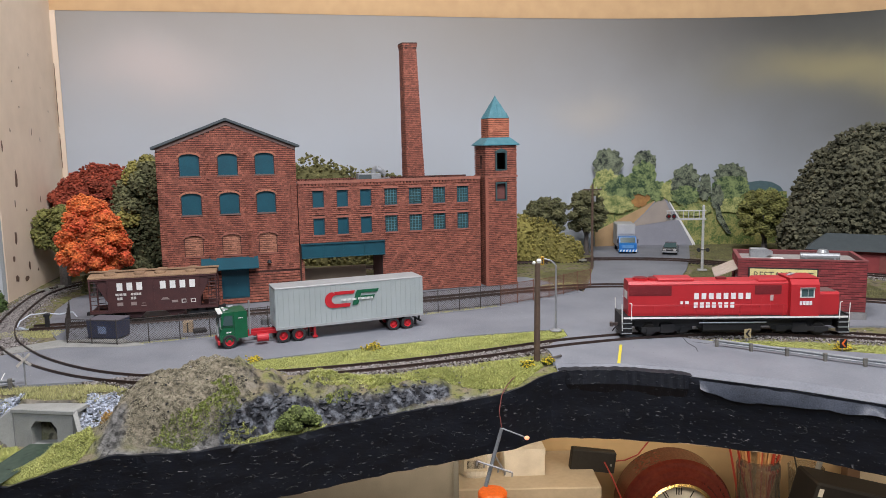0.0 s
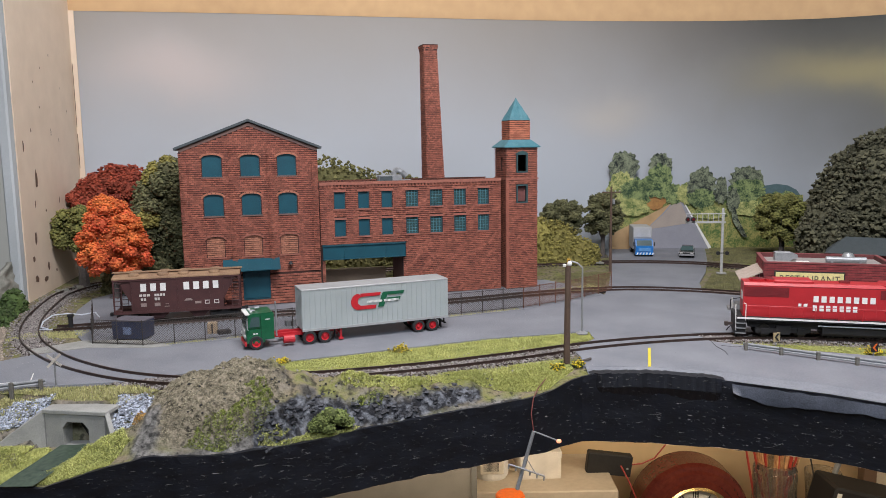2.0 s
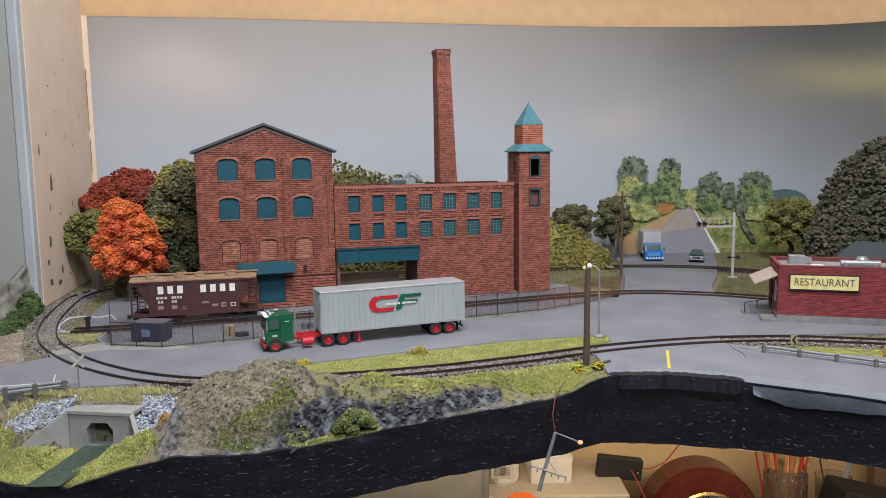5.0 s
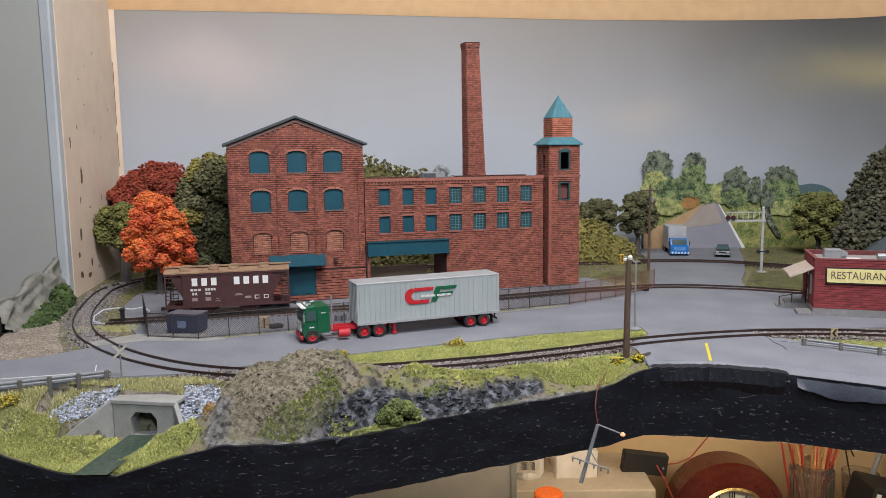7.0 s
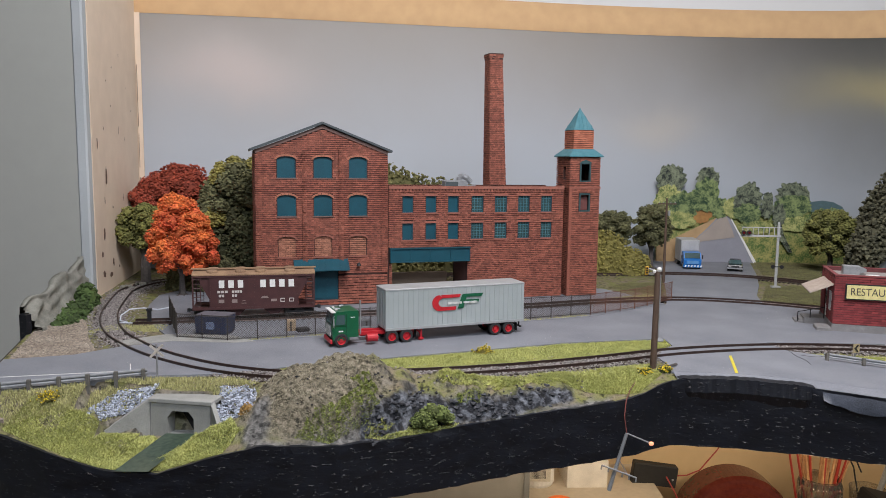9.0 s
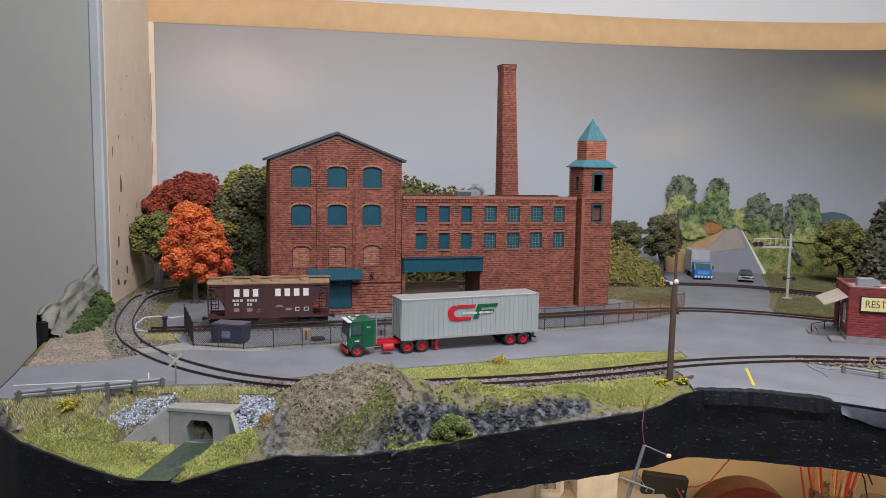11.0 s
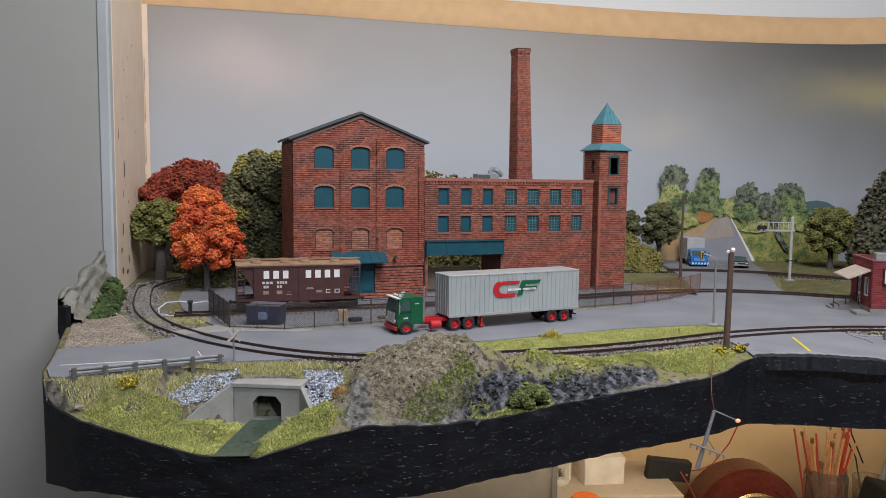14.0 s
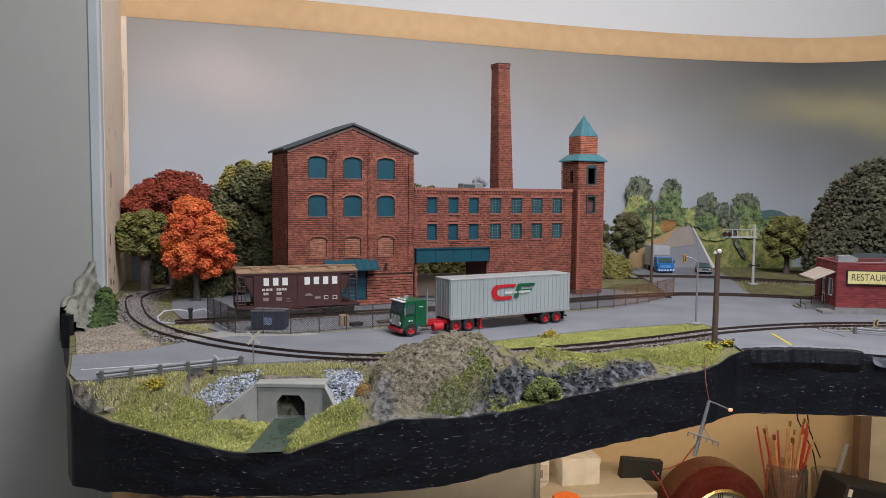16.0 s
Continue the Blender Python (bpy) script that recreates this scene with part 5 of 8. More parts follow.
def tree(x, y, top, base, r, material, label, lumps=40, per=900, leaf=0.0026, ry=None, trunk=0.0045, seed=1, outline=ROUND, tips=None, lean=0.0):
    """A tree whose crown is built of many foam-like lumps set on an uneven outline (height share, width share), with gaps between them."""
    rng = random.Random(seed)
    t = thing("tree", pose(x, y, G), label, "tree", "trees")
    z0, z1 = base - G, top - G
    ry = ry or r * 0.85
    h = z1 - z0
    ls, bright = [], []
    for u in (0.28, 0.5, 0.72):
        w = between(u, outline)
        ls.append((lean * r * (u - 0.5), 0, z0 + h * u, r * w * 0.66, ry * w * 0.62, h * 0.24))
    for i in range(lumps):
        u = (i + 0.5) / lumps
        w = between(u, outline)
        a = i * 2.39996 + rng.uniform(-0.35, 0.35)
        q = rng.uniform(0.15, 0.29)
        k = max(0.0, w - q * rng.uniform(0.55, 1.0))
        l = (math.cos(a) * r * k + lean * r * (u - 0.5), math.sin(a) * ry * k, z0 + h * min(max(u, q * 0.42), 1 - q * 0.42) + rng.uniform(-0.02, 0.02) * h, r * q, ry * q * 1.1, r * q * rng.uniform(0.75, 1.05))
        (bright if tips and ((l[0] < -0.3 * r and u > 0.3) or u > 0.88) and rng.random() < 0.6 else ls).append(l)
    for group, m in ((ls, material), (bright, tips)):
        if group:
            core = crown_core(group, 0.74)
            core.clumps(crown_spots(group, per, rng), leaf, rng)
            part("crown", core, m, t)
    cz = z0 + h * 0.5
    s = Shape().tube((0, 0, -0.002), (0, 0, z0 * 0.6), trunk, trunk * 0.75).tube((0, 0, z0 * 0.6), (0.001, 0, cz), trunk * 0.75, trunk * 0.4)
    for k in range(5):
        a = k * 1.256 + rng.uniform(0, 0.6)
        s.tube((0, 0, -0.001), (math.cos(a) * trunk * 2.2, math.sin(a) * trunk * 2.2, -0.001), trunk * 0.5, trunk * 0.2, 5)
        s.tube((0, 0, z0 * 0.7), (math.cos(a) * r * 0.5, math.sin(a) * ry * 0.5, cz), trunk * 0.4, trunk * 0.15, 5)
    part("trunk", s, BARK, t)
    return t


tree(-0.484, 1.066, 1.248, 1.165, 0.067, LEAF_RED, "spreading dark red autumn tree by the corner", 46, 1000, 0.0022, 0.040, seed=3, outline=[(0, 0.7), (0.25, 1.0), (0.5, 1.0), (0.75, 0.8), (1, 0.3)], lean=0.25)
tree(-0.421, 0.905, 1.220, 1.125, 0.043, LEAF_ORANGE, "bright orange autumn tree by the curve", 54, 1500, 0.0017, 0.036, seed=5, outline=[(0, 0.45), (0.12, 0.95), (0.3, 1.0), (0.5, 0.92), (0.68, 0.72), (0.85, 0.52), (1, 0.22)], lean=-0.25)
tree(-0.500, 0.990, 1.201, 1.146, 0.038, LEAF_OLIVE, "small olive green tree against the wall", 30, 1100, 0.0024, 0.026, trunk=0.0075, seed=8)
tree(-0.367, 0.966, 1.269, 1.100, 0.059, LEAF_DARK, "tall dark green tree with yellow-green tips beside the mill", 80, 1000, 0.0026, 0.036, trunk=0.006, seed=11, outline=[(0, 0.8), (0.3, 1.0), (0.6, 1.0), (0.85, 0.8), (1, 0.4)], tips=LEAF_YELLOW, lean=0.5)
tree(0.165, 1.205, 1.187, 1.128, 0.037, LEAF_DARK, "round dark green tree near the road", 30, 1100, 0.0021, 0.030, seed=14)
tree(0.228, 1.195, 1.200, 1.134, 0.034, LEAF_DARK, "slender dark green tree near the road", 30, 1100, 0.0021, 0.026, seed=16)
tree(0.498, 1.165, 1.195, 1.126, 0.042, LEAF_OLIVE, "broad olive green tree at the hill foot", 36, 1000, 0.0023, 0.034, trunk=0.0055, seed=19)


def hill(name, lumps, per, leaf, material, label, category, seed, low=G - 0.004):
    rng = random.Random(seed)
    s = crown_core(lumps, 0.9)
    spots = [p for p in crown_spots(lumps, per, rng) if p[2] > low]
    s.clumps(spots, leaf, rng, 0.9)
    return lone(name, s, material, label, category)


hill("hill", [(0.70, 1.12, 1.13, 0.175, 0.10, 0.155), (0.575, 1.11, 1.13, 0.062, 0.07, 0.130), (0.615, 1.10, 1.19, 0.08, 0.07, 0.098), (0.535, 1.10, 1.11, 0.040, 0.05, 0.080), (0.82, 1.02, 1.12, 0.10, 0.10, 0.12)], 720, 0.0040, LEAF_HILL, "big hill covered in dark olive foliage", "hill", 21)
hill("hill", [(-0.19, 1.150, 1.15, 0.105, 0.030, 0.108), (-0.10, 1.165, 1.14, 0.075, 0.03, 0.098), (-0.29, 1.13, 1.15, 0.06, 0.028, 0.10), (0.0, 1.185, 1.13, 0.07, 0.03, 0.08)], 700, 0.0028, mat("leaf_back_hill", (0.21, 0.19, 0.07), 0.9, other=(0.10, 0.10, 0.035), scale=50, island=0.4), "olive green foliage hill behind the mill", "hill", 23)
hill("bush", [(0.145, 1.145, 1.098, 0.047, 0.030, 0.062), (0.183, 1.135, 1.098, 0.030, 0.024, 0.038), (0.120, 1.140, 1.12, 0.03, 0.024, 0.048)], 1300, 0.0020, LEAF_YELLOW, "yellow-green foliage mound beside the tower", "bush", 25)
# Shrubs behind the trees; their dark mass also stands in for shade.
hill("bush", [(-0.47, 1.088, 1.115, 0.045, 0.016, 0.055), (-0.40, 1.098, 1.115, 0.055, 0.018, 0.055), (-0.34, 1.105, 1.12, 0.05, 0.018, 0.07)], 900, 0.0026, LEAF_DARK, "dark green hedge, also standing for shade, along the backdrop corner", "bush", 26)
hill("bush", [(-0.435, 0.945, 1.105, 0.022, 0.016, 0.022), (-0.410, 0.940, 1.103, 0.020, 0.016, 0.020)], 1100, 0.0022, LEAF_DARK, "dark green shrub under the orange tree", "bush", 27)
hill("bush", [(-0.495, 0.790, 1.098, 0.014, 0.020, 0.012), (-0.486, 0.760, 1.096, 0.015, 0.018, 0.010), (-0.503, 0.830, 1.103, 0.011, 0.018, 0.020), (-0.482, 0.735, 1.096, 0.014, 0.014, 0.007)], 900, 0.0028, LEAF_GREEN, "dark green shrub at the foot of the rock", "bush", 29)

# rock face at the wall end
rk = Shape()
nu, nv = 26, 16
for i in range(nu):
    s = i / (nu - 1)
    x0, y0 = -0.497 - 0.0295 * s, 0.697 + 0.175 * s
    h = 0.026 + 0.022 * s + 0.004 * math.sin(s * 14)
    for j in range(nv):
        t = j / (nv - 1)
        w = noise.noise(Vector((s * 9, t * 4, 3))) * 0.006 + noise.noise(Vector((s * 25, t * 11, 8))) * 0.0026 + noise.noise(Vector((s * 60, t * 25, 5))) * 0.0009
        rk.v.append((x0 + 0.014 * (1 - t) ** 1.5 + w, y0 + w * 0.5, 1.096 + h * t + w * 0.6))
for i in range(nu - 1):
    for j in range(nv - 1):
        k = i * nv + j
        rk.f.append((k, k + nv, k + nv + 1, k + 1))
n0 = len(rk.v)
for i in range(nu):
    v = rk.v[i * nv + nv - 1]
    rk.v += [(v[0] - 0.006, v[1], v[2] - 0.001), (v[0] - 0.007, v[1], 1.088)]
for i in range(nu - 1):
    a, b = n0 + 2 * i, n0 + 2 * i + 2
    rk.f += [(i * nv + nv - 1, (i + 1) * nv + nv - 1, b, a), (a, b, b + 1, a + 1)]
lone("rock_outcrop", rk, ROCK, "grey plaster rock face at the layout end", "rock", smooth=True)
lone("rock_edge", Shape().prism([(-0.5005, 0.691), (-0.4925, 0.688), (-0.4905, 0.694), (-0.5015, 0.699)], "z", 1.085, 1.115), BLACK, "black painted end of the rock face", "board")

# ---- printed road picture on the backdrop ----
card = thing("road_picture", pose(0.3975, 1.284, G + 0.002, 0, 0, 2.0), "cut-out printed picture of a tree-lined country road", "backdrop picture")


def printed(cx, cy):
    """Place on the card from its own grid of units."""
    return ((cx - 1202) * 0.000955, (445 - cy) * 0.000957 - 0.0105)


def flat_piece(name, pts, layer, material, label=""):
    y = -0.0006 * layer
    s = Shape().prism([printed(*p) for p in pts], "y", y - 0.0005, y)
    return part(name, s, material, card, label)


def ragged(cx, cy, rx, ry, seed, n=44):
    rng = random.Random(seed)
    return [(cx + rx * math.cos(a) * k, cy + ry * math.sin(a) * k) for a, k in ((2 * math.pi * i / n, rng.uniform(0.82, 1.08)) for i in range(n))]


P_FIELD = mat("print_field", (0.36, 0.33, 0.11), 0.7, other=(0.07, 0.13, 0.03), scale=60, fine=500, contrast=0.09)
P_ROAD = mat("print_road", (0.30, 0.30, 0.33), 0.7, other=(0.22, 0.22, 0.25), scale=30)
P_VERGE = mat("print_verge", (0.50, 0.33, 0.17), 0.7, other=(0.36, 0.24, 0.12), scale=60)
P_DARK = mat("print_dark_tree", (0.22, 0.25, 0.16), 0.8, other=(0.006, 0.012, 0.012), scale=120, fine=620, contrast=0.085)
P_MID = mat("print_green_tree", (0.25, 0.31, 0.12), 0.8, other=(0.012, 0.040, 0.018), scale=120, fine=620, contrast=0.085)
P_LITE = mat("print_light_bush", (0.46, 0.45, 0.17), 0.8, other=(0.07, 0.12, 0.03), scale=120, fine=620, contrast=0.09)
P_RUST = mat("print_rust_bush", (0.46, 0.24, 0.07), 0.8, other=(0.25, 0.12, 0.04), scale=150)
P_BLUE = mat("print_far_hill", (0.09, 0.15, 0.16), 0.8)
flat_piece("far_hill", [(1290, 345), (1310, 334), (1330, 328), (1352, 325), (1372, 328), (1388, 336), (1398, 350), (1290, 355)], 0, P_BLUE, "blue-green far hill")
flat_piece("field", [(1066, 450), (1056, 425), (1053, 395), (1060, 340), (1150, 352), (1250, 345), (1330, 345), (1400, 345), (1400, 450)], 1, P_FIELD, "printed green field")
flat_piece("verge", [(1056, 450), (1056, 410), (1120, 378), (1160, 358), (1180, 352), (1190, 360), (1140, 400), (1090, 450)], 2, P_VERGE, "sandy road verge")
flat_piece("roadway", [(1078, 450), (1108, 412), (1146, 376), (1163, 357), (1184, 354), (1195, 372), (1212, 400), (1232, 435), (1240, 450)], 3, P_ROAD, "printed grey road")
flat_piece("roadway_edge", [(1184, 354), (1186, 354), (1236, 434), (1241, 450), (1239, 450), (1212, 402)], 4, WHITE)
flat_piece("roadway_glow", [(1120, 402), (1150, 375), (1165, 358), (1180, 356), (1190, 376), (1196, 392), (1150, 398)], 4, mat("print_far_road", (0.38, 0.32, 0.27), 0.7, other=(0.30, 0.26, 0.23), scale=60))
for i, (cx, cy, rx, ry, m) in enumerate([(1078, 290, 27, 27, P_DARK), (1072, 330, 25, 34, P_LITE), (1100, 336, 30, 26, P_MID), (1142, 290, 22, 22, P_DARK), (1140, 318, 25, 32, P_MID), (1090, 362, 34, 16, P_LITE), (1134, 352, 19, 16, P_RUST), (1168, 340, 18, 20, P_MID),
                                         (1192, 340, 22, 20, P_LITE), (1216, 325, 27, 33, P_DARK), (1216, 348, 26, 18, P_MID), (1250, 335, 12, 25, P_DARK), (1296, 318, 32, 27, P_DARK), (1298, 336, 34, 22, P_MID), (1232, 374, 34, 12, P_LITE), (1310, 368, 40, 14, P_LITE), (1360, 360, 40, 22, P_MID), (1272, 352, 12, 22, P_DARK)]):
    flat_piece("printed_tree", ragged(cx, cy, rx, ry, i), 5 + i % 6, m)
flat_piece("printed_trunk", [(1266, 350), (1272, 350), (1282, 385), (1300, 418), (1292, 418), (1272, 390)], 11, P_DARK)

# ---- small ground cover ----
def blades(name, polys, count, height, width, material, label, seed, lean=0.5):
    rng = random.Random(seed)
    s = Shape()
    for poly in polys:
        xs0, ys0 = [p[0] for p in poly], [p[1] for p in poly]
        area = (max(xs0) - min(xs0)) * (max(ys0) - min(ys0))
        for _ in range(int(count * area / 0.01)):
            x, y = rng.uniform(min(xs0), max(xs0)), rng.uniform(min(ys0), max(ys0))
            if not inside(x, y, poly):
                continue
            if noise.noise(Vector((x * 45, y * 45, seed))) + rng.gauss(0, 0.22) < -0.42:
                continue
            z = ground(x, y)
            a, h = rng.uniform(0, 6.3), height * rng.uniform(0.4, 1.2)
            dx, dy = math.cos(a) * width, math.sin(a) * width
            lx, ly = rng.uniform(-lean, lean) * h, rng.uniform(-lean, lean) * h
            s.add([(x - dx, y - dy, z), (x + dx, y + dy, z), (x + lx, y + ly, z + h)], [(0, 1, 2)])
    return lone(name, s, material, label, "grass", kind="stuff")


STRIP = [(-0.235, 0.582), (-0.20, 0.577), (-0.12, 0.586), (-0.04, 0.607), (0.03, 0.634), (0.095, 0.665), (0.112, 0.676), (0.112, 0.699), (0.02, 0.679), (-0.13, 0.620), (-0.20, 0.596)]
STRIP_R = [(0.213, 0.652), (0.30, 0.640), (0.39, 0.615), (0.48, 0.56), (0.46, 0.545), (0.36, 0.594), (0.25, 0.636)]
BANK_R = [(0.015, 0.563), (0.035, 0.562), (0.055, 0.561), (0.078, 0.585), (0.075, 0.61), (0.03, 0.594), (-0.03, 0.574), (-0.01, 0.568)]
BANK_L = [(-0.40, 0.490), (-0.36, 0.476), (-0.325, 0.470), (-0.312, 0.470), (-0.300, 0.512), (-0.308, 0.520), (-0.342, 0.5105), (-0.39, 0.512)]
BANK_M = [(-0.295, 0.470), (-0.243, 0.470), (-0.235, 0.486), (-0.243, 0.498), (-0.258, 0.503), (-0.276, 0.510)]
ROAD_SIDE = [(-0.426, 0.508), (-0.40, 0.492), (-0.33, 0.52), (-0.31, 0.54), (-0.335, 0.548), (-0.415, 0.509)]
TOP_L = [(-0.325, 0.549), (-0.31, 0.535), (-0.26, 0.535), (-0.235, 0.542), (-0.26, 0.553)]
HILL_FACE = [(-0.197, 0.477), (-0.172, 0.478), (-0.150, 0.492), (-0.140, 0.504), (-0.146, 0.509), (-0.165, 0.494), (-0.185, 0.487)]
HILL_CREST = [(-0.162, 0.506), (-0.152, 0.502), (-0.142, 0.508), (-0.150, 0.515)]
LEDGE_TOP = [(-0.10, 0.540), (-0.075, 0.538), (-0.05, 0.549), (-0.02, 0.563), (0.012, 0.572), (0.0, 0.584), (-0.06, 0.560), (-0.10, 0.550)]
LEDGE_GAP = [(-0.088, 0.526), (-0.070, 0.531), (-0.068, 0.537), (-0.085, 0.535)]
LEDGE_FOOT = [(-0.150, 0.4885), (-0.12, 0.5025), (-0.09, 0.5135), (-0.085, 0.519), (-0.115, 0.511), (-0.148, 0.4945)]
blades("grass", [STRIP, STRIP_R, BANK_R, BANK_L, BANK_M, LEDGE_TOP, LEDGE_FOOT], 80000, 0.0017, 0.00042, GRASS, "bright yellow-green static grass tufts", 31, 1.1)
blades("grass", [ROAD_SIDE, TOP_L], 34000, 0.0030, 0.00035, GRASS_DRY, "dry olive roadside grass tufts", 33)
blades("grass", [HILL_FACE, HILL_CREST, LEDGE_GAP], 90000, 0.0011, 0.00045, mat("hill_grass", (0.30, 0.34, 0.08), 0.85, other=(0.15, 0.18, 0.04), scale=60, island=0.4), "short green grass patches on the hill", 39, 1.3)
blades("grass", [[(0.285, 0.90), (0.345, 0.87), (0.5, 0.80), (0.52, 0.95), (0.41, 1.03), (0.345, 1.03)], [(0.385, 1.14), (0.45, 1.09), (0.56, 1.0), (0.6, 1.10), (0.5, 1.29), (0.43, 1.29)], [(0.18, 0.95), (0.21, 1.05), (0.15, 1.04), (0.12, 1.0)]], 20000, 0.0020, 0.0004, mat("muted_grass", (0.24, 0.23, 0.09), 0.85, other=(0.12, 0.11, 0.06), scale=50, island=0.35), "muted green scenic grass patches", 35)
blades("grass", [[(0.10, 0.915), (0.16, 0.895), (0.178, 0.93), (0.16, 0.95)], [(-0.44, 0.70), (-0.37, 0.71), (-0.375, 0.735), (-0.43, 0.73)], [(-0.29, 0.668), (-0.1, 0.74), (0.06, 0.806), (0.055, 0.812), (-0.1, 0.746), (-0.29, 0.674)]], 24000, 0.0024, 0.0004, GRASS_DRY, "sparse dry weeds along the fence", 37)
for x, y, seed in [(-0.0625, 0.640, 1), (-0.158, 0.610, 2), (-0.378, 0.512, 3), (0.330, 0.612, 4), (0.0655, 0.588, 5), (0.083, 0.590, 6)]:
    rng = random.Random(seed)
    z = ground(x, y)
    r = 0.0062 if seed in (1, 3, 4) else 0.004
    b = thing("flower_bush", pose(x, y, z), "small bush with bright yellow flowers", "bush", "flower bushes")
    spots = [(rng.gauss(0, r * 0.55), rng.gauss(0, r * 0.5), abs(rng.gauss(r * 0.45, r * 0.3))) for _ in range(150)]
    part("foliage", Shape().clumps(spots, 0.0011, rng), LEAF_GREEN if seed > 4 else LEAF_YELLOW, b)
    tagged(part("blossom", Shape().clumps([(p[0] * 1.05, p[1] * 1.05 - 0.0004, p[2] + 0.0008) for p in spots[:110]], 0.0008, rng), YELLOW_FLOWER, b), kind="stuff")
hill("bush", [(-0.110, 0.510, 1.083, 0.007, 0.006, 0.006), (-0.104, 0.511, 1.088, 0.006, 0.005, 0.005), (-0.098, 0.513, 1.085, 0.007, 0.006, 0.006), (-0.115, 0.509, 1.080, 0.005, 0.005, 0.004), (-0.093, 0.515, 1.081, 0.005, 0.005, 0.004), (-0.106, 0.509, 1.079, 0.006, 0.004, 0.004)], 3000, 0.0011, mat("leaf_moss", (0.16, 0.19, 0.05), 0.85, other=(0.07, 0.095, 0.025), scale=90, island=0.45), "leafy green shrub at the rock foot", "bush", 41, 1.05)
hill("bush", [(-0.235, 0.510, 1.080, 0.007, 0.006, 0.012)], 2600, 0.0012, mat("leaf_rust", (0.34, 0.20, 0.06), 0.85, island=0.4), "rusty brown shrub beside the culvert", "bush", 43, 1.05)


grit, rng = Shape(), random.Random(47)
spots = []
for _ in range(44000):
    x, y = rng.uniform(-0.245, -0.13), rng.uniform(0.47, 0.56)
    black, bare, tan = paint_at(x, y)
    if y > front_y(x) + 0.006 and tan > rng.uniform(0.2, 1.0) and black + bare < 0.3 and not any(inside(x, y, q) for q in (HILL_FACE, HILL_CREST)):
        spots.append((x, y, ground(x, y) + 0.0001))
grit.clumps(spots, 0.00048, rng, 0.6)
lone("hill_gravel", grit, mat("tan_grit", (0.30, 0.265, 0.185), 0.9, other=(0.15, 0.13, 0.085), scale=60, island=0.45), "fine tan gravel glued on the hill", "gravel", kind="stuff")


spots = []
for _ in range(2200):
    x, y = rng.uniform(-0.44, 0.45), rng.uniform(0.50, 0.95)
    if inside(x, y, ROAD_POLY) and noise.noise(Vector((x * 14, y * 14, 2))) + rng.gauss(0, 0.3) > 0.1:
        spots.append((x, y, G + 0.0001))
lone("road_grit", Shape().clumps(spots, 0.00038, rng, 0.4), mat("pale_grit", (0.50, 0.50, 0.48), 0.9, other=(0.30, 0.30, 0.29), scale=40, island=0.4), "pale grit strewn on the asphalt", "grit", kind="stuff")
seam = Shape()
for line in ([(0.212, 0.656), (0.2105, 0.64), (0.2125, 0.625), (0.2100, 0.612)], [(0.216, 0.643), (0.226, 0.637), (0.233, 0.639), (0.242, 0.634)]):
    for (x0, y0), (x1, y1) in zip(line, line[1:]):
        seam.prism([(x0 - 0.0003, y0), (x0 + 0.0003, y0), (x1 + 0.0003, y1), (x1 - 0.0003, y1)], "z", G, G + 0.00025)
link("crack", seam, mat("crack_tar", (0.05, 0.05, 0.055), 0.8), bpy.data.objects["road"], "thin dark cracks in the asphalt")
sand_poly = [(-0.457, 0.598), (-0.41, 0.613), (-0.40, 0.63), (-0.43, 0.68), (-0.46, 0.74), (-0.505, 0.80), (-0.515, 0.77)]
spots = []
for _ in range(9000):
    x, y = rng.uniform(-0.515, -0.40), rng.uniform(0.598, 0.80)
    if inside(x, y, sand_poly):
        spots.append((x, y, 1.0976))
lone("gravel", Shape().clumps(spots, 0.0009, rng, 0.6), mat("mixed_grit", (0.42, 0.36, 0.29), 0.9, other=(0.22, 0.18, 0.14), scale=40, island=0.5), "loose tan and grey gravel beside the road", "gravel", kind="stuff")


rng = random.Random(49)
spots = []
for _ in range(170):
    x = rng.uniform(-0.15, 0.0)
    y = between(x, LEDGE) + rng.gauss(0.0, 0.0035)
    spots.append((x, y, ground(x, y) + rng.uniform(-0.0012, 0.0002)))
lone("rock", Shape().clumps(spots, 0.0027, rng, 0.55), mat("dark_rock", (0.085, 0.088, 0.10), 0.7, other=(0.010, 0.010, 0.013), scale=220, island=0.5, bump=0.8), "jagged blackish rocks along the hill flank", "rock", kind="stuff")
spots = []
for _ in range(70):
    x = rng.uniform(-0.20, -0.02)
    y = between(x, LEDGE) + rng.uniform(0.004, 0.022) if x > -0.15 else rng.uniform(0.485, 0.515)
    spots.append((x, y, ground(x, y) + 0.0004))
lone("pebble", Shape().clumps(spots, 0.0011, rng, 0.8), BLACKISH, "small black pebbles scattered on the hill", "pebbles", kind="stuff")

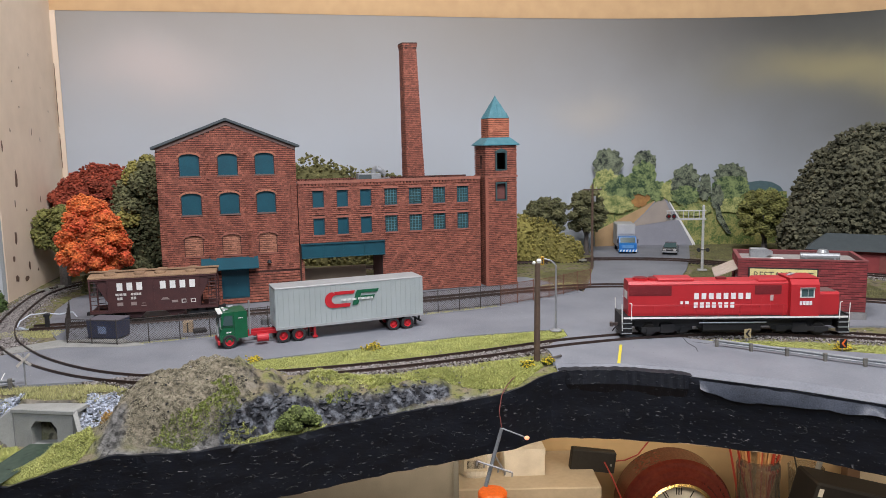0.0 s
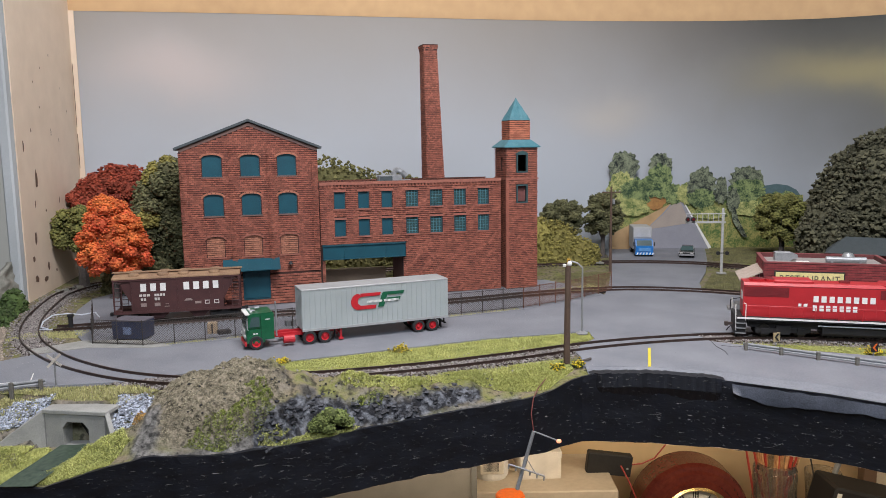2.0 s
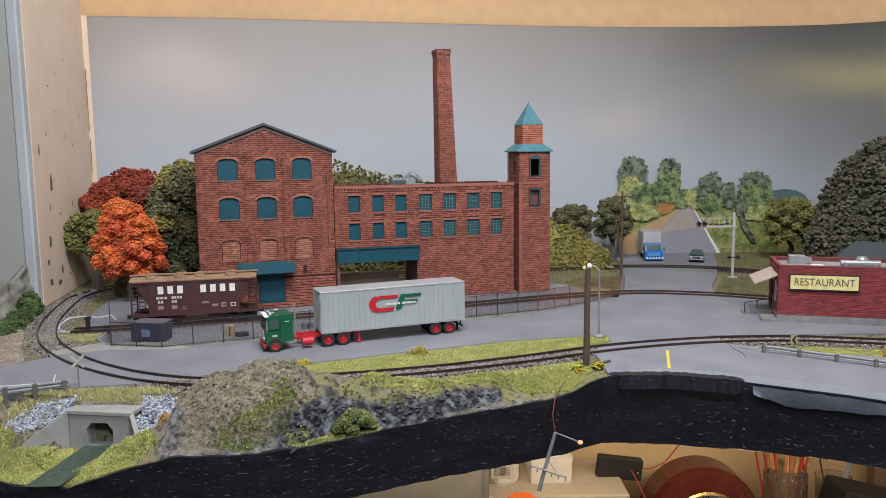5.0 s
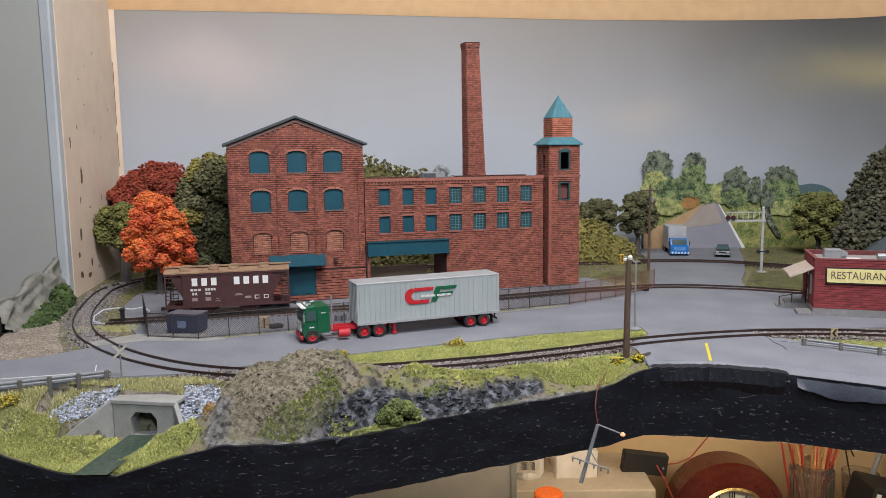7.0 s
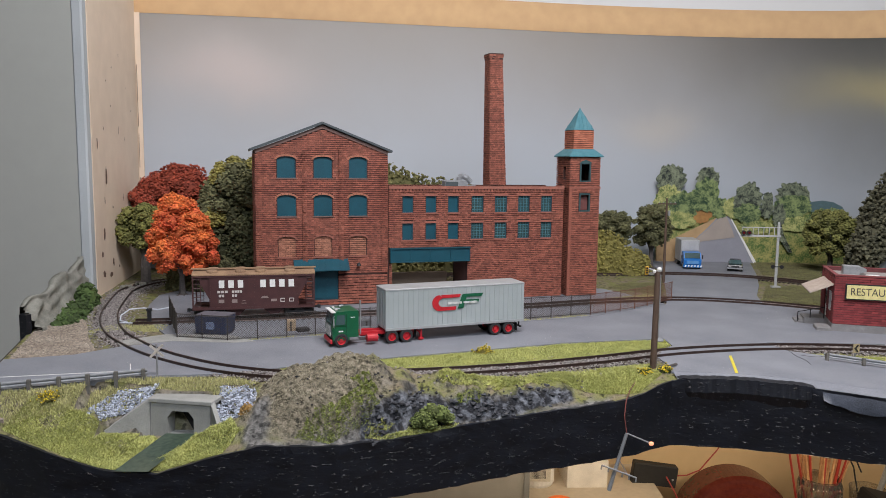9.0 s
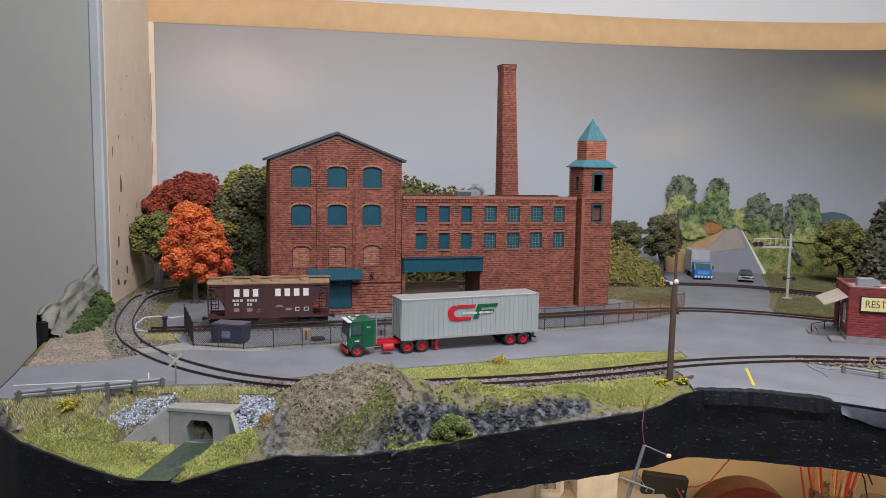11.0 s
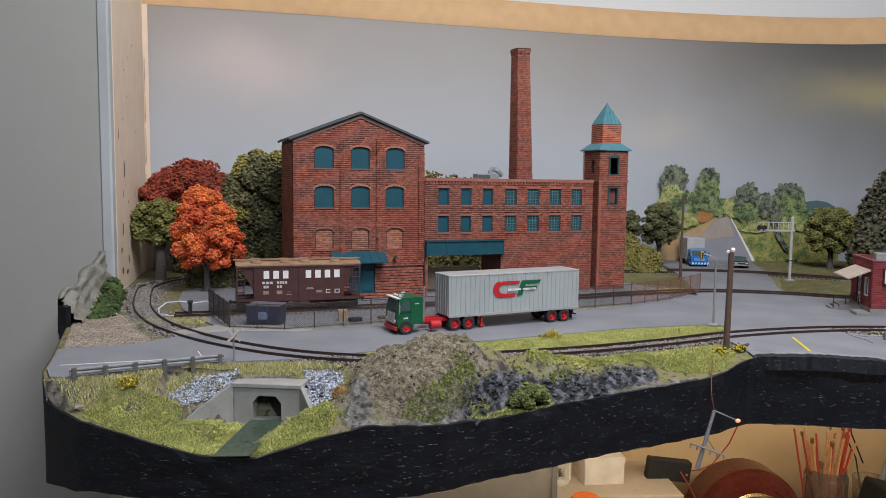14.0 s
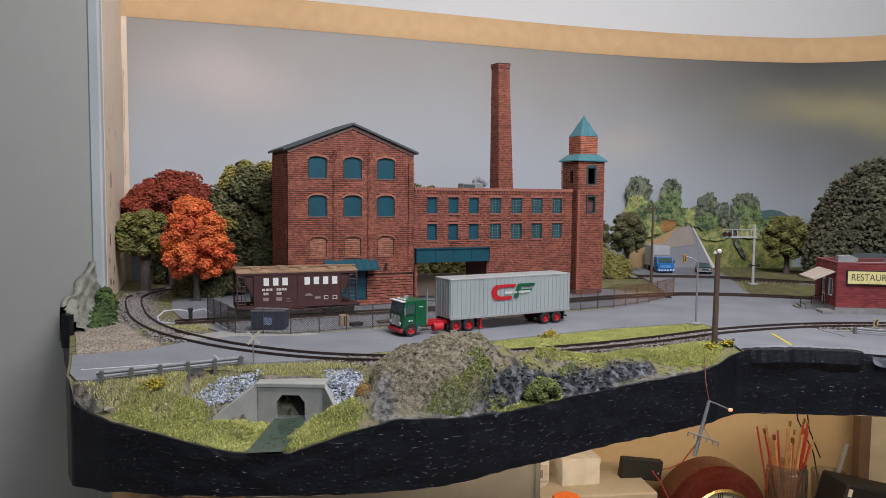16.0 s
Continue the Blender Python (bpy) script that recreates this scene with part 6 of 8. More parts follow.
# ---- culvert and stream ----
def culvert():
    m = pose(-0.287, 0.5195, 1.062, 0, 0, -9)
    c = thing("culvert", m, "grey concrete box culvert with flared wing walls", "culvert")
    ow, oh, top = 0.0102, 0.0175, 0.0255
    body = Shape()
    body.box(-0.0235, -ow, 0, 0.012, -0.004, oh + 0.002).box(ow, 0.0235, 0, 0.012, -0.004, oh + 0.002).box(-0.0235, 0.0235, 0, 0.012, oh + 0.002, top)
    for s in (-1, 1):
        body.prism([(s * ow, oh - 0.003), (s * ow, oh + 0.002), (s * (ow - 0.004), oh + 0.002)], "y", 0, 0.012)
    part("headwall", body, CONCRETE, c)
    part("cap", Shape().box(-0.025, 0.025, -0.001, 0.016, top, top + 0.0028, 0.0005), CONCRETE, c)
    part("floor_slab", Shape().box(-ow - 0.001, ow + 0.001, -0.003, 0.03, -0.003, 0.0016), CONCRETE, c)
    # Near-black plate behind the opening; the tunnel's darkness is in its colour.
    part("shade_plate", Shape().box(-ow - 0.002, ow + 0.002, 0.0122, 0.0137, -0.002, oh + 0.003), mat("tunnel_shade", (0.02, 0.019, 0.018), 0.8), c)
    for s in (-1, 1):
        w, t = Shape(), 0.0022
        p0, p1 = (s * 0.0235, 0.0), (s * (0.0235 + (0.028 if s < 0 else 0.015)), -0.014)
        w.add([(p0[0], p0[1], -0.006), (p1[0], p1[1], -0.006), (p1[0], p1[1], 0.006), (p0[0], p0[1], top + 0.002),
               (p0[0] + s * t, p0[1] + t, -0.006), (p1[0] + s * t, p1[1] + t, -0.006), (p1[0] + s * t, p1[1] + t, 0.006), (p0[0] + s * t, p0[1] + t, top + 0.002)],
              [(0, 1, 2, 3), (7, 6, 5, 4), (0, 4, 5, 1), (1, 5, 6, 2), (2, 6, 7, 3), (3, 7, 4, 0)])
        part("wing_wall", w, CONCRETE, c)
    for s in (-1, 1):
        part("joint", Shape().box(s * 0.0234 - 0.00025, s * 0.0234 + 0.00025, -0.0005, 0.0, -0.002, top), CONCRETE_DARK, c)


culvert()
st = Shape()
for i in range(14):
    y = 0.5195 - 0.0555 * i / 13
    cx = -0.287 - (0.518 - y) * 0.25
    for j in range(7):
        u = (j - 3) / 3
        st.v.append((cx + u * 0.0115, y, 1.0648 - (0.518 - y) * 0.1 + noise.noise(Vector((u * 3, y * 80, 1))) * 0.0003))
for i in range(13):
    for j in range(6):
        k = i * 7 + j
        st.f.append((k, k + 7, k + 8, k + 1))
structure("water", st, WATER, "dark green glossy stream in a narrow channel", "water", True)
rip = Shape()
rng = random.Random(51)
spots = []
for poly in ([(-0.312, 0.5255), (-0.343, 0.516), (-0.355, 0.512), (-0.357, 0.522), (-0.340, 0.536), (-0.309, 0.541)], [(-0.264, 0.541), (-0.262, 0.520), (-0.250, 0.500), (-0.232, 0.500), (-0.230, 0.525), (-0.238, 0.541)]):
    for _ in range(7000):
        x, y = rng.uniform(-0.36, -0.235), rng.uniform(0.50, 0.545)
        if inside(x, y, poly):
            s = (0.540 - y) / 0.036
            spots.append((x, y, max(ground(x, y), 1.0925 - 0.026 * s) + rng.uniform(0.0003, 0.0016)))
rip.clumps(spots, 0.0012, rng)
lone("riprap", rip, RIPRAP, "blue-grey crushed stones beside the culvert", "stones", kind="stuff")
lone("boulder", Shape().clumps([(-0.404, 0.496, ground(-0.404, 0.496) + 0.001)], 0.0075, random.Random(4), 0.4), SAND, "flat tan boulder in the grass", "rock")


# ---- fences and rails ----
def fence(name, pts, h, post_material, label, gate=False):
    f = thing(name, Matrix(), label, "fence")
    for (x0, y0), (x1, y1) in zip(pts, pts[1:]):
        d = Vector((x1 - x0, y1 - y0))
        ln = d.length
        d /= ln
        n = max(1, round(ln / 0.026))
        for k in range(n + 1):
            if k == n and (x1, y1) != pts[-1]:
                continue
            px, py = x0 + d.x * ln * k / n, y0 + d.y * ln * k / n
            part("post", Shape().tube((px, py, G - 0.002), (px, py, G + h + 0.0012), 0.0005, n=6), post_material, f)
        part("top_rail", Shape().tube((x0, y0, G + h), (x1, y1, G + h), 0.00035, n=6), post_material, f)
        part("bottom_rail", Shape().tube((x0, y0, G + 0.0015), (x1, y1, G + 0.0015), 0.00025, n=5), post_material, f)
        s, pitch, w = Shape(), 0.0023, 0.00017
        k = -h
        while k < ln:
            for sg in (1, -1):
                a, b = (k, k + h) if sg > 0 else (k + h, k)
                za, zb = 0.001, h
                ca, cb = a, b
                lo, hi = 0.0, ln
                t0, t1 = 0.0, 1.0
                if cb != ca:
                    ta, tb = (lo - ca) / (cb - ca), (hi - ca) / (cb - ca)
                    t0, t1 = max(0, min(ta, tb)), min(1, max(ta, tb))
                if t1 - t0 > 0.02:
                    q = []
                    for t in (t0, t1):
                        c, z = ca + (cb - ca) * t, za + (zb - za) * t
                        q.append(Vector((x0 + d.x * c, y0 + d.y * c, G + z)))
                    s.tube(q[0], q[1], w, n=3)
            k += pitch
        tagged(part("mesh", s, WIRE if post_material is not RUSTY else RUSTY, f, "woven wire mesh"), kind="stuff")
    return f


DARK_STEEL = mat("dark_steel", (0.075, 0.065, 0.06), 0.6, metal=0.4)
fence("chain_link_fence", [(-0.385, 0.765), (-0.346, 0.6785), (-0.296, 0.6685), (-0.12, 0.737), (0.062, 0.811)], 0.0225, DARK_STEEL, "dark chain-link fence along the mill yard")
fence("rusty_fence", [(0.062, 0.811), (0.120, 0.850), (0.178, 0.905)], 0.0225, RUSTY, "rusty brown fence panels by the crossing")


def guardrail(pts, z, h, label, posts):
    g = thing("guardrail", Matrix(), label, "guardrail", "guardrails")
    (x0, y0), (x1, y1) = pts
    d = Vector((x1 - x0, y1 - y0)).normalized()
    n = (d.y, -d.x)
    prof = [(0.0000, h * 0.45), (0.0012, h * 0.52), (0.0012, h * 0.62), (0.0004, h * 0.72), (0.0012, h * 0.82), (0.0012, h * 0.92), (0.0, h), (-0.0004, h), (-0.0004, h * 0.45)]
    s = Shape()
    for x, y in ((x0 - d.x * 0.003, y0 - d.y * 0.003), (x1 + d.x * 0.003, y1 + d.y * 0.003)):
        s.v += [(x + n[0] * o, y + n[1] * o, z + q) for o, q in prof]
    k = len(prof)
    s.f = [(i, (i + 1) % k, k + (i + 1) % k, k + i) for i in range(k)] + [tuple(range(k)), tuple(range(2 * k - 1, k - 1, -1))]
    part("rail", s, mat("dull_steel", (0.30, 0.31, 0.32), 0.65, metal=0.2, scale=150), g)
    for i in range(posts):
        t = i / (posts - 1)
        x, y = x0 + (x1 - x0) * t + n[0] * 0.0022, y0 + (y1 - y0) * t + n[1] * 0.0022
        part("post", Shape().box(x - 0.0013, x + 0.0013, y - 0.0012, y + 0.0012, z - 0.006, z + h * 1.08, 0.0002), mat("weathered_post", (0.16, 0.15, 0.13), 0.85), g)


guardrail([(-0.413, 0.5105), (-0.326, 0.5505)], 1.0955, 0.0085, "weathered grey guardrail beside the culvert road", 6)
guardrail([(0.232, 0.628), (0.39, 0.515)], 1.0965, 0.0075, "grey steel guardrail beside the front road", 8)
for x, y, m, lab in [(0.262, 0.640, mat("pale_sign", (0.45, 0.36, 0.20), 0.7), "faded tan"), (0.325, 0.602, ORANGE, "orange")]:
    g = thing("chevron_sign", pose(x, y, G, 0, 0, 15), "small %s curve chevron sign on a post" % lab, "road sign", "chevron signs")
    part("post", Shape().box(-0.0004, 0.0004, 0, 0.0008, -0.002, 0.010), GREY_METAL, g)
    part("panel", Shape().box(-0.0032, 0.0032, -0.0008, 0.0, 0.0038, 0.0115), BLACKISH if lab == "orange" else m, g)
    part("arrow", Shape().prism([(0.0022, 0.0108), (0.0006, 0.0108), (-0.0024, 0.0076), (0.0006, 0.0045), (0.0022, 0.0045), (-0.0004, 0.0076)], "y", -0.0012, -0.0008), m if lab == "orange" else BLACKISH, g)
xb = thing("crossbuck", pose(-0.3165, 0.5540, G, 0, 0, 20), "small pale railway crossbuck sign", "road sign")
part("post", Shape().tube((0, 0, -0.003), (0, 0, 0.0245), 0.0006), GREY_METAL, xb)
for a in (45, -45):
    s = Shape().box(-0.0066, 0.0066, -0.0012, -0.0006, -0.0009, 0.0009)
    mm = pose(0, 0, 0.0195, 0, a, 0)
    s.v = [tuple(mm @ Vector(p)) for p in s.v]
    if a < 0:
        s.v = [(p[0], p[1] - 0.0006, p[2]) for p in s.v]
    part("arm", s, mat("weathered_white", (0.50, 0.46, 0.40), 0.8), xb)


# ---- poles and signals ----
p = thing("utility_pole", pose(0.0745, 0.597, 1.0905, 0, 0.4, 0), "brown wooden pole with white insulators on top", "pole", "poles")
part("shaft", Shape().tube((0, 0, -0.004), (0, 0, 0.0865), 0.0027, 0.0022, 12), POLE_WOOD, p)
part("insulator", Shape().lathe([(0, 0.0865), (0.0017, 0.0868), (0.0020, 0.0885), (0.0012, 0.0900), (0, 0.0902)], 10, "z", (0.0012, 0, 0)), WHITE, p)
part("insulator", Shape().lathe([(0, 0.0855), (0.0013, 0.0858), (0.0014, 0.0875), (0, 0.0882)], 10, "z", (-0.0028, 0, 0)), WHITE, p)
part("footing", Shape().clumps([(0.002, -0.004, 0.001), (-0.004, -0.003, 0.001), (0.005, -0.002, 0.0015)], 0.0026, random.Random(2), 0.6), CONCRETE, p)
p = thing("utility_pole", pose(0.208, 1.048, G), "tall brown utility pole with a crossarm", "pole", "poles")
part("shaft", Shape().tube((0, 0, -0.002), (0, 0, 0.118), 0.0021, 0.0014, 10), POLE_WOOD, p)
part("crossarm", Shape().box(-0.013, 0.013, -0.0024, -0.0014, 0.1095, 0.1112), POLE_WOOD, p)
for k in (-0.011, -0.005, 0.005, 0.011):
    part("insulator", Shape().tube((k, -0.0019, 0.111), (k, -0.0019, 0.1132), 0.0006), GREY_METAL, p)
part("transformer", Shape().tube((0.003, -0.002, 0.094), (0.003, -0.002, 0.101), 0.0018, n=10), GREY_METAL, p)
lp = thing("street_lamp", pose(0.1040, 0.692, G), "thin grey pole with an arm and an amber signal", "signal pole")
part("shaft", Shape().tube((0, 0, 0), (0, 0, 0.062), 0.0011, 0.0008, 10), GREY_METAL, lp)
part("arm", Shape().path([(0, 0, 0.062), (-0.004, 0.002, 0.066), (-0.011, 0.005, 0.068)], 0.0007), GREY_METAL, lp)
part("base", Shape().lathe([(0, 0.0025), (0.003, 0.0024), (0.0055, 0.0008), (0.0055, 0), (0, 0)], 14), GREY_METAL, lp)
sg = part("signal_head", Shape().box(-0.0135, -0.0105, 0.003, 0.0055, 0.0620, 0.0700, 0.0003), mat("amber_housing", (0.60, 0.34, 0.03), 0.5), lp, "amber traffic signal head")
for k in range(3):
    part("lens", Shape().tube((-0.012, 0.003, 0.0640 + k * 0.0022), (-0.012, 0.0024, 0.0640 + k * 0.0022), 0.0008, n=8), BLACKISH, sg)


def gantry():
    g = thing("crossing_signal", pose(0.3505, 1.014, G, 0, 0, -4), "silver cantilever crossing signal over the road", "crossing signal")
    part("base", Shape().box(-0.006, 0.006, -0.004, 0.004, 0, 0.002, 0.0004), CONCRETE, g)
    part("mast", Shape().tube((0, 0, 0.001), (0, 0, 0.087), 0.0019, 0.0017, 10), mat("silver_paint", (0.55, 0.55, 0.54), 0.45, metal=0.2), g)
    S = MATS["silver_paint"]
    arm = part("cantilever", Shape().box(-0.049, 0.003, -0.0024, -0.0014, 0.0690, 0.0712).box(-0.049, 0.003, 0.0014, 0.0024, 0.0690, 0.0712), S, g)
    part("handrail", Shape().tube((-0.049, -0.0018, 0.0815), (0.003, -0.0018, 0.0815), 0.0006), S, arm)
    for k in range(8):
        x = -0.048 + k * 0.0070
        part("baluster", Shape().tube((x, -0.0018, 0.0708), (x, -0.0018, 0.0815), 0.0005), S, arm)
    for x, z in ((-0.047, 0.0745), (-0.040, 0.0745)):
        h = part("warning_light", Shape().tube((x, -0.003, z), (x, -0.0055, z), 0.0031, n=14), BLACKISH, g, "round black crossing light")
        part("lens", Shape().tube((x, -0.0055, z), (x, -0.0060, z), 0.0016, n=10), mat("dark_red_lens", (0.12, 0.01, 0.012), 0.2), h)
    for x in (-0.0058, 0.0058):
        part("warning_light", Shape().tube((x, -0.002, 0.0285), (x, -0.004, 0.0285), 0.0026, n=12), BLACKISH, g)
    part("light_bar", Shape().tube((-0.0058, -0.0015, 0.0285), (0.0058, -0.0015, 0.0285), 0.0007), BLACKISH, g)
    part("bell", Shape().lathe([(0, 0.0895), (0.0012, 0.0885), (0.0018, 0.087), (0, 0.087)], 10), S, g)


gantry()


# ---- rolling stock and vehicles ----
def letter_bars(words, z0, z1, y, gap=0.22):
    """Plain blocks in the place of lettering: one block a letter. words: (start, end, letters)."""
    s = Shape()
    for a, b, n in words:
        w = (b - a) / n
        for k in range(n):
            s.box(a + k * w + w * gap / 2, a + (k + 1) * w - w * gap / 2, y - 0.00015, y, z0, z1)
    return s


def wheel(name, parent, x, y, r, width, rim_material, label=""):
    t = part(name, Shape().lathe([(r * 0.62, -width / 2), (r * 0.93, -width / 2), (r, -width / 2 + r * 0.08), (r, width / 2 - r * 0.08), (r * 0.93, width / 2), (r * 0.62, width / 2), (r * 0.62, -width / 2)], 20, "y", (x, y, r)), TYRE, parent, label)
    part("rim", Shape().lathe([(0, -width * 0.35), (r * 0.22, -width * 0.36), (r * 0.26, -width * 0.12), (r * 0.50, -width * 0.10), (r * 0.60, -width * 0.42), (r * 0.64, -width * 0.44), (r * 0.64, width * 0.4), (0, width * 0.4)], 16, "y", (x, y, r)), rim_material, t)
    return t


def locomotive():
    L = thing("diesel_locomotive", pose(0.26, 0.67, G + 0.0021), "red diesel road-switcher locomotive with white stripe", "locomotive")
    deck = 0.0185
    fr = part("frame", Shape().box(-0.097, 0.097, -0.0165, 0.0165, deck - 0.0030, deck).box(-0.086, 0.086, -0.010, 0.010, 0.0085, deck - 0.003), BLACKISH, L, "black underframe")
    for s in (-1, 1):
        part("side_stripe", Shape().box(-0.0965, 0.0965, s * 0.0168 - 0.0003, s * 0.0168 + 0.0003, deck - 0.0016, deck - 0.0001), WHITE, fr)
        for sx in (-1, 1):
            part("step_well", Shape().box(sx * 0.0935 - 0.0045, sx * 0.0935 + 0.0045, s * 0.0135 - 0.0025, s * 0.0135 + 0.0025, 0.0040, deck - 0.003), BLACKISH, fr)
            for k in range(3):
                part("step", Shape().box(sx * 0.0935 - 0.0045, sx * 0.0935 + 0.0045, s * 0.0155 - 0.0022, s * 0.0155 + 0.0022, 0.0036 + k * 0.0045, 0.0042 + k * 0.0045), GREY_METAL, fr)
    for sx in (-1, 1):
        part("pilot", Shape().box(sx * 0.0975 - 0.001, sx * 0.0975 + 0.001, -0.0160, 0.0160, 0.0025, deck + 0.001), BLACKISH, L)
        cp = part("coupler", Shape().box(min(sx * 0.098, sx * 0.1035), max(sx * 0.098, sx * 0.1035), -0.0012, 0.0012, 0.0075, 0.0098).box(min(sx * 0.1025, sx * 0.1055), max(sx * 0.1025, sx * 0.1055), -0.0024, 0.0024, 0.0068, 0.0105, 0.0005), mat("coupler_rust", (0.07, 0.05, 0.045), 0.6), L)
        part("air_hose", Shape().path([(sx * 0.099, -0.005, 0.009), (sx * 0.1025, -0.005, 0.006), (sx * 0.104, -0.004, 0.003)], 0.0005), BLACKISH, cp)
    hood = part("hood", Shape().prism([(-0.0115, deck), (0.0115, deck), (0.0115, 0.0465), (0.0095, 0.0490), (-0.0095, 0.0490), (-0.0115, 0.0465)], "x", -0.0915, 0.0470), CAR_RED, L, "long red engine hood")
    rd = Shape()
    for k in range(8):
        rd.box(-0.0905, -0.0545, -0.01185, -0.0114, 0.0370 + k * 0.0010, 0.0376 + k * 0.0010)
    g1 = part("radiator_grille", rd, RED_SHADE, hood)
    part("grille_backing", Shape().box(-0.0910, -0.0540, -0.0117, -0.0113, 0.0364, 0.0452), RED_SHADE, hood)
    rd = Shape()
    for k in range(8):
        rd.box(0.0185, 0.0405, -0.01185, -0.0114, 0.0375 + k * 0.0009, 0.0380 + k * 0.0009)
    part("grille_backing", Shape().box(0.0180, 0.0410, -0.0117, -0.0113, 0.0370, 0.0450), RED_SHADE, hood)
    part("intake_grille", rd, RED_SHADE, hood)
    for k in range(11):
        x = -0.050 + k * 0.0082
        part("hood_door", Shape().box(x, x + 0.0076, -0.01175, -0.0114, deck + 0.001, 0.0345), CAR_RED, hood)
        part("door_latch", Shape().box(x + 0.0066, x + 0.0071, -0.0121, -0.0117, 0.0260, 0.0268), RED_SHADE, hood)
    part("roof_seam", Shape().box(-0.0915, 0.0470, -0.01165, -0.0114, 0.0460, 0.0464), RED_SHADE, hood)
    for x in (-0.079, -0.066):
        f = part("radiator_fan", Shape().tube((x, 0, 0.0488), (x, 0, 0.0510), 0.0068, n=18), CAR_RED, hood)
        part("fan_grille", Shape().tube((x, 0, 0.0509), (x, 0, 0.0513), 0.0060, n=18), RED_SHADE, f)
    part("dynamic_brake_housing", Shape().box(-0.0665, -0.034, -0.0098, 0.0098, 0.0488, 0.0516, 0.0012), CAR_RED, hood)
    part("exhaust_stack", Shape().box(-0.012, -0.004, -0.003, 0.003, 0.0488, 0.0508), RED_SHADE, hood)
    part("filter_housing", Shape().box(0.020, 0.0465, -0.0105, 0.0105, 0.0478, 0.0505, 0.0014), CAR_RED, hood)
    cab = part("cab", Shape().prism([(-0.0168, deck), (0.0168, deck), (0.0168, 0.0462), (0.0125, 0.0512), (-0.0125, 0.0512), (-0.0168, 0.0462)], "x", 0.0472, 0.0715), CAR_RED, L, "red cab with square side window")
    wn = part("side_window", Shape().box(0.0548, 0.0672, -0.01725, -0.0167, 0.0348, 0.0432), WHITE, cab, "pale framed cab window")
    part("pane", Shape().box(0.0560, 0.0612, -0.0175, -0.0172, 0.0358, 0.0420).box(0.0617, 0.0660, -0.0175, -0.0172, 0.0358, 0.0420), GLASS, wn)
    part("sunshade", Shape().box(0.0545, 0.0676, -0.0190, -0.0167, 0.0432, 0.0437), GREY_METAL, cab)
    part("windscreen", Shape().box(0.0714, 0.0718, -0.0130, -0.0040, 0.0400, 0.0465).box(0.0714, 0.0718, 0.0040, 0.0130, 0.0400, 0.0465), GLASS, cab)
    part("cab_roof_edge", Shape().box(0.0466, 0.0722, -0.0135, 0.0135, 0.0511, 0.0516), CAR_RED, cab)
    part("horn", Shape().tube((0.050, 0, 0.0516), (0.056, 0, 0.0535), 0.0007).tube((0.050, 0.002, 0.0516), (0.055, 0.002, 0.0532), 0.0007), GREY_METAL, cab)
    nose = part("nose", Shape().prism([(-0.0118, deck), (0.0118, deck), (0.0118, 0.0365), (0.0100, 0.0385), (-0.0100, 0.0385), (-0.0118, 0.0365)], "x", 0.0717, 0.0905), CAR_RED, L, "short red nose")
    part("nose_top", Shape().box(0.0725, 0.0890, -0.0085, 0.0085, 0.0385, 0.0391), mat("dusty_top", (0.16, 0.09, 0.08), 0.8), nose)
    part("headlight", Shape().box(0.0904, 0.0912, -0.0025, 0.0025, 0.0310, 0.0335), GREY_METAL, nose)
    # lettering stands as plain blocks
    part("lettering", letter_bars([(-0.0355, 0.0155, 8)], 0.0332, 0.0386, -0.0120, 0.36), WHITE, hood, "white lettering blocks")
    part("lettering", letter_bars([(-0.0355, 0.0015, 7)], 0.0254, 0.0304, -0.0120, 0.36), WHITE, hood, "white lettering blocks")
    part("lettering", letter_bars([(-0.0425, -0.0385, 1), (-0.0465, -0.0435, 1)], 0.0290, 0.0315, -0.0120), WHITE, hood)
    part("lettering", letter_bars([(0.0310, 0.0345, 1)], 0.0315, 0.0365, -0.0120), mat("pale_mark", (0.55, 0.42, 0.40), 0.6), hood)
    part("lettering", letter_bars([(0.0545, 0.0655, 4)], 0.0282, 0.0318, -0.0170), WHITE, cab, "white number blocks")
    part("lettering", Shape().box(-0.0918, -0.0915, -0.006, 0.006, 0.0325, 0.0395), WHITE, hood)
    part("fuel_tank", Shape().prism([(-0.0125, 0.0055), (-0.0100, 0.0030), (0.0100, 0.0030), (0.0125, 0.0055), (0.0125, 0.0140), (-0.0125, 0.0140)], "x", -0.026, 0.024), BLACKISH, L, "black fuel tank")
    part("tank_pipe", Shape().tube((-0.030, -0.0140, 0.0125), (0.028, -0.0140, 0.0125), 0.0007), GREY_METAL, L)
    for s in (-1, 1):
        y = s * 0.0164
        rail = part("handrail", Shape().path([(-0.089, y, deck), (-0.089, y, 0.0290), (0.043, y, 0.0290), (0.045, y, deck)], 0.0003, 5), CAR_RED, L)
        for k in range(7):
            part("stanchion", Shape().tube((-0.070 + k * 0.0185, y, deck), (-0.070 + k * 0.0185, y, 0.0290), 0.0003, n=5), CAR_RED, rail)
        for sx in (-1, 1):
            part("grab_rail", Shape().path([(sx * 0.0895, y, deck - 0.003), (sx * 0.0895, y, 0.0305), (sx * 0.0915, y, 0.0310)], 0.0004, 5).path([(sx * 0.0975, y, 0.006), (sx * 0.0980, y, 0.0300)], 0.0004, 5), WHITE, L)
    trucks = []
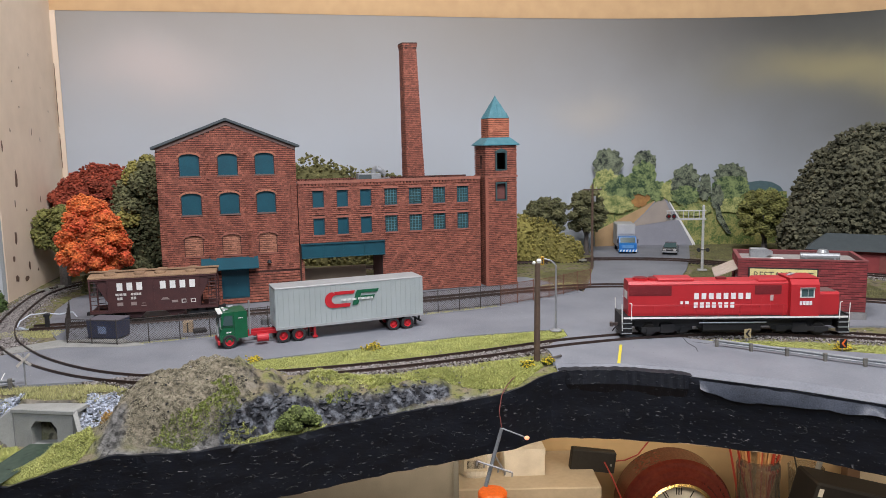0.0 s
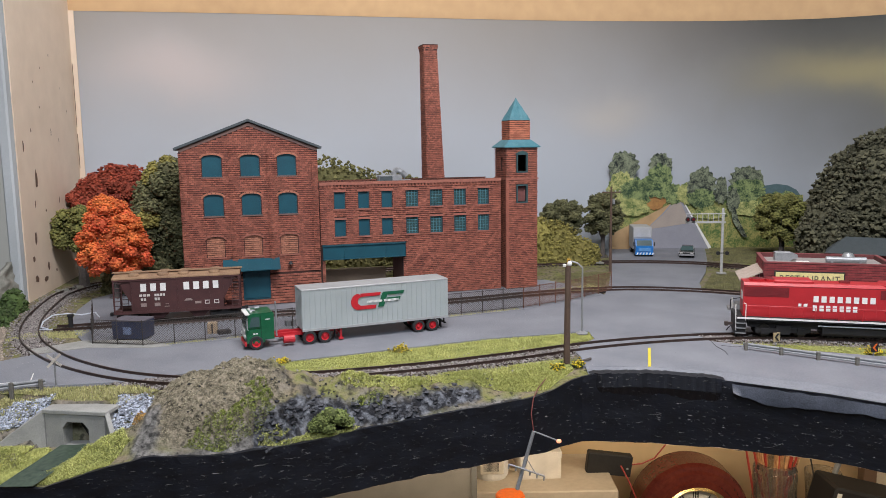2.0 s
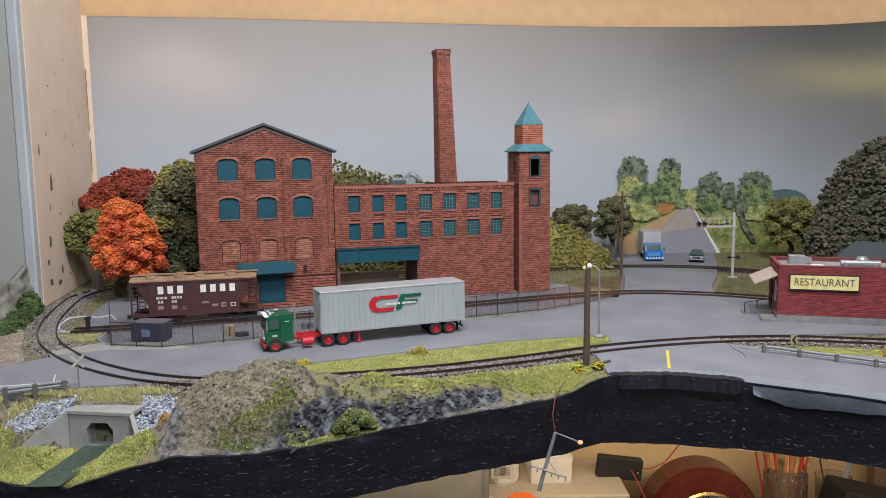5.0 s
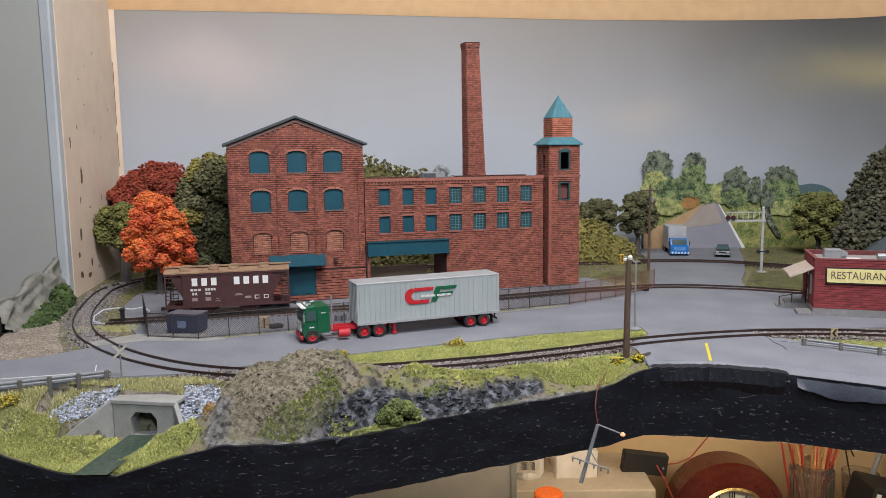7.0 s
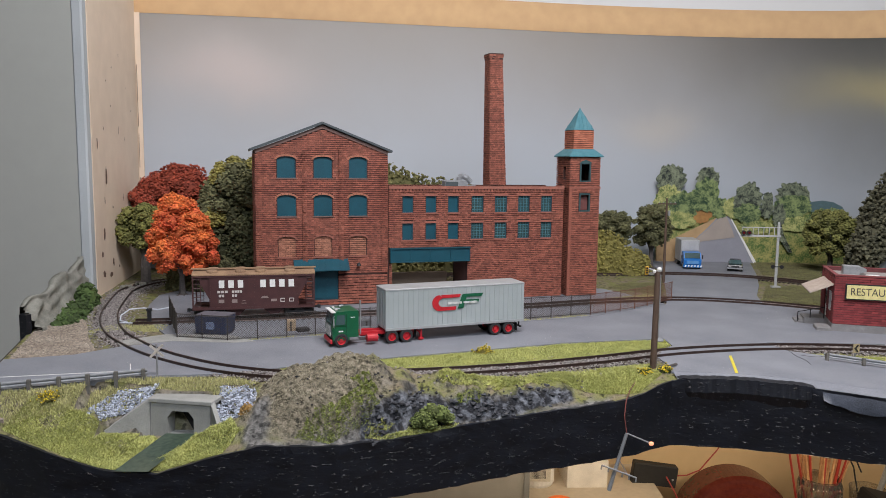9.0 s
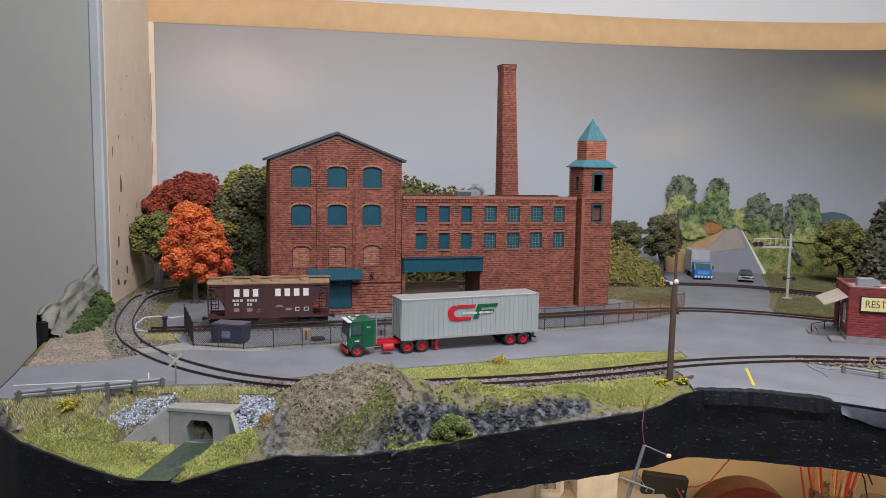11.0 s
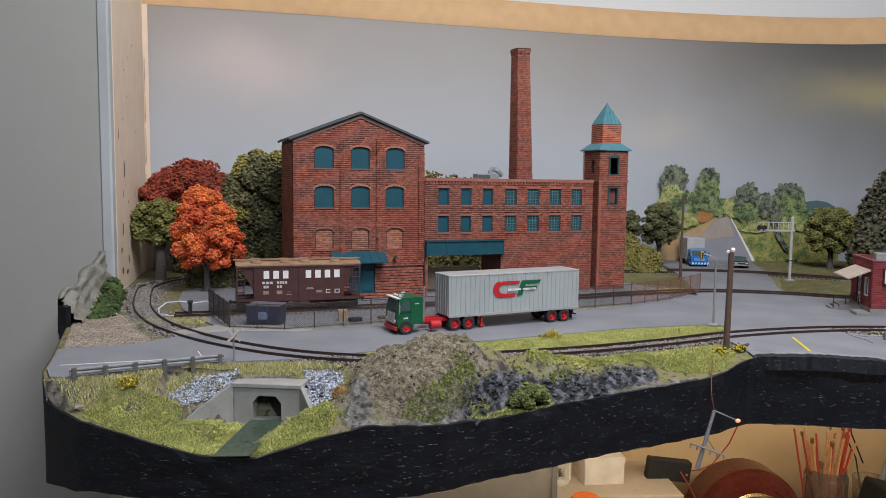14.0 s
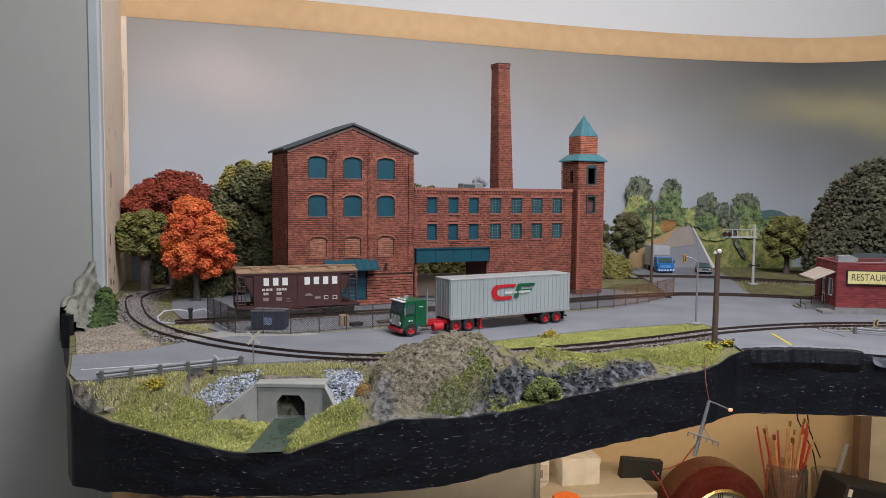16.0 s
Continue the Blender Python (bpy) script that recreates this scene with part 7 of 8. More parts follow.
    for sx in (-1, 1):
        tk = part("bogie", Shape().box(-0.0235, 0.0235, -0.0125, -0.0105, 0.0048, 0.0088).box(-0.0235, 0.0235, 0.0105, 0.0125, 0.0048, 0.0088).box(-0.006, 0.006, -0.0132, 0.0132, 0.0035, 0.0110).box(-0.019, -0.012, -0.0135, 0.0135, 0.0035, 0.0085).box(0.012, 0.019, -0.0135, 0.0135, 0.0035, 0.0085), BLACKISH, L, "black four-wheel bogie")
        tk.location = (sx * 0.0597, 0, 0)
        for wx in (-0.0155, 0.0155):
            w = part("wheelset", Shape().lathe([(0, -0.0100), (0.0056, -0.0100), (0.0060, -0.0080), (0.0066, -0.0076), (0.0020, -0.0072), (0.0012, 0), (0.0020, 0.0072), (0.0066, 0.0076), (0.0060, 0.0080), (0.0056, 0.0100), (0, 0.0100)], 18, "y"), mat("wheel_steel", (0.06, 0.055, 0.05), 0.45, metal=0.7), tk)
            w.location = (wx, 0, 0.0060)
            trucks.append(w)
        trucks.append(tk)
    return L, trucks


LOCO, LOCO_PARTS = locomotive()


def setz(sh, mid, was, k):
    """Flattens a shape about a height."""
    sh.v = [(p[0], p[1], mid + (p[2] - was) * k) for p in sh.v]


def truck():
    m = pose(-0.1505, 0.664, G, 0, 0, 22.3)
    t = thing("trailer", m, "silver ribbed box trailer with red and green mark", "trailer")
    ln, w, z0, z1 = 0.1405, 0.0285, 0.0128, 0.0500
    body = part("body", Shape().box(0.0, ln, 0.0, w, z0, z1 - 0.0006), SILVER, t, "silver corrugated trailer box")
    part("roof", Shape().box(-0.0004, ln + 0.0004, -0.0004, w + 0.0004, z1 - 0.0014, z1, 0.0005), SILVER_ROOF, body)
    for k in range(29):
        x = 0.0025 + k * (ln - 0.005) / 28
        part("side_rib", Shape().box(x - 0.00035, x + 0.00035, -0.0005, 0.0, z0 + 0.001, z1 - 0.0014), SILVER, body)
    for k in range(6):
        y = 0.002 + k * (w - 0.004) / 5
        part("front_rib", Shape().box(-0.0005, 0.0, y - 0.0004, y + 0.0004, z0 + 0.001, z1 - 0.0014), SILVER, body)
    part("bottom_rail", Shape().box(-0.0003, ln + 0.0003, -0.0007, 0.0006, z0 - 0.0009, z0 + 0.0012), SILVER_ROOF, body)
    part("rear_door", Shape().box(ln, ln + 0.0006, 0.001, w / 2 - 0.0003, z0 + 0.001, z1 - 0.002).box(ln, ln + 0.0006, w / 2 + 0.0003, w - 0.001, z0 + 0.001, z1 - 0.002), SILVER, body)
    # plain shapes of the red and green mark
    sl = 0.0030
    c = Shape()
    for pts in ([(0.0535, 0.0440), (0.0735, 0.0440), (0.0720, 0.0400), (0.0550, 0.0400)], [(0.0515, 0.0240), (0.0680, 0.0240), (0.0690, 0.0285), (0.0545, 0.0285)]):
        c.prism(pts, "y", -0.0010, -0.0006)
    arc_o = [(0.0530 + 0.0072 * math.cos(a) * -1 - 0.0010, 0.0340 + 0.0100 * math.sin(a)) for a in [-math.pi / 2 + math.pi * i / 12 for i in range(13)]]
    arc_i = [(0.0560 + 0.0050 * math.cos(a) * -1, 0.0342 + 0.0058 * math.sin(a)) for a in [-math.pi / 2 + math.pi * i / 12 for i in range(13)]]
    for i in range(12):
        c.prism([arc_o[i], arc_o[i + 1], arc_i[i + 1], arc_i[i]], "y", -0.0010, -0.0006)
    squash = lambda sh: setz(sh, 0.0350, 0.0342, 0.74)
    squash(c)
    part("mark", c, RED, body, "red rounded mark")
    f = Shape()
    for pts in ([(0.0755, 0.0440), (0.0965, 0.0440), (0.0950, 0.0400), (0.0740, 0.0400)], [(0.0740, 0.0400), (0.0795, 0.0400), (0.0760, 0.0255), (0.0705, 0.0255)], [(0.0790, 0.0365), (0.0925, 0.0365), (0.0915, 0.0325), (0.0782, 0.0325)]):
        f.prism(pts, "y", -0.0010, -0.0006)
    squash(f)
    part("mark", f, MARK_GREEN, body, "dark green angular mark")
    part("mark_stripe", letter_bars([(0.0600, 0.0745, 12), (0.0760, 0.0905, 12)], 0.0332, 0.0352, -0.0012, 0.3), WHITE, body)
    part("chassis", Shape().box(0.006, ln - 0.002, 0.007, 0.0090, 0.0100, z0).box(0.006, ln - 0.002, w - 0.009, w - 0.007, 0.0100, z0), mat("chassis_red", (0.28, 0.02, 0.025), 0.6), t)
    leg = part("landing_gear", Shape().box(0.0345, 0.0365, 0.003, 0.005, 0.003, z0).box(0.0345, 0.0365, w - 0.005, w - 0.003, 0.003, z0).box(0.0335, 0.0375, 0.0022, 0.0058, 0.0012, 0.003).box(0.0335, 0.0375, w - 0.0058, w - 0.0022, 0.0012, 0.003).box(0.0350, 0.0362, 0.005, w - 0.005, 0.0065, 0.0078), RED, t, "red landing legs")
    part("brace", Shape().tube((0.0355, 0.004, 0.006), (0.0300, 0.008, z0), 0.0006), RED, leg)
    part("bumper", Shape().box(ln - 0.0025, ln - 0.001, 0.002, w - 0.002, 0.0055, 0.0068).box(ln - 0.0022, ln - 0.0012, 0.006, 0.0075, 0.0068, z0).box(ln - 0.0022, ln - 0.0012, w - 0.0075, w - 0.006, 0.0068, z0), BLACKISH, t)
    for x in (0.1105, 0.1245):
        part("axle", Shape().tube((x, 0.003, 0.0060), (x, w - 0.003, 0.0060), 0.0012), BLACKISH, t)
        for y in (0.0022, w - 0.0022):
            wheel("wheel", t, x, y, 0.0060, 0.0052, RED)
    part("mud_flap", Shape().box(0.1335, 0.1339, 0.0005, 0.0060, 0.0025, 0.0105).box(0.1335, 0.1339, w - 0.006, w - 0.0005, 0.0025, 0.0105), BLACKISH, t)

    k = thing("tractor_truck", m @ pose(-0.0410, 0.0, 0), "dark green cab-over tractor truck with red frame", "truck")
    fr = part("frame", Shape().box(-0.004, 0.072, 0.0085, 0.0105, 0.0078, 0.0110).box(-0.004, 0.072, w - 0.0105, w - 0.0085, 0.0078, 0.0110).box(0.052, 0.068, 0.006, w - 0.006, 0.0108, 0.0122), RED, k, "red chassis frame")
    part("fuel_tank", Shape().tube((0.0240, 0.0030, 0.0065), (0.0340, 0.0030, 0.0065), 0.0036, n=14), RED, k, "red saddle tank")
    part("fuel_tank", Shape().tube((0.0240, w - 0.003, 0.0065), (0.0340, w - 0.003, 0.0065), 0.0036, n=14), RED, k)
    cab = part("cab", Shape().prism([(-0.0075, 0.0075), (-0.0082, 0.0150), (-0.0078, 0.0200), (-0.0058, 0.0305), (-0.0040, 0.0320), (0.0150, 0.0325), (0.0160, 0.0315), (0.0160, 0.0085), (0.0060, 0.0085), (0.0058, 0.0075)], "y", 0.0010, w - 0.0010), GREEN, k, "dark green cab")
    part("windscreen", Shape().prism([(-0.0082, 0.0208), (-0.0064, 0.0296), (-0.0068, 0.0297), (-0.0086, 0.0208)], "y", 0.003, w / 2 - 0.0005).prism([(-0.0082, 0.0208), (-0.0064, 0.0296), (-0.0068, 0.0297), (-0.0086, 0.0208)], "y", w / 2 + 0.0005, w - 0.003), GLASS, cab)
    part("side_window", Shape().prism([(-0.0052, 0.0205), (-0.0035, 0.0292), (0.0035, 0.0292), (0.0035, 0.0205)], "y", 0.0006, 0.0012), GLASS, cab)
    part("grille", Shape().box(-0.0087, -0.0079, 0.006, w - 0.006, 0.0090, 0.0190), GREY_METAL, cab, "pale metal grille")
    for s in range(9):
        part("grille_bar", Shape().box(-0.0091, -0.0086, 0.0065, w - 0.0065, 0.0098 + s * 0.0010, 0.0102 + s * 0.0010), WHITE, cab)
    part("bumper", Shape().box(-0.0098, -0.0078, 0.0012, w - 0.0012, 0.0038, 0.0072, 0.0005), RED, k, "red front bumper")
    part("sun_visor", Shape().box(-0.0085, -0.0045, 0.002, w - 0.002, 0.0312, 0.0320), WHITE, cab)
    for y in (0.0075, 0.0135, 0.0195):
        part("marker_light", Shape().box(-0.0035, -0.0015, y, y + 0.0022, 0.0324, 0.0334), WHITE, cab)
    part("air_horn", Shape().tube((0.001, 0.009, 0.0335), (-0.004, 0.009, 0.0340), 0.0008).tube((0.002, 0.018, 0.0340), (0.006, 0.018, 0.0345), 0.0010), GREY_METAL, cab)
    for y in (0.0050, w - 0.0050):
        part("headlight", Shape().tube((-0.0085, y, 0.0118), (-0.0094, y, 0.0118), 0.0014, n=12), WHITE, cab)
    part("mirror", Shape().path([(-0.0060, 0.0008, 0.0285), (-0.0075, -0.0022, 0.0285), (-0.0075, -0.0022, 0.0190), (-0.0060, 0.0008, 0.0180)], 0.0003, 5).box(-0.0080, -0.0068, -0.0026, -0.0016, 0.0205, 0.0270), GREY_METAL, cab, "chrome side mirror")
    part("door_seam", Shape().box(0.0045, 0.0049, 0.0006, 0.0011, 0.0095, 0.0300).box(-0.0056, 0.0047, 0.0006, 0.0011, 0.0192, 0.0195), mat("seam_green", (0.004, 0.05, 0.022), 0.5), cab)
    part("door_mark", letter_bars([(-0.0025, 0.0020, 2)], 0.0125, 0.0150, 0.0008), WHITE, cab)
    part("sleeper_mark", letter_bars([(0.0085, 0.0125, 3)], 0.0262, 0.0270, 0.0008), WHITE, cab)
    part("fender", Shape().prism([(0.0078 * math.cos(a), 0.0062 + 0.0078 * math.sin(a)) for a in [math.pi * i / 10 for i in range(11)]], "y", 0.0006, 0.0058).prism([(0.0078 * math.cos(a), 0.0062 + 0.0078 * math.sin(a)) for a in [math.pi * i / 10 for i in range(11)]], "y", w - 0.0058, w - 0.0006), GREEN, cab)
    part("exhaust_stack", Shape().tube((0.0185, 0.0045, 0.010), (0.0185, 0.0045, 0.0410), 0.0008, n=8), GREY_METAL, k)
    for x, ws in ((0.0, 0.0044), (0.0470, 0.0062), (0.0610, 0.0062)):
        part("axle", Shape().tube((x, 0.004, 0.0062), (x, w - 0.004, 0.0062), 0.0011), RED, k)
        for y in (0.0015, w - 0.0015):
            wheel("wheel", k, x, y, 0.0062, ws * 0.8, RED)
    part("mud_flap", Shape().box(0.0705, 0.0709, 0.0005, 0.006, 0.003, 0.0112).box(0.0705, 0.0709, w - 0.006, w - 0.0005, 0.003, 0.0112), BLACKISH, k)


truck()


def hopper():
    # stands on the siding; x runs along the car
    m = pose(-0.2975, 0.7735, G + 0.0020, 0, 0, 13.0)
    h = thing("covered_hopper", m, "brown covered hopper rail car with dusty tan roof", "rail car")
    L, w, z0, z1 = 0.0615, 0.0172, 0.0115, 0.0465
    body = part("body", Shape().prism([(-0.044, 0.0125), (0.044, 0.0125), (0.044, z1), (-0.044, z1)], "y", -w, w), HOPPER, h, "brown steel hopper body")
    part("slope_sheet", Shape().prism([(-0.044, 0.020), (-0.044, z1), (-0.058, z1)], "y", -w + 0.001, w - 0.001), HOPPER, body)
    part("slope_sheet", Shape().prism([(0.044, 0.020), (0.044, z1), (0.058, z1)], "y", -w + 0.001, w - 0.001), HOPPER, body)
    part("roof", Shape().prism([(-w - 0.0008, z1 - 0.0008), (w + 0.0008, z1 - 0.0008), (w + 0.0008, z1 + 0.0004), (0.009, z1 + 0.0026), (-0.009, z1 + 0.0026), (-w - 0.0008, z1 + 0.0004)], "x", -L, L), HOPPER_ROOF, h, "dusty tan roof")
    for x in (-0.042, -0.014, 0.006, 0.036):
        hc = part("hatch", Shape().lathe([(0, z1 + 0.0042), (0.0050, z1 + 0.0040), (0.0056, z1 + 0.0028), (0.0056, z1 + 0.0008), (0, z1 + 0.0008)], 18, "z", (x, -0.0095, 0)), HOPPER_ROOF, h, "round roof hatch")
        part("hatch", Shape().lathe([(0, z1 + 0.0042), (0.0050, z1 + 0.0040), (0.0056, z1 + 0.0028), (0.0056, z1 + 0.0008), (0, z1 + 0.0008)], 18, "z", (x, 0.0095, 0)), HOPPER_ROOF, h)
    part("running_board", Shape().box(-L - 0.002, L + 0.002, -0.003, 0.003, z1 + 0.0038, z1 + 0.0046), HOPPER_ROOF, h)
    part("side_sill", Shape().box(-L, L, -w - 0.0004, -w + 0.0012, 0.0105, 0.0130).box(-L, L, w - 0.0012, w + 0.0004, 0.0105, 0.0130).box(-L, L, -0.003, 0.003, 0.0080, 0.0120), HOPPER, h)
    part("top_chord", Shape().box(-L, L, -w - 0.0006, -w + 0.0010, z1 - 0.0026, z1 - 0.0006).box(-L, L, w - 0.0010, w + 0.0006, z1 - 0.0026, z1 - 0.0006), HOPPER, h)
    for x in (-0.0440, -0.0005, 0.0310, 0.0440):
        part("side_post", Shape().box(x - 0.0005, x + 0.0005, -w - 0.0006, -w, 0.0130, z1 - 0.0026), HOPPER, body)
    for sx in (-1, 1):
        for s in (-1, 1):
            part("corner_post", Shape().box(sx * 0.0605 - 0.0007, sx * 0.0605 + 0.0007, s * w - 0.0008, s * w + 0.0008, 0.0110, z1), HOPPER, h)
            a, b = sorted((sx * 0.0530, sx * 0.0605))
            ld = part("ladder", Shape().box(sx * 0.0530 - 0.0003, sx * 0.0530 + 0.0003, s * w - 0.0006, s * w + 0.0002, 0.0130, z1), HOPPER, h, "brown side ladder")
            for k in range(7):
                part("rung", Shape().tube((a, s * w, 0.0150 + k * 0.0045), (b, s * w, 0.0150 + k * 0.0045), 0.0004, n=5), HOPPER, ld)
        part("end_platform", Shape().box(min(sx * 0.046, sx * L), max(sx * 0.046, sx * L), -w + 0.002, w - 0.002, 0.0105, 0.0120), HOPPER, h)
        part("coupler", Shape().box(min(sx * L, sx * 0.0655), max(sx * L, sx * 0.0655), -0.0012, 0.0012, 0.0070, 0.0092).box(min(sx * 0.0650, sx * 0.0680), max(sx * 0.0650, sx * 0.0680), -0.0022, 0.0022, 0.0065, 0.0100, 0.0004), BLACKISH, h)
        part("hopper_chute", Shape().prism([(sx * 0.0060, 0.0125), (sx * 0.0330, 0.0125), (sx * 0.0235, 0.0035), (sx * 0.0155, 0.0035)], "y", -0.0120, 0.0120), HOPPER, h)
        bg = part("bogie", Shape().box(sx * 0.0450 - 0.0125, sx * 0.0450 + 0.0125, -0.0125, -0.0108, 0.0040, 0.0072).box(sx * 0.0450 - 0.0125, sx * 0.0450 + 0.0125, 0.0108, 0.0125, 0.0040, 0.0072).box(sx * 0.0450 - 0.004, sx * 0.0450 + 0.004, -0.0130, 0.0130, 0.0030, 0.0095), BLACKISH, h, "black rail car bogie")
        for wx in (-0.0098, 0.0098):
            part("wheelset", Shape().lathe([(0, -0.0100), (0.0052, -0.0100), (0.0055, -0.0080), (0.0061, -0.0076), (0.0015, -0.0070), (0.0010, 0), (0.0015, 0.0070), (0.0061, 0.0076), (0.0055, 0.0080), (0.0052, 0.0100), (0, 0.0100)], 16, "y", (sx * 0.0450 + wx, 0, 0.0056)), mat("wheel_steel", (0.06, 0.055, 0.05)), bg)
    y = -w - 0.0004
    part("lettering", letter_bars([(-0.0370, -0.0090, 3), (0.0040, 0.0420, 4)], 0.0330, 0.0408, y, 0.42), WHITE, body, "white lettering blocks")
    part("lettering", letter_bars([(-0.0370, -0.0260, 3), (-0.0225, -0.0120, 4)], 0.0278, 0.0302, y), mat("pale_lettering", (0.62, 0.58, 0.54), 0.7), body)
    part("lettering", letter_bars([(-0.0355, -0.0300, 2), (-0.0225, -0.0170, 2)], 0.0236, 0.0262, y), MATS["pale_lettering"], body)
    part("lettering", Shape().box(-0.0355, -0.0300, y - 0.0001, y, 0.0175, 0.0210).box(-0.0225, -0.0170, y - 0.0001, y, 0.0175, 0.0210).box(-0.0120, -0.0090, y - 0.0001, y, 0.0190, 0.0196).box(-0.0130, -0.0080, y - 0.0001, y, 0.0165, 0.0172), mat("faint_lettering", (0.30, 0.23, 0.21), 0.8), body)
    part("lettering", Shape().prism([(0.0060, 0.0215), (0.0145, 0.0215), (0.0125, 0.0238), (0.0080, 0.0238)], "y", y - 0.0001, y), MATS["faint_lettering"], body)
    for x in (0.0260, 0.0350):
        fr = Shape().box(x, x + 0.0050, y - 0.0001, y, 0.0172, 0.0180).box(x, x + 0.0050, y - 0.0001, y, 0.0204, 0.0212).box(x, x + 0.0008, y - 0.0001, y, 0.0180, 0.0204).box(x + 0.0042, x + 0.0050, y - 0.0001, y, 0.0180, 0.0204)
        part("stencil", fr, MATS["pale_lettering"], body)
    part("stencil", Shape().box(0.0165, 0.0225, y - 0.0001, y, 0.0180, 0.0205), MATS["faint_lettering"], body)


hopper()


def blue_truck():
    t = thing("delivery_truck", pose(0.293, 1.196, G, 0, 0, -6), "bright blue delivery truck with a pale grey box", "truck")
    w = 0.0145
    part("box_body", Shape().box(-w, w, 0.012, 0.062, 0.009, 0.044, 0.0008), mat("box_grey", (0.46, 0.46, 0.46), 0.6, scale=60), t, "pale grey cargo box")
    part("wind_panel", Shape().box(-w + 0.001, w - 0.001, 0.0112, 0.012, 0.028, 0.043), MATS["box_grey"], t)
    cab = part("cab", Shape().prism([(-0.010, 0.006), (-0.011, 0.0150), (-0.0085, 0.0165), (-0.004, 0.0255), (0.010, 0.0262), (0.011, 0.006)], "x", -w + 0.001, w - 0.001), BLUE, t, "bright blue cab")
    part("windscreen", Shape().prism([(-0.0084, 0.0172), (-0.0045, 0.0250), (-0.0050, 0.0252), (-0.0092, 0.0172)], "x", -w + 0.003, w - 0.003), GLASS, cab)
    part("grille", Shape().box(-0.009, 0.009, -0.0118, -0.0108, 0.0085, 0.0135), mat("light_blue", (0.12, 0.32, 0.62), 0.4), cab)
    bp = part("bumper", Shape().box(-w, w, -0.0135, -0.0105, 0.0030, 0.0072, 0.0004), BLUE, t)
    for k in range(6):
        x = -w + 0.0015 + k * 0.0048
        part("stripe", Shape().prism([(x, 0.0035), (x + 0.0022, 0.0035), (x + 0.0035, 0.0068), (x + 0.0013, 0.0068)], "y", -0.0138, -0.0134), WHITE, bp)
    part("mirror", Shape().box(-w - 0.0022, -w - 0.0006, -0.006, -0.005, 0.016, 0.022).box(w + 0.0006, w + 0.0022, -0.006, -0.005, 0.016, 0.022), BLACKISH, cab)
    for y in (-0.003, 0.045):
        for x in (-0.0118, 0.0118):
            wh = part("wheel", Shape().tube((x - 0.002, y, 0.0052), (x + 0.002, y, 0.0052), 0.0052, n=16), TYRE, t)
            part("rim", Shape().tube((x - 0.0022, y, 0.0052), (x + 0.0022, y, 0.0052), 0.0026, n=12), GREY_METAL, wh)
    part("chassis", Shape().box(-0.006, 0.006, -0.008, 0.060, 0.006, 0.0092), BLACKISH, t)


def car():
    c = thing("car", pose(0.3590, 1.185, G, 0, 0, -20), "small black sedan car on the road", "car")
    P = mat("car_black", (0.012, 0.013, 0.014), 0.18)
    body = part("body", Shape().prism([(-0.024, 0.004), (-0.0245, 0.008), (-0.0235, 0.0098), (-0.010, 0.0108), (0.017, 0.0108), (0.026, 0.0100), (0.0265, 0.005), (0.026, 0.004)], "x", -0.0110, 0.0110), P, c, "glossy black car body")
    part("cabin", Shape().add([(-0.0100, -0.010, 0.0106), (0.0100, -0.010, 0.0106), (0.0100, 0.017, 0.0106), (-0.0100, 0.017, 0.0106), (-0.0080, -0.004, 0.0162), (0.0080, -0.004, 0.0162), (0.0080, 0.011, 0.0162), (-0.0080, 0.011, 0.0162)], [(3, 2, 1, 0), (4, 5, 6, 7), (0, 1, 5, 4), (1, 2, 6, 5), (2, 3, 7, 6), (3, 0, 4, 7)]), GLASS, body)
    part("roof", Shape().box(-0.0080, 0.0080, -0.0038, 0.0108, 0.0162, 0.0166), P, body)
    part("bumper", Shape().box(-0.0112, 0.0112, -0.0256, -0.0240, 0.0040, 0.0062, 0.0003), GREY_METAL, c)
    for x in (-0.0075, 0.0075):
        part("headlight", Shape().box(x - 0.002, x + 0.002, -0.0250, -0.0243, 0.0070, 0.0088), mat("lamp_lens", (0.45, 0.44, 0.42), 0.2), c)
    part("grille", Shape().box(-0.005, 0.005, -0.0250, -0.0243, 0.0068, 0.0088), BLACKISH, c)
    for y in (-0.016, 0.017):
        for x in (-0.0098, 0.0098):
            wh = part("wheel", Shape().tube((x - 0.0014, y, 0.0039), (x + 0.0014, y, 0.0039), 0.0039, n=14), TYRE, c)
            part("rim", Shape().tube((x - 0.0016, y, 0.0039), (x + 0.0016, y, 0.0039), 0.0021, n=10), GREY_METAL, wh)


blue_truck()
car()

# ---- yard clutter ----
d = thing("dumpster", pose(-0.317, 0.7005, G, 0, 0, -10), "navy blue steel dumpster with a faded mark", "dumpster")
part("bin", Shape().prism([(-0.0150, 0.001), (0.0150, 0.001), (0.0158, 0.014), (0.0158, 0.0175), (-0.0158, 0.0175), (-0.0158, 0.014)], "y", -0.010, 0.010), BLUE_BIN, d)
part("lid", Shape().box(-0.0160, -0.0003, -0.0105, 0.0105, 0.0175, 0.0187, 0.0003).box(0.0003, 0.0160, -0.0105, 0.0105, 0.0175, 0.0187, 0.0003), mat("lid_grey", (0.12, 0.11, 0.13), 0.7), d, "dusty dark lids")
for x in (-0.0110, -0.004, 0.004, 0.0110):
    part("rib", Shape().box(x - 0.0006, x + 0.0006, -0.0108, -0.0100, 0.0015, 0.0165), BLUE_BIN, d)
part("mark", Shape().box(-0.0040, 0.0035, -0.0111, -0.0108, 0.0055, 0.0125).box(0.0035, 0.0045, -0.0111, -0.0108, 0.0065, 0.0115), mat("pale_blue_mark", (0.22, 0.29, 0.45), 0.7), d)
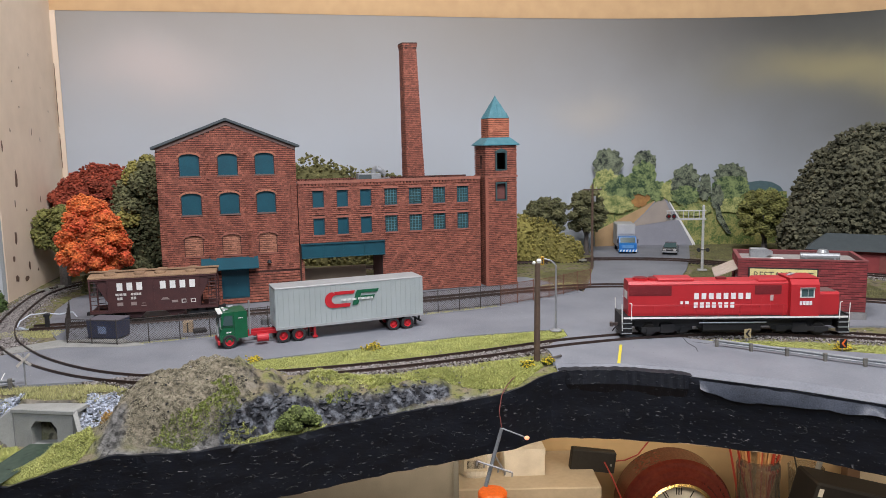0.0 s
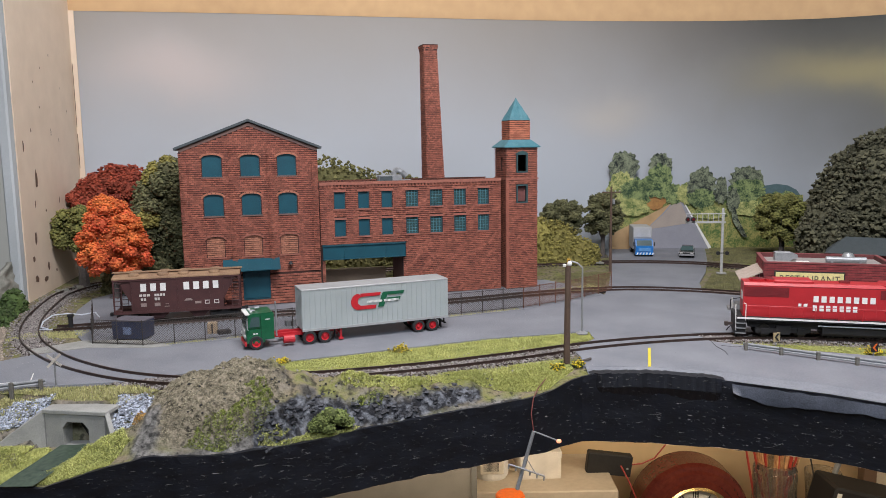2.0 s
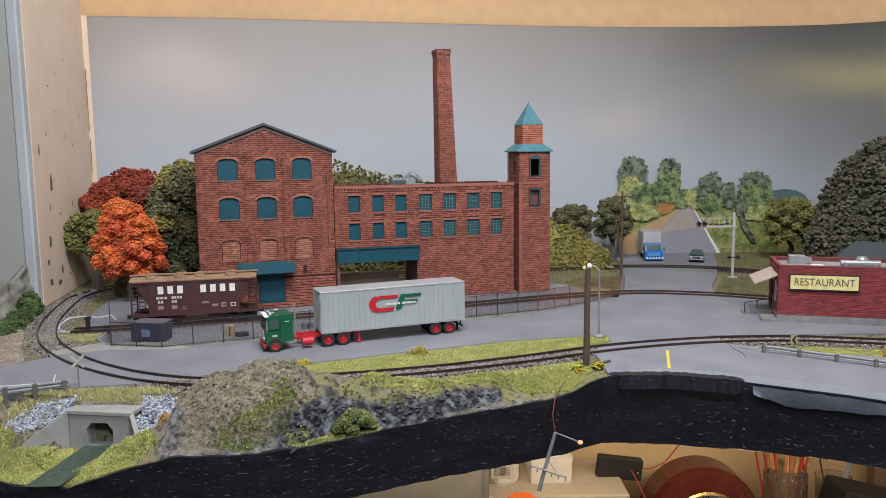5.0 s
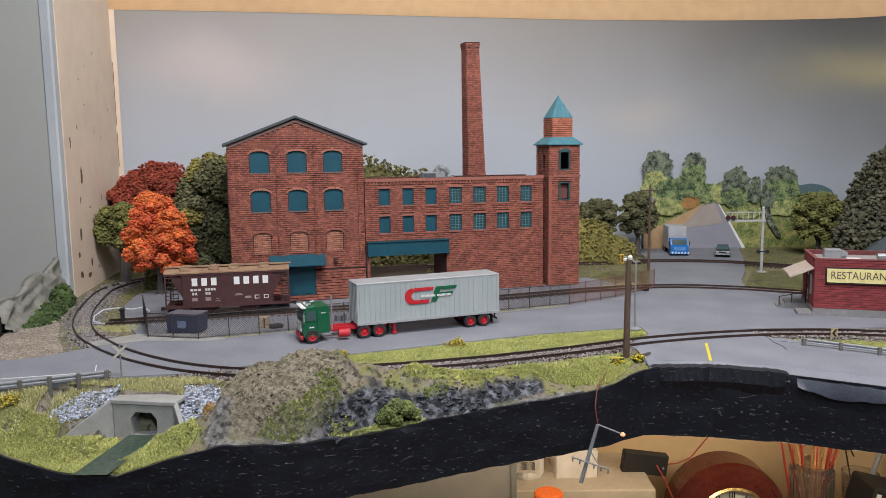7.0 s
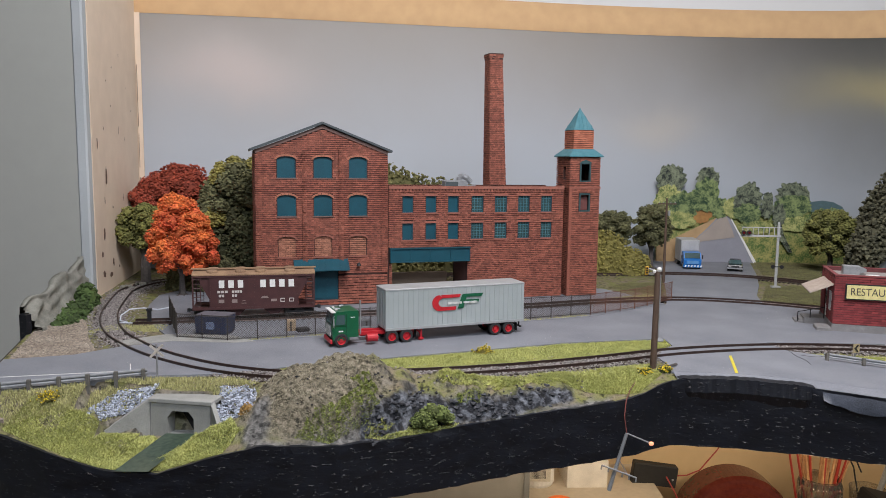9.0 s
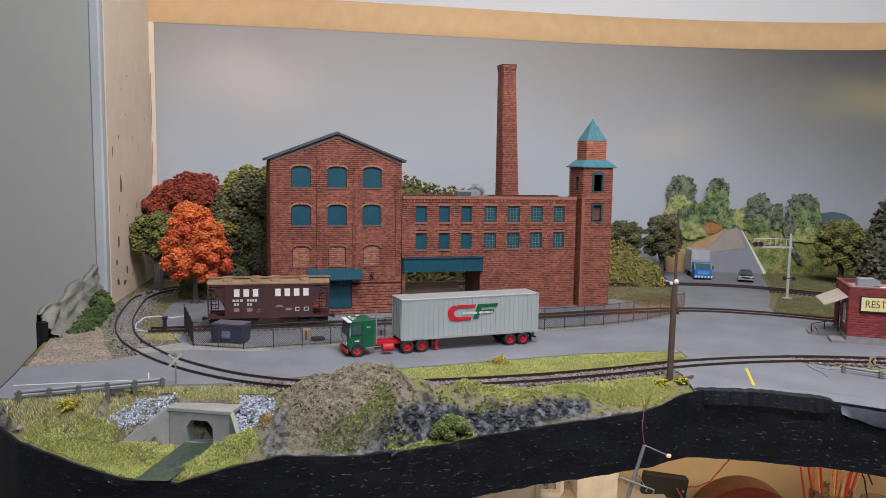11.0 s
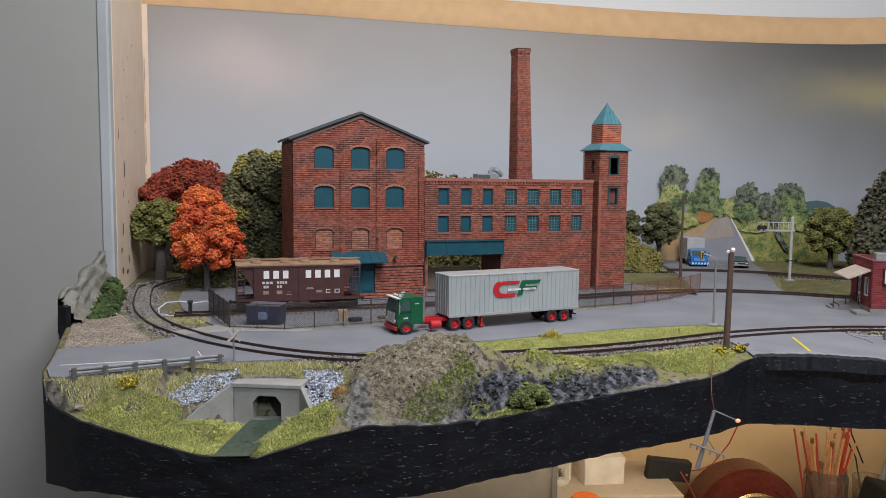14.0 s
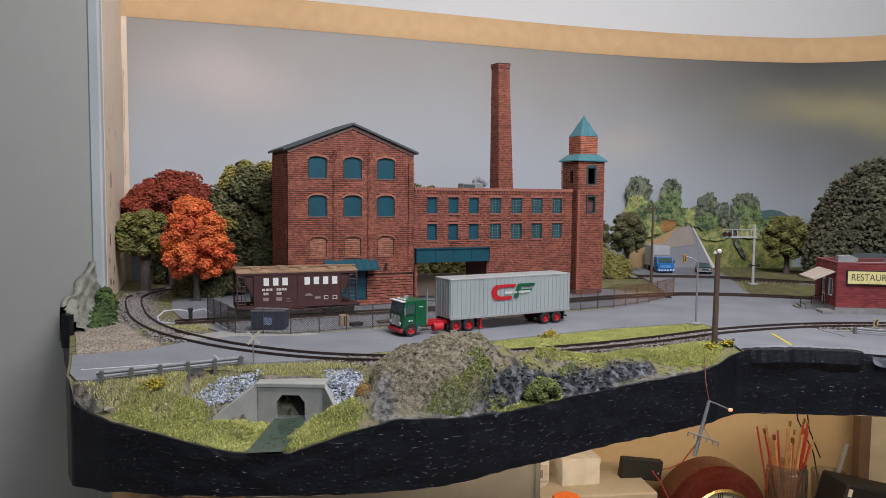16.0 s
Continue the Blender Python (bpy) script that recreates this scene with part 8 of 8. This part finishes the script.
bs = thing("buffer_stop", pose(-0.398, 0.7445, G, 0, 0, 13), "small black buffer stop at the siding end", "buffer stop")
part("post", Shape().box(-0.0018, 0.0018, -0.0018, 0.0018, -0.001, 0.0125), BLACKISH, bs)
part("head", Shape().box(-0.0026, 0.0026, -0.0030, 0.0030, 0.0115, 0.0140, 0.0004), BLACKISH, bs)
wr = thing("wire_loop", Matrix(), "loose white wire looped on the ground", "wire")
part("strand", Shape().path([(q[0], q[1], G + q[2]) for q in [(-0.383, 0.775, 0.004), (-0.392, 0.785, 0.007), (-0.405, 0.783, 0.005), (-0.416, 0.776, 0.008), (-0.428, 0.768, 0.008), (-0.432, 0.756, 0.004), (-0.428, 0.744, 0.001), (-0.418, 0.738, 0.0008)]], 0.0007, 6), mat("white_wire", (0.62, 0.66, 0.72), 0.5), wr)
part("strand", Shape().path([(q[0], q[1], G + q[2]) for q in [(-0.425, 0.735, 0.001), (-0.412, 0.7335, 0.001), (-0.398, 0.737, 0.001)]], 0.0007, 6), MATS["white_wire"], wr)
for x, y, yaw, sx, sy, sz, m, lab in [(-0.248, 0.718, 10, 0.0045, 0.004, 0.0105, mat("crate_tan", (0.42, 0.31, 0.20), 0.85), "tan wooden crate"), (-0.236, 0.715, 30, 0.006, 0.004, 0.0035, BLACKISH, "dark scrap pile"), (-0.205, 0.732, 18, 0.010, 0.005, 0.002, POLE_WOOD, "flat brown pallet"), (-0.178, 0.745, 25, 0.0055, 0.0035, 0.006, mat("machine_grey", (0.17, 0.18, 0.19), 0.6), "grey machine part")]:
    o = thing("yard_clutter", pose(x, y, 1.0974, 0, 0, yaw), lab + " lying in the mill yard", "clutter", "yard clutter")
    part("block", Shape().box(-sx, sx, -sy, sy, 0, sz, 0.0006), m, o)
    part("strap", Shape().box(-sx * 0.15, sx * 0.15, -sy - 0.0003, -sy, 0, sz * 0.9), BLACKISH, o)
br = thing("driftwood", pose(0.083, 0.592, 1.0965, 0, 0, 35), "dark crooked branch at the road edge", "branch")
part("stem", Shape().tube((-0.006, 0, 0.001), (0.004, 0.001, 0.003), 0.0009).tube((0.004, 0.001, 0.003), (0.014, 0.0, 0.0035), 0.0008, 0.0012), BARK, br)
for x, y in [(0.204, 1.112), (-0.475, 1.005), (-0.503, 0.967), (-0.512, 0.945), (-0.452, 0.985)]:
    lone("stone", Shape().clumps([(x, y, G + 0.002), (x + 0.006, y + 0.004, G + 0.001)], 0.006, random.Random(int(abs(x) * 1000)), 0.5), ROCK, "grey brown plaster stone beside the track", "rock", "stones")

# ---- lamp post hanging by its wire in front of the fascia ----
fl = thing("dangling_street_lamp", pose(0.0410, 0.5385, 1.0630), "grey model street lamp hanging by its wire, lit", "model lamp")
part("post", Shape().tube((0, 0, 0), (-0.0125, -0.003, -0.0435), 0.0013, 0.0016, 10), GREY_METAL, fl)
part("arm", Shape().tube((0, 0, 0), (0.0175, 0.0005, -0.0075), 0.0006, n=6), GREY_METAL, fl)
bl = part("bulb", Shape().lathe([(0, -0.0022), (0.0013, -0.0014), (0.0016, 0), (0.0011, 0.0014), (0, 0.0019)], 12, "x", (0.0188, 0.0004, -0.0080)), mat("warm_bulb", (1.0, 0.38, 0.20), 0.3, glow=1.0), fl, "tiny glowing warm bulb")
ca = part("crossarm", Shape().tube((-0.0185, -0.004, -0.0235), (0.0075, -0.004, -0.0330), 0.0007, n=6).tube((-0.0055, -0.002, -0.0200), (0.0005, -0.0035, -0.0300), 0.0004, n=5), GREY_METAL, fl)
for k in range(6):
    part("insulator", Shape().tube((-0.0185 + k * 0.0052, -0.004, -0.0235 - k * 0.0019), (-0.0190 + k * 0.0052, -0.004, -0.0268 - k * 0.0019), 0.0006, n=6), GREY_METAL, ca)
part("wire", Shape().path([(0, 0, 0), (-0.0015, 0.003, 0.012), (0.0010, 0.010, 0.022), (0.0065, 0.022, 0.0265), (0.016, 0.042, 0.0285), (0.028, 0.052, 0.0290)], 0.0004, 5), mat("red_brown_wire", (0.20, 0.06, 0.05), 0.5), fl)

# ---- the shelf below ----
sh = thing("shelf_unit", pose(0, 1.25, 0.0), "beige shelf unit with a grey drawer front", "shelf")
part("top_board", Shape().box(-0.12, 0.262, -0.03, 0.13, 0.674, 0.694, 0.002), SHELF, sh)
part("side_board", Shape().box(0.229, 0.258, -0.028, 0.13, -0.231, 0.673), SHELF, sh)
part("side_board", Shape().box(-0.12, -0.104, -0.028, 0.13, -0.231, 0.673), SHELF, sh)
dr = part("drawer_front", Shape().box(-0.103, 0.222, -0.030, -0.020, 0.46, 0.670), SHELF_GREY, sh, "dark grey drawer front")
part("drawer_lip", Shape().box(-0.103, 0.222, -0.034, -0.030, 0.662, 0.670), SHELF, dr)
cabn = thing("side_cabinet", pose(-0.14, 1.12, 0.0), "grey cabinet side below the layout", "cabinet")
part("carcass", Shape().box(-0.30, 0.155, 0, 0.10, -0.231, 0.800, 0.002), mat("cabinet_grey", (0.27, 0.25, 0.22), 0.7, scale=20), cabn)
part("side_rail", Shape().box(0.150, 0.158, -0.004, 0.1, -0.231, 0.802), SHELF_GREY, cabn)
bx = thing("white_box", pose(0.150, 1.315, 0.694, 0, 0, 3), "plain white cardboard box on the shelf", "box")
part("carton", Shape().box(-0.052, 0.020, -0.045, 0.045, 0, 0.048, 0.001), mat("white_card", (0.74, 0.70, 0.64), 0.8, scale=40), bx)
part("lid", Shape().box(-0.053, 0.021, -0.046, 0.046, 0.038, 0.049, 0.001), MATS["white_card"], bx)
bt = thing("glue_bottle", pose(0.050, 1.29, 0.694), "white plastic bottle with a barcode label", "bottle")
part("body", Shape().lathe([(0, 0), (0.028, 0), (0.031, 0.006), (0.031, 0.05), (0.026, 0.064), (0.010, 0.070), (0.010, 0.08), (0, 0.08)], 24), WHITE, bt)
part("label", Shape().box(-0.020, 0.020, -0.0325, -0.0305, 0.015, 0.045), mat("label_cream", (0.65, 0.60, 0.50), 0.6), bt)
part("barcode", letter_bars([(-0.015, 0.012, 14)], 0.02, 0.035, -0.0326, 0.5), BLACKISH, bt)
oc = thing("spray_can", pose(0.072, 1.15, -0.020), "tall can with a bright orange cap", "can")
part("cap", Shape().lathe([(0, 0.744), (0.021, 0.744), (0.0235, 0.741), (0.0235, 0.700), (0, 0.700)], 24), ORANGE, oc)
part("body", Shape().lathe([(0, 0.699), (0.022, 0.699), (0.025, 0.69), (0.025, -0.205), (0, -0.205)], 24), GREY_METAL, oc)
bb = thing("power_box", pose(0.262, 1.30, 0.7085, 0, 7, 0), "flat black plastic power box on the wall", "power box")
part("case", Shape().box(-0.040, 0.040, -0.008, 0.010, -0.019, 0.019, 0.002), BLACKISH, bb)
part("screw", Shape().tube((0.032, -0.0075, -0.004), (0.032, -0.0095, -0.004), 0.002, n=8), GREY_METAL, bb)
part("lead", Shape().path([(0.039, 0.002, 0.0), (0.060, 0.005, 0.003), (0.080, 0.0, 0.018), (0.105, 0.0, 0.06), (0.115, -0.05, 0.20), (0.10, -0.1, 0.33)], 0.0012, 6), mat("red_wire", (0.35, 0.04, 0.03), 0.5), bb)
part("lead", Shape().path([(0.02, -0.0075, 0.0), (0.030, -0.03, -0.015), (0.052, -0.05, -0.055), (0.072, -0.11, -0.10)], 0.0013, 6), MATS["red_wire"], bb)


def clock():
    c = thing("mantel_clock", pose(0.4115, 1.30, 0.0), "mahogany mantel clock with a brass-rimmed white dial", "clock")
    z = 0.610
    case = part("case", Shape().lathe([(0, 0.05), (0.098, 0.05), (0.101, 0.044), (0.101, -0.010), (0.097, -0.018), (0.090, -0.020), (0.086, -0.026), (0.076, -0.028), (0.074, -0.033), (0.066, -0.034), (0.064, -0.022), (0, -0.022)], 64, "y", (0, 0, z)), MAHOGANY, c, "round red mahogany case")
    part("base", Shape().box(-0.16, 0.16, -0.035, 0.055, 0.500, 0.527, 0.004).box(-0.15, 0.15, -0.03, 0.05, -0.231, 0.500), MAHOGANY, c)
    part("bezel", Shape().lathe([(0.0655, -0.022), (0.0655, -0.034), (0.062, -0.037), (0.0590, -0.034), (0.0580, -0.0225)], 64, "y", (0, 0, z)), BRASS, c, "polished brass bezel")
    part("dial", Shape().lathe([(0, -0.0226), (0.0585, -0.0226), (0.0585, -0.0221), (0, -0.0221)], 48, "y", (0, 0, z)), DIAL, c, "white clock dial")
    for k in range(12):
        a = k * math.pi / 6
        n = (3, 1, 2, 3, 3, 1, 2, 3, 4, 2, 1, 2)[k]
        s = Shape()
        for j in range(n):
            o = (j - (n - 1) / 2) * 0.0042
            q = [(o - 0.0009, 0.040), (o + 0.0009, 0.040), (o + 0.0009, 0.053), (o - 0.0009, 0.053)]
            s.prism([(x * math.cos(a) + y * math.sin(a), z - x * math.sin(a) + y * math.cos(a)) for x, y in q], "y", -0.0231, -0.0226)
        part("hour_mark", s, BLACKISH, c)
    part("minute_hand", Shape().prism([(-0.001, z), (0.001, z), (-0.030, z - 0.045), (-0.032, z - 0.044)], "y", -0.0238, -0.0233), BLACKISH, c)
    part("hour_hand", Shape().prism([(0, z - 0.0012), (0, z + 0.0012), (0.034, z - 0.008), (0.034, z - 0.011)], "y", -0.0245, -0.0240), BLACKISH, c)

    return c


ck = clock()
jg = thing("brush_jar", pose(0.565, 1.31, 0.0), "clear jar crowded with wooden paint brushes", "brush jar")
part("jar", Shape().lathe([(0.036, 0.60), (0.038, 0.602), (0.038, 0.690), (0.034, 0.700), (0.035, 0.703), (0.033, 0.703), (0.0325, 0.69), (0.035, 0.685), (0.035, 0.604)], 24), JAR, jg)
part("stand", Shape().box(-0.10, 0.25, -0.05, 0.045, -0.231, 0.598), SHELF, jg)
rng = random.Random(61)
for k in range(30):
    a, l = rng.uniform(0, 6.3), rng.uniform(0.130, 0.180)
    bx0, by0 = math.cos(a) * 0.012, math.sin(a) * 0.010
    tx, ty = math.cos(a) * rng.uniform(0.02, 0.055), math.sin(a) * 0.018
    b = part("brush", Shape().tube((bx0, by0, 0.605), (tx, ty, 0.605 + l), 0.0026, 0.0018, 6), COPPER if k % 4 else mat("brush_red", (0.45, 0.05, 0.03), 0.35), jg)
    if k % 3 == 0:
        part("ferrule", Shape().tube((tx, ty, 0.605 + l), (tx * 1.06, ty * 1.06, 0.605 + l + 0.010), 0.0026, 0.0032, 6), BRASS, b)
for k in range(2):
    x = -0.060 + k * 0.020
    part("brush", Shape().tube((x + 0.03, 0, 0.605), (x, 0.01, 0.775), 0.0022, 0.0018, 6), MATS["brush_red"], jg)
gl = thing("drinking_glass", pose(0.652, 1.31, 0.598), "clear drinking glass with a spoon", "glass")
part("tumbler", Shape().lathe([(0, 0.002), (0.024, 0.002), (0.030, 0.085), (0.031, 0.085), (0.0255, 0), (0, 0)], 24), JAR, gl)
part("spoon", Shape().tube((0.0, 0, 0.006), (0.038, 0, 0.140), 0.0035, 0.006, 8), GREY_METAL, gl)
mon = thing("tablet_case", pose(0.700, 1.24, 0.640, 0, 14, 0), "flat black case lying at an angle", "case")
part("shell", Shape().box(-0.080, 0.12, -0.02, 0.06, -0.06, 0.035, 0.004), BLACKISH, mon)
part("tag", Shape().box(-0.076, -0.068, -0.0206, -0.02, 0.012, 0.026), WHITE, mon)
part("stand", Shape().box(-0.05, 0.10, 0.0, 0.04, -0.871, -0.06), SHELF, mon)
pn = thing("leaning_panel", pose(0.90, 1.37, 0.0), "cream board leaning against the wall", "board")
part("panel", Shape().box(-0.12, 0.3, 0.0, 0.012, -0.231, 0.86, 0.001), mat("cream_panel", (0.70, 0.60, 0.46), 0.8, scale=20), pn)
part("batten", Shape().box(-0.145, -0.120, -0.01, 0.012, -0.231, 0.90, 0.001), mat("brown_batten", (0.18, 0.11, 0.07), 0.7, scale=20), pn)
cb = thing("hanging_cable", Matrix(), "thin black cables hanging below the board", "cable")
part("strand", Shape().path([(0.60, 1.33, 0.90), (0.585, 1.33, 0.84), (0.60, 1.335, 0.78), (0.64, 1.34, 0.71), (0.655, 1.34, 0.64)], 0.0014, 6), BLACKISH, cb)
part("strand", Shape().path([(0.63, 1.33, 0.90), (0.61, 1.33, 0.83), (0.625, 1.335, 0.76), (0.655, 1.34, 0.70)], 0.0014, 6), BLACKISH, cb)
part("strand", Shape().path([(0.30, 1.30, 0.93), (0.33, 1.30, 0.865), (0.37, 1.30, 0.85), (0.42, 1.30, 0.90)], 0.0012, 6), BLACKISH, cb)
# the bench things share one scale, set by the clock's true size
K = 0.846
SHRINK = Matrix.Translation((0, 0, 1.27)) @ Matrix.Scale(K, 4) @ Matrix.Translation((0, 0, -1.27))
for ob in (sh, cabn, bx, bt, oc, bb, ck, jg, gl, mon, pn, cb):
    ob.matrix_basis = SHRINK @ ob.matrix_basis


# ---- what moves ----
def along(s):
    """Place on the near track, s metres from its far right end."""
    k = max(0.0, min(len(NEAR_LINE) - 1.001, s / 0.006))
    i = int(k)
    (x0, y0), (x1, y1) = NEAR_LINE[i], NEAR_LINE[i + 1]
    return Vector((x0 + (x1 - x0) * (k - i), y0 + (y1 - y0) * (k - i)))


def motions():
    speed, reach = 0.0406, 0.0597
    start = min(range(len(NEAR_LINE) // 2), key=lambda i: abs(NEAR_LINE[i][0] - 0.2580) + (9 if NEAR_LINE[i][1] > 0.75 else 0)) * 0.006
    times = [0.2 * i for i in range(81)]
    body, bogies = [], {-1: [], 1: []}
    for t in times:
        s = start - speed * t
        f, r = along(s - reach), along(s + reach)
        d = f - r
        yaw = math.degrees(math.atan2(d.y, d.x))
        m = (f + r) / 2
        body.append((t, pose(m.x, m.y, G + 0.0021, 0, 0, yaw)))
        for sx in (-1, 1):
            a, b = along(s - sx * reach - 0.0155), along(s - sx * reach + 0.0155)
            e = a - b
            bogies[sx].append((t, pose(sx * reach, 0, 0, 0, 0, math.degrees(math.atan2(e.y, e.x)) - yaw)))
    walk(LOCO, body)
    for k, sx in enumerate((-1, 1)):
        w1, w2, bogie = LOCO_PARTS[3 * k:3 * k + 3]
        walk(bogie, bogies[sx])
        for w, x in ((w1, -0.0155), (w2, 0.0155)):
            walk(w, [(t, pose(x, 0, 0.0060, 0, math.degrees(speed * t / 0.0060), 0)) for t in times])


motions()
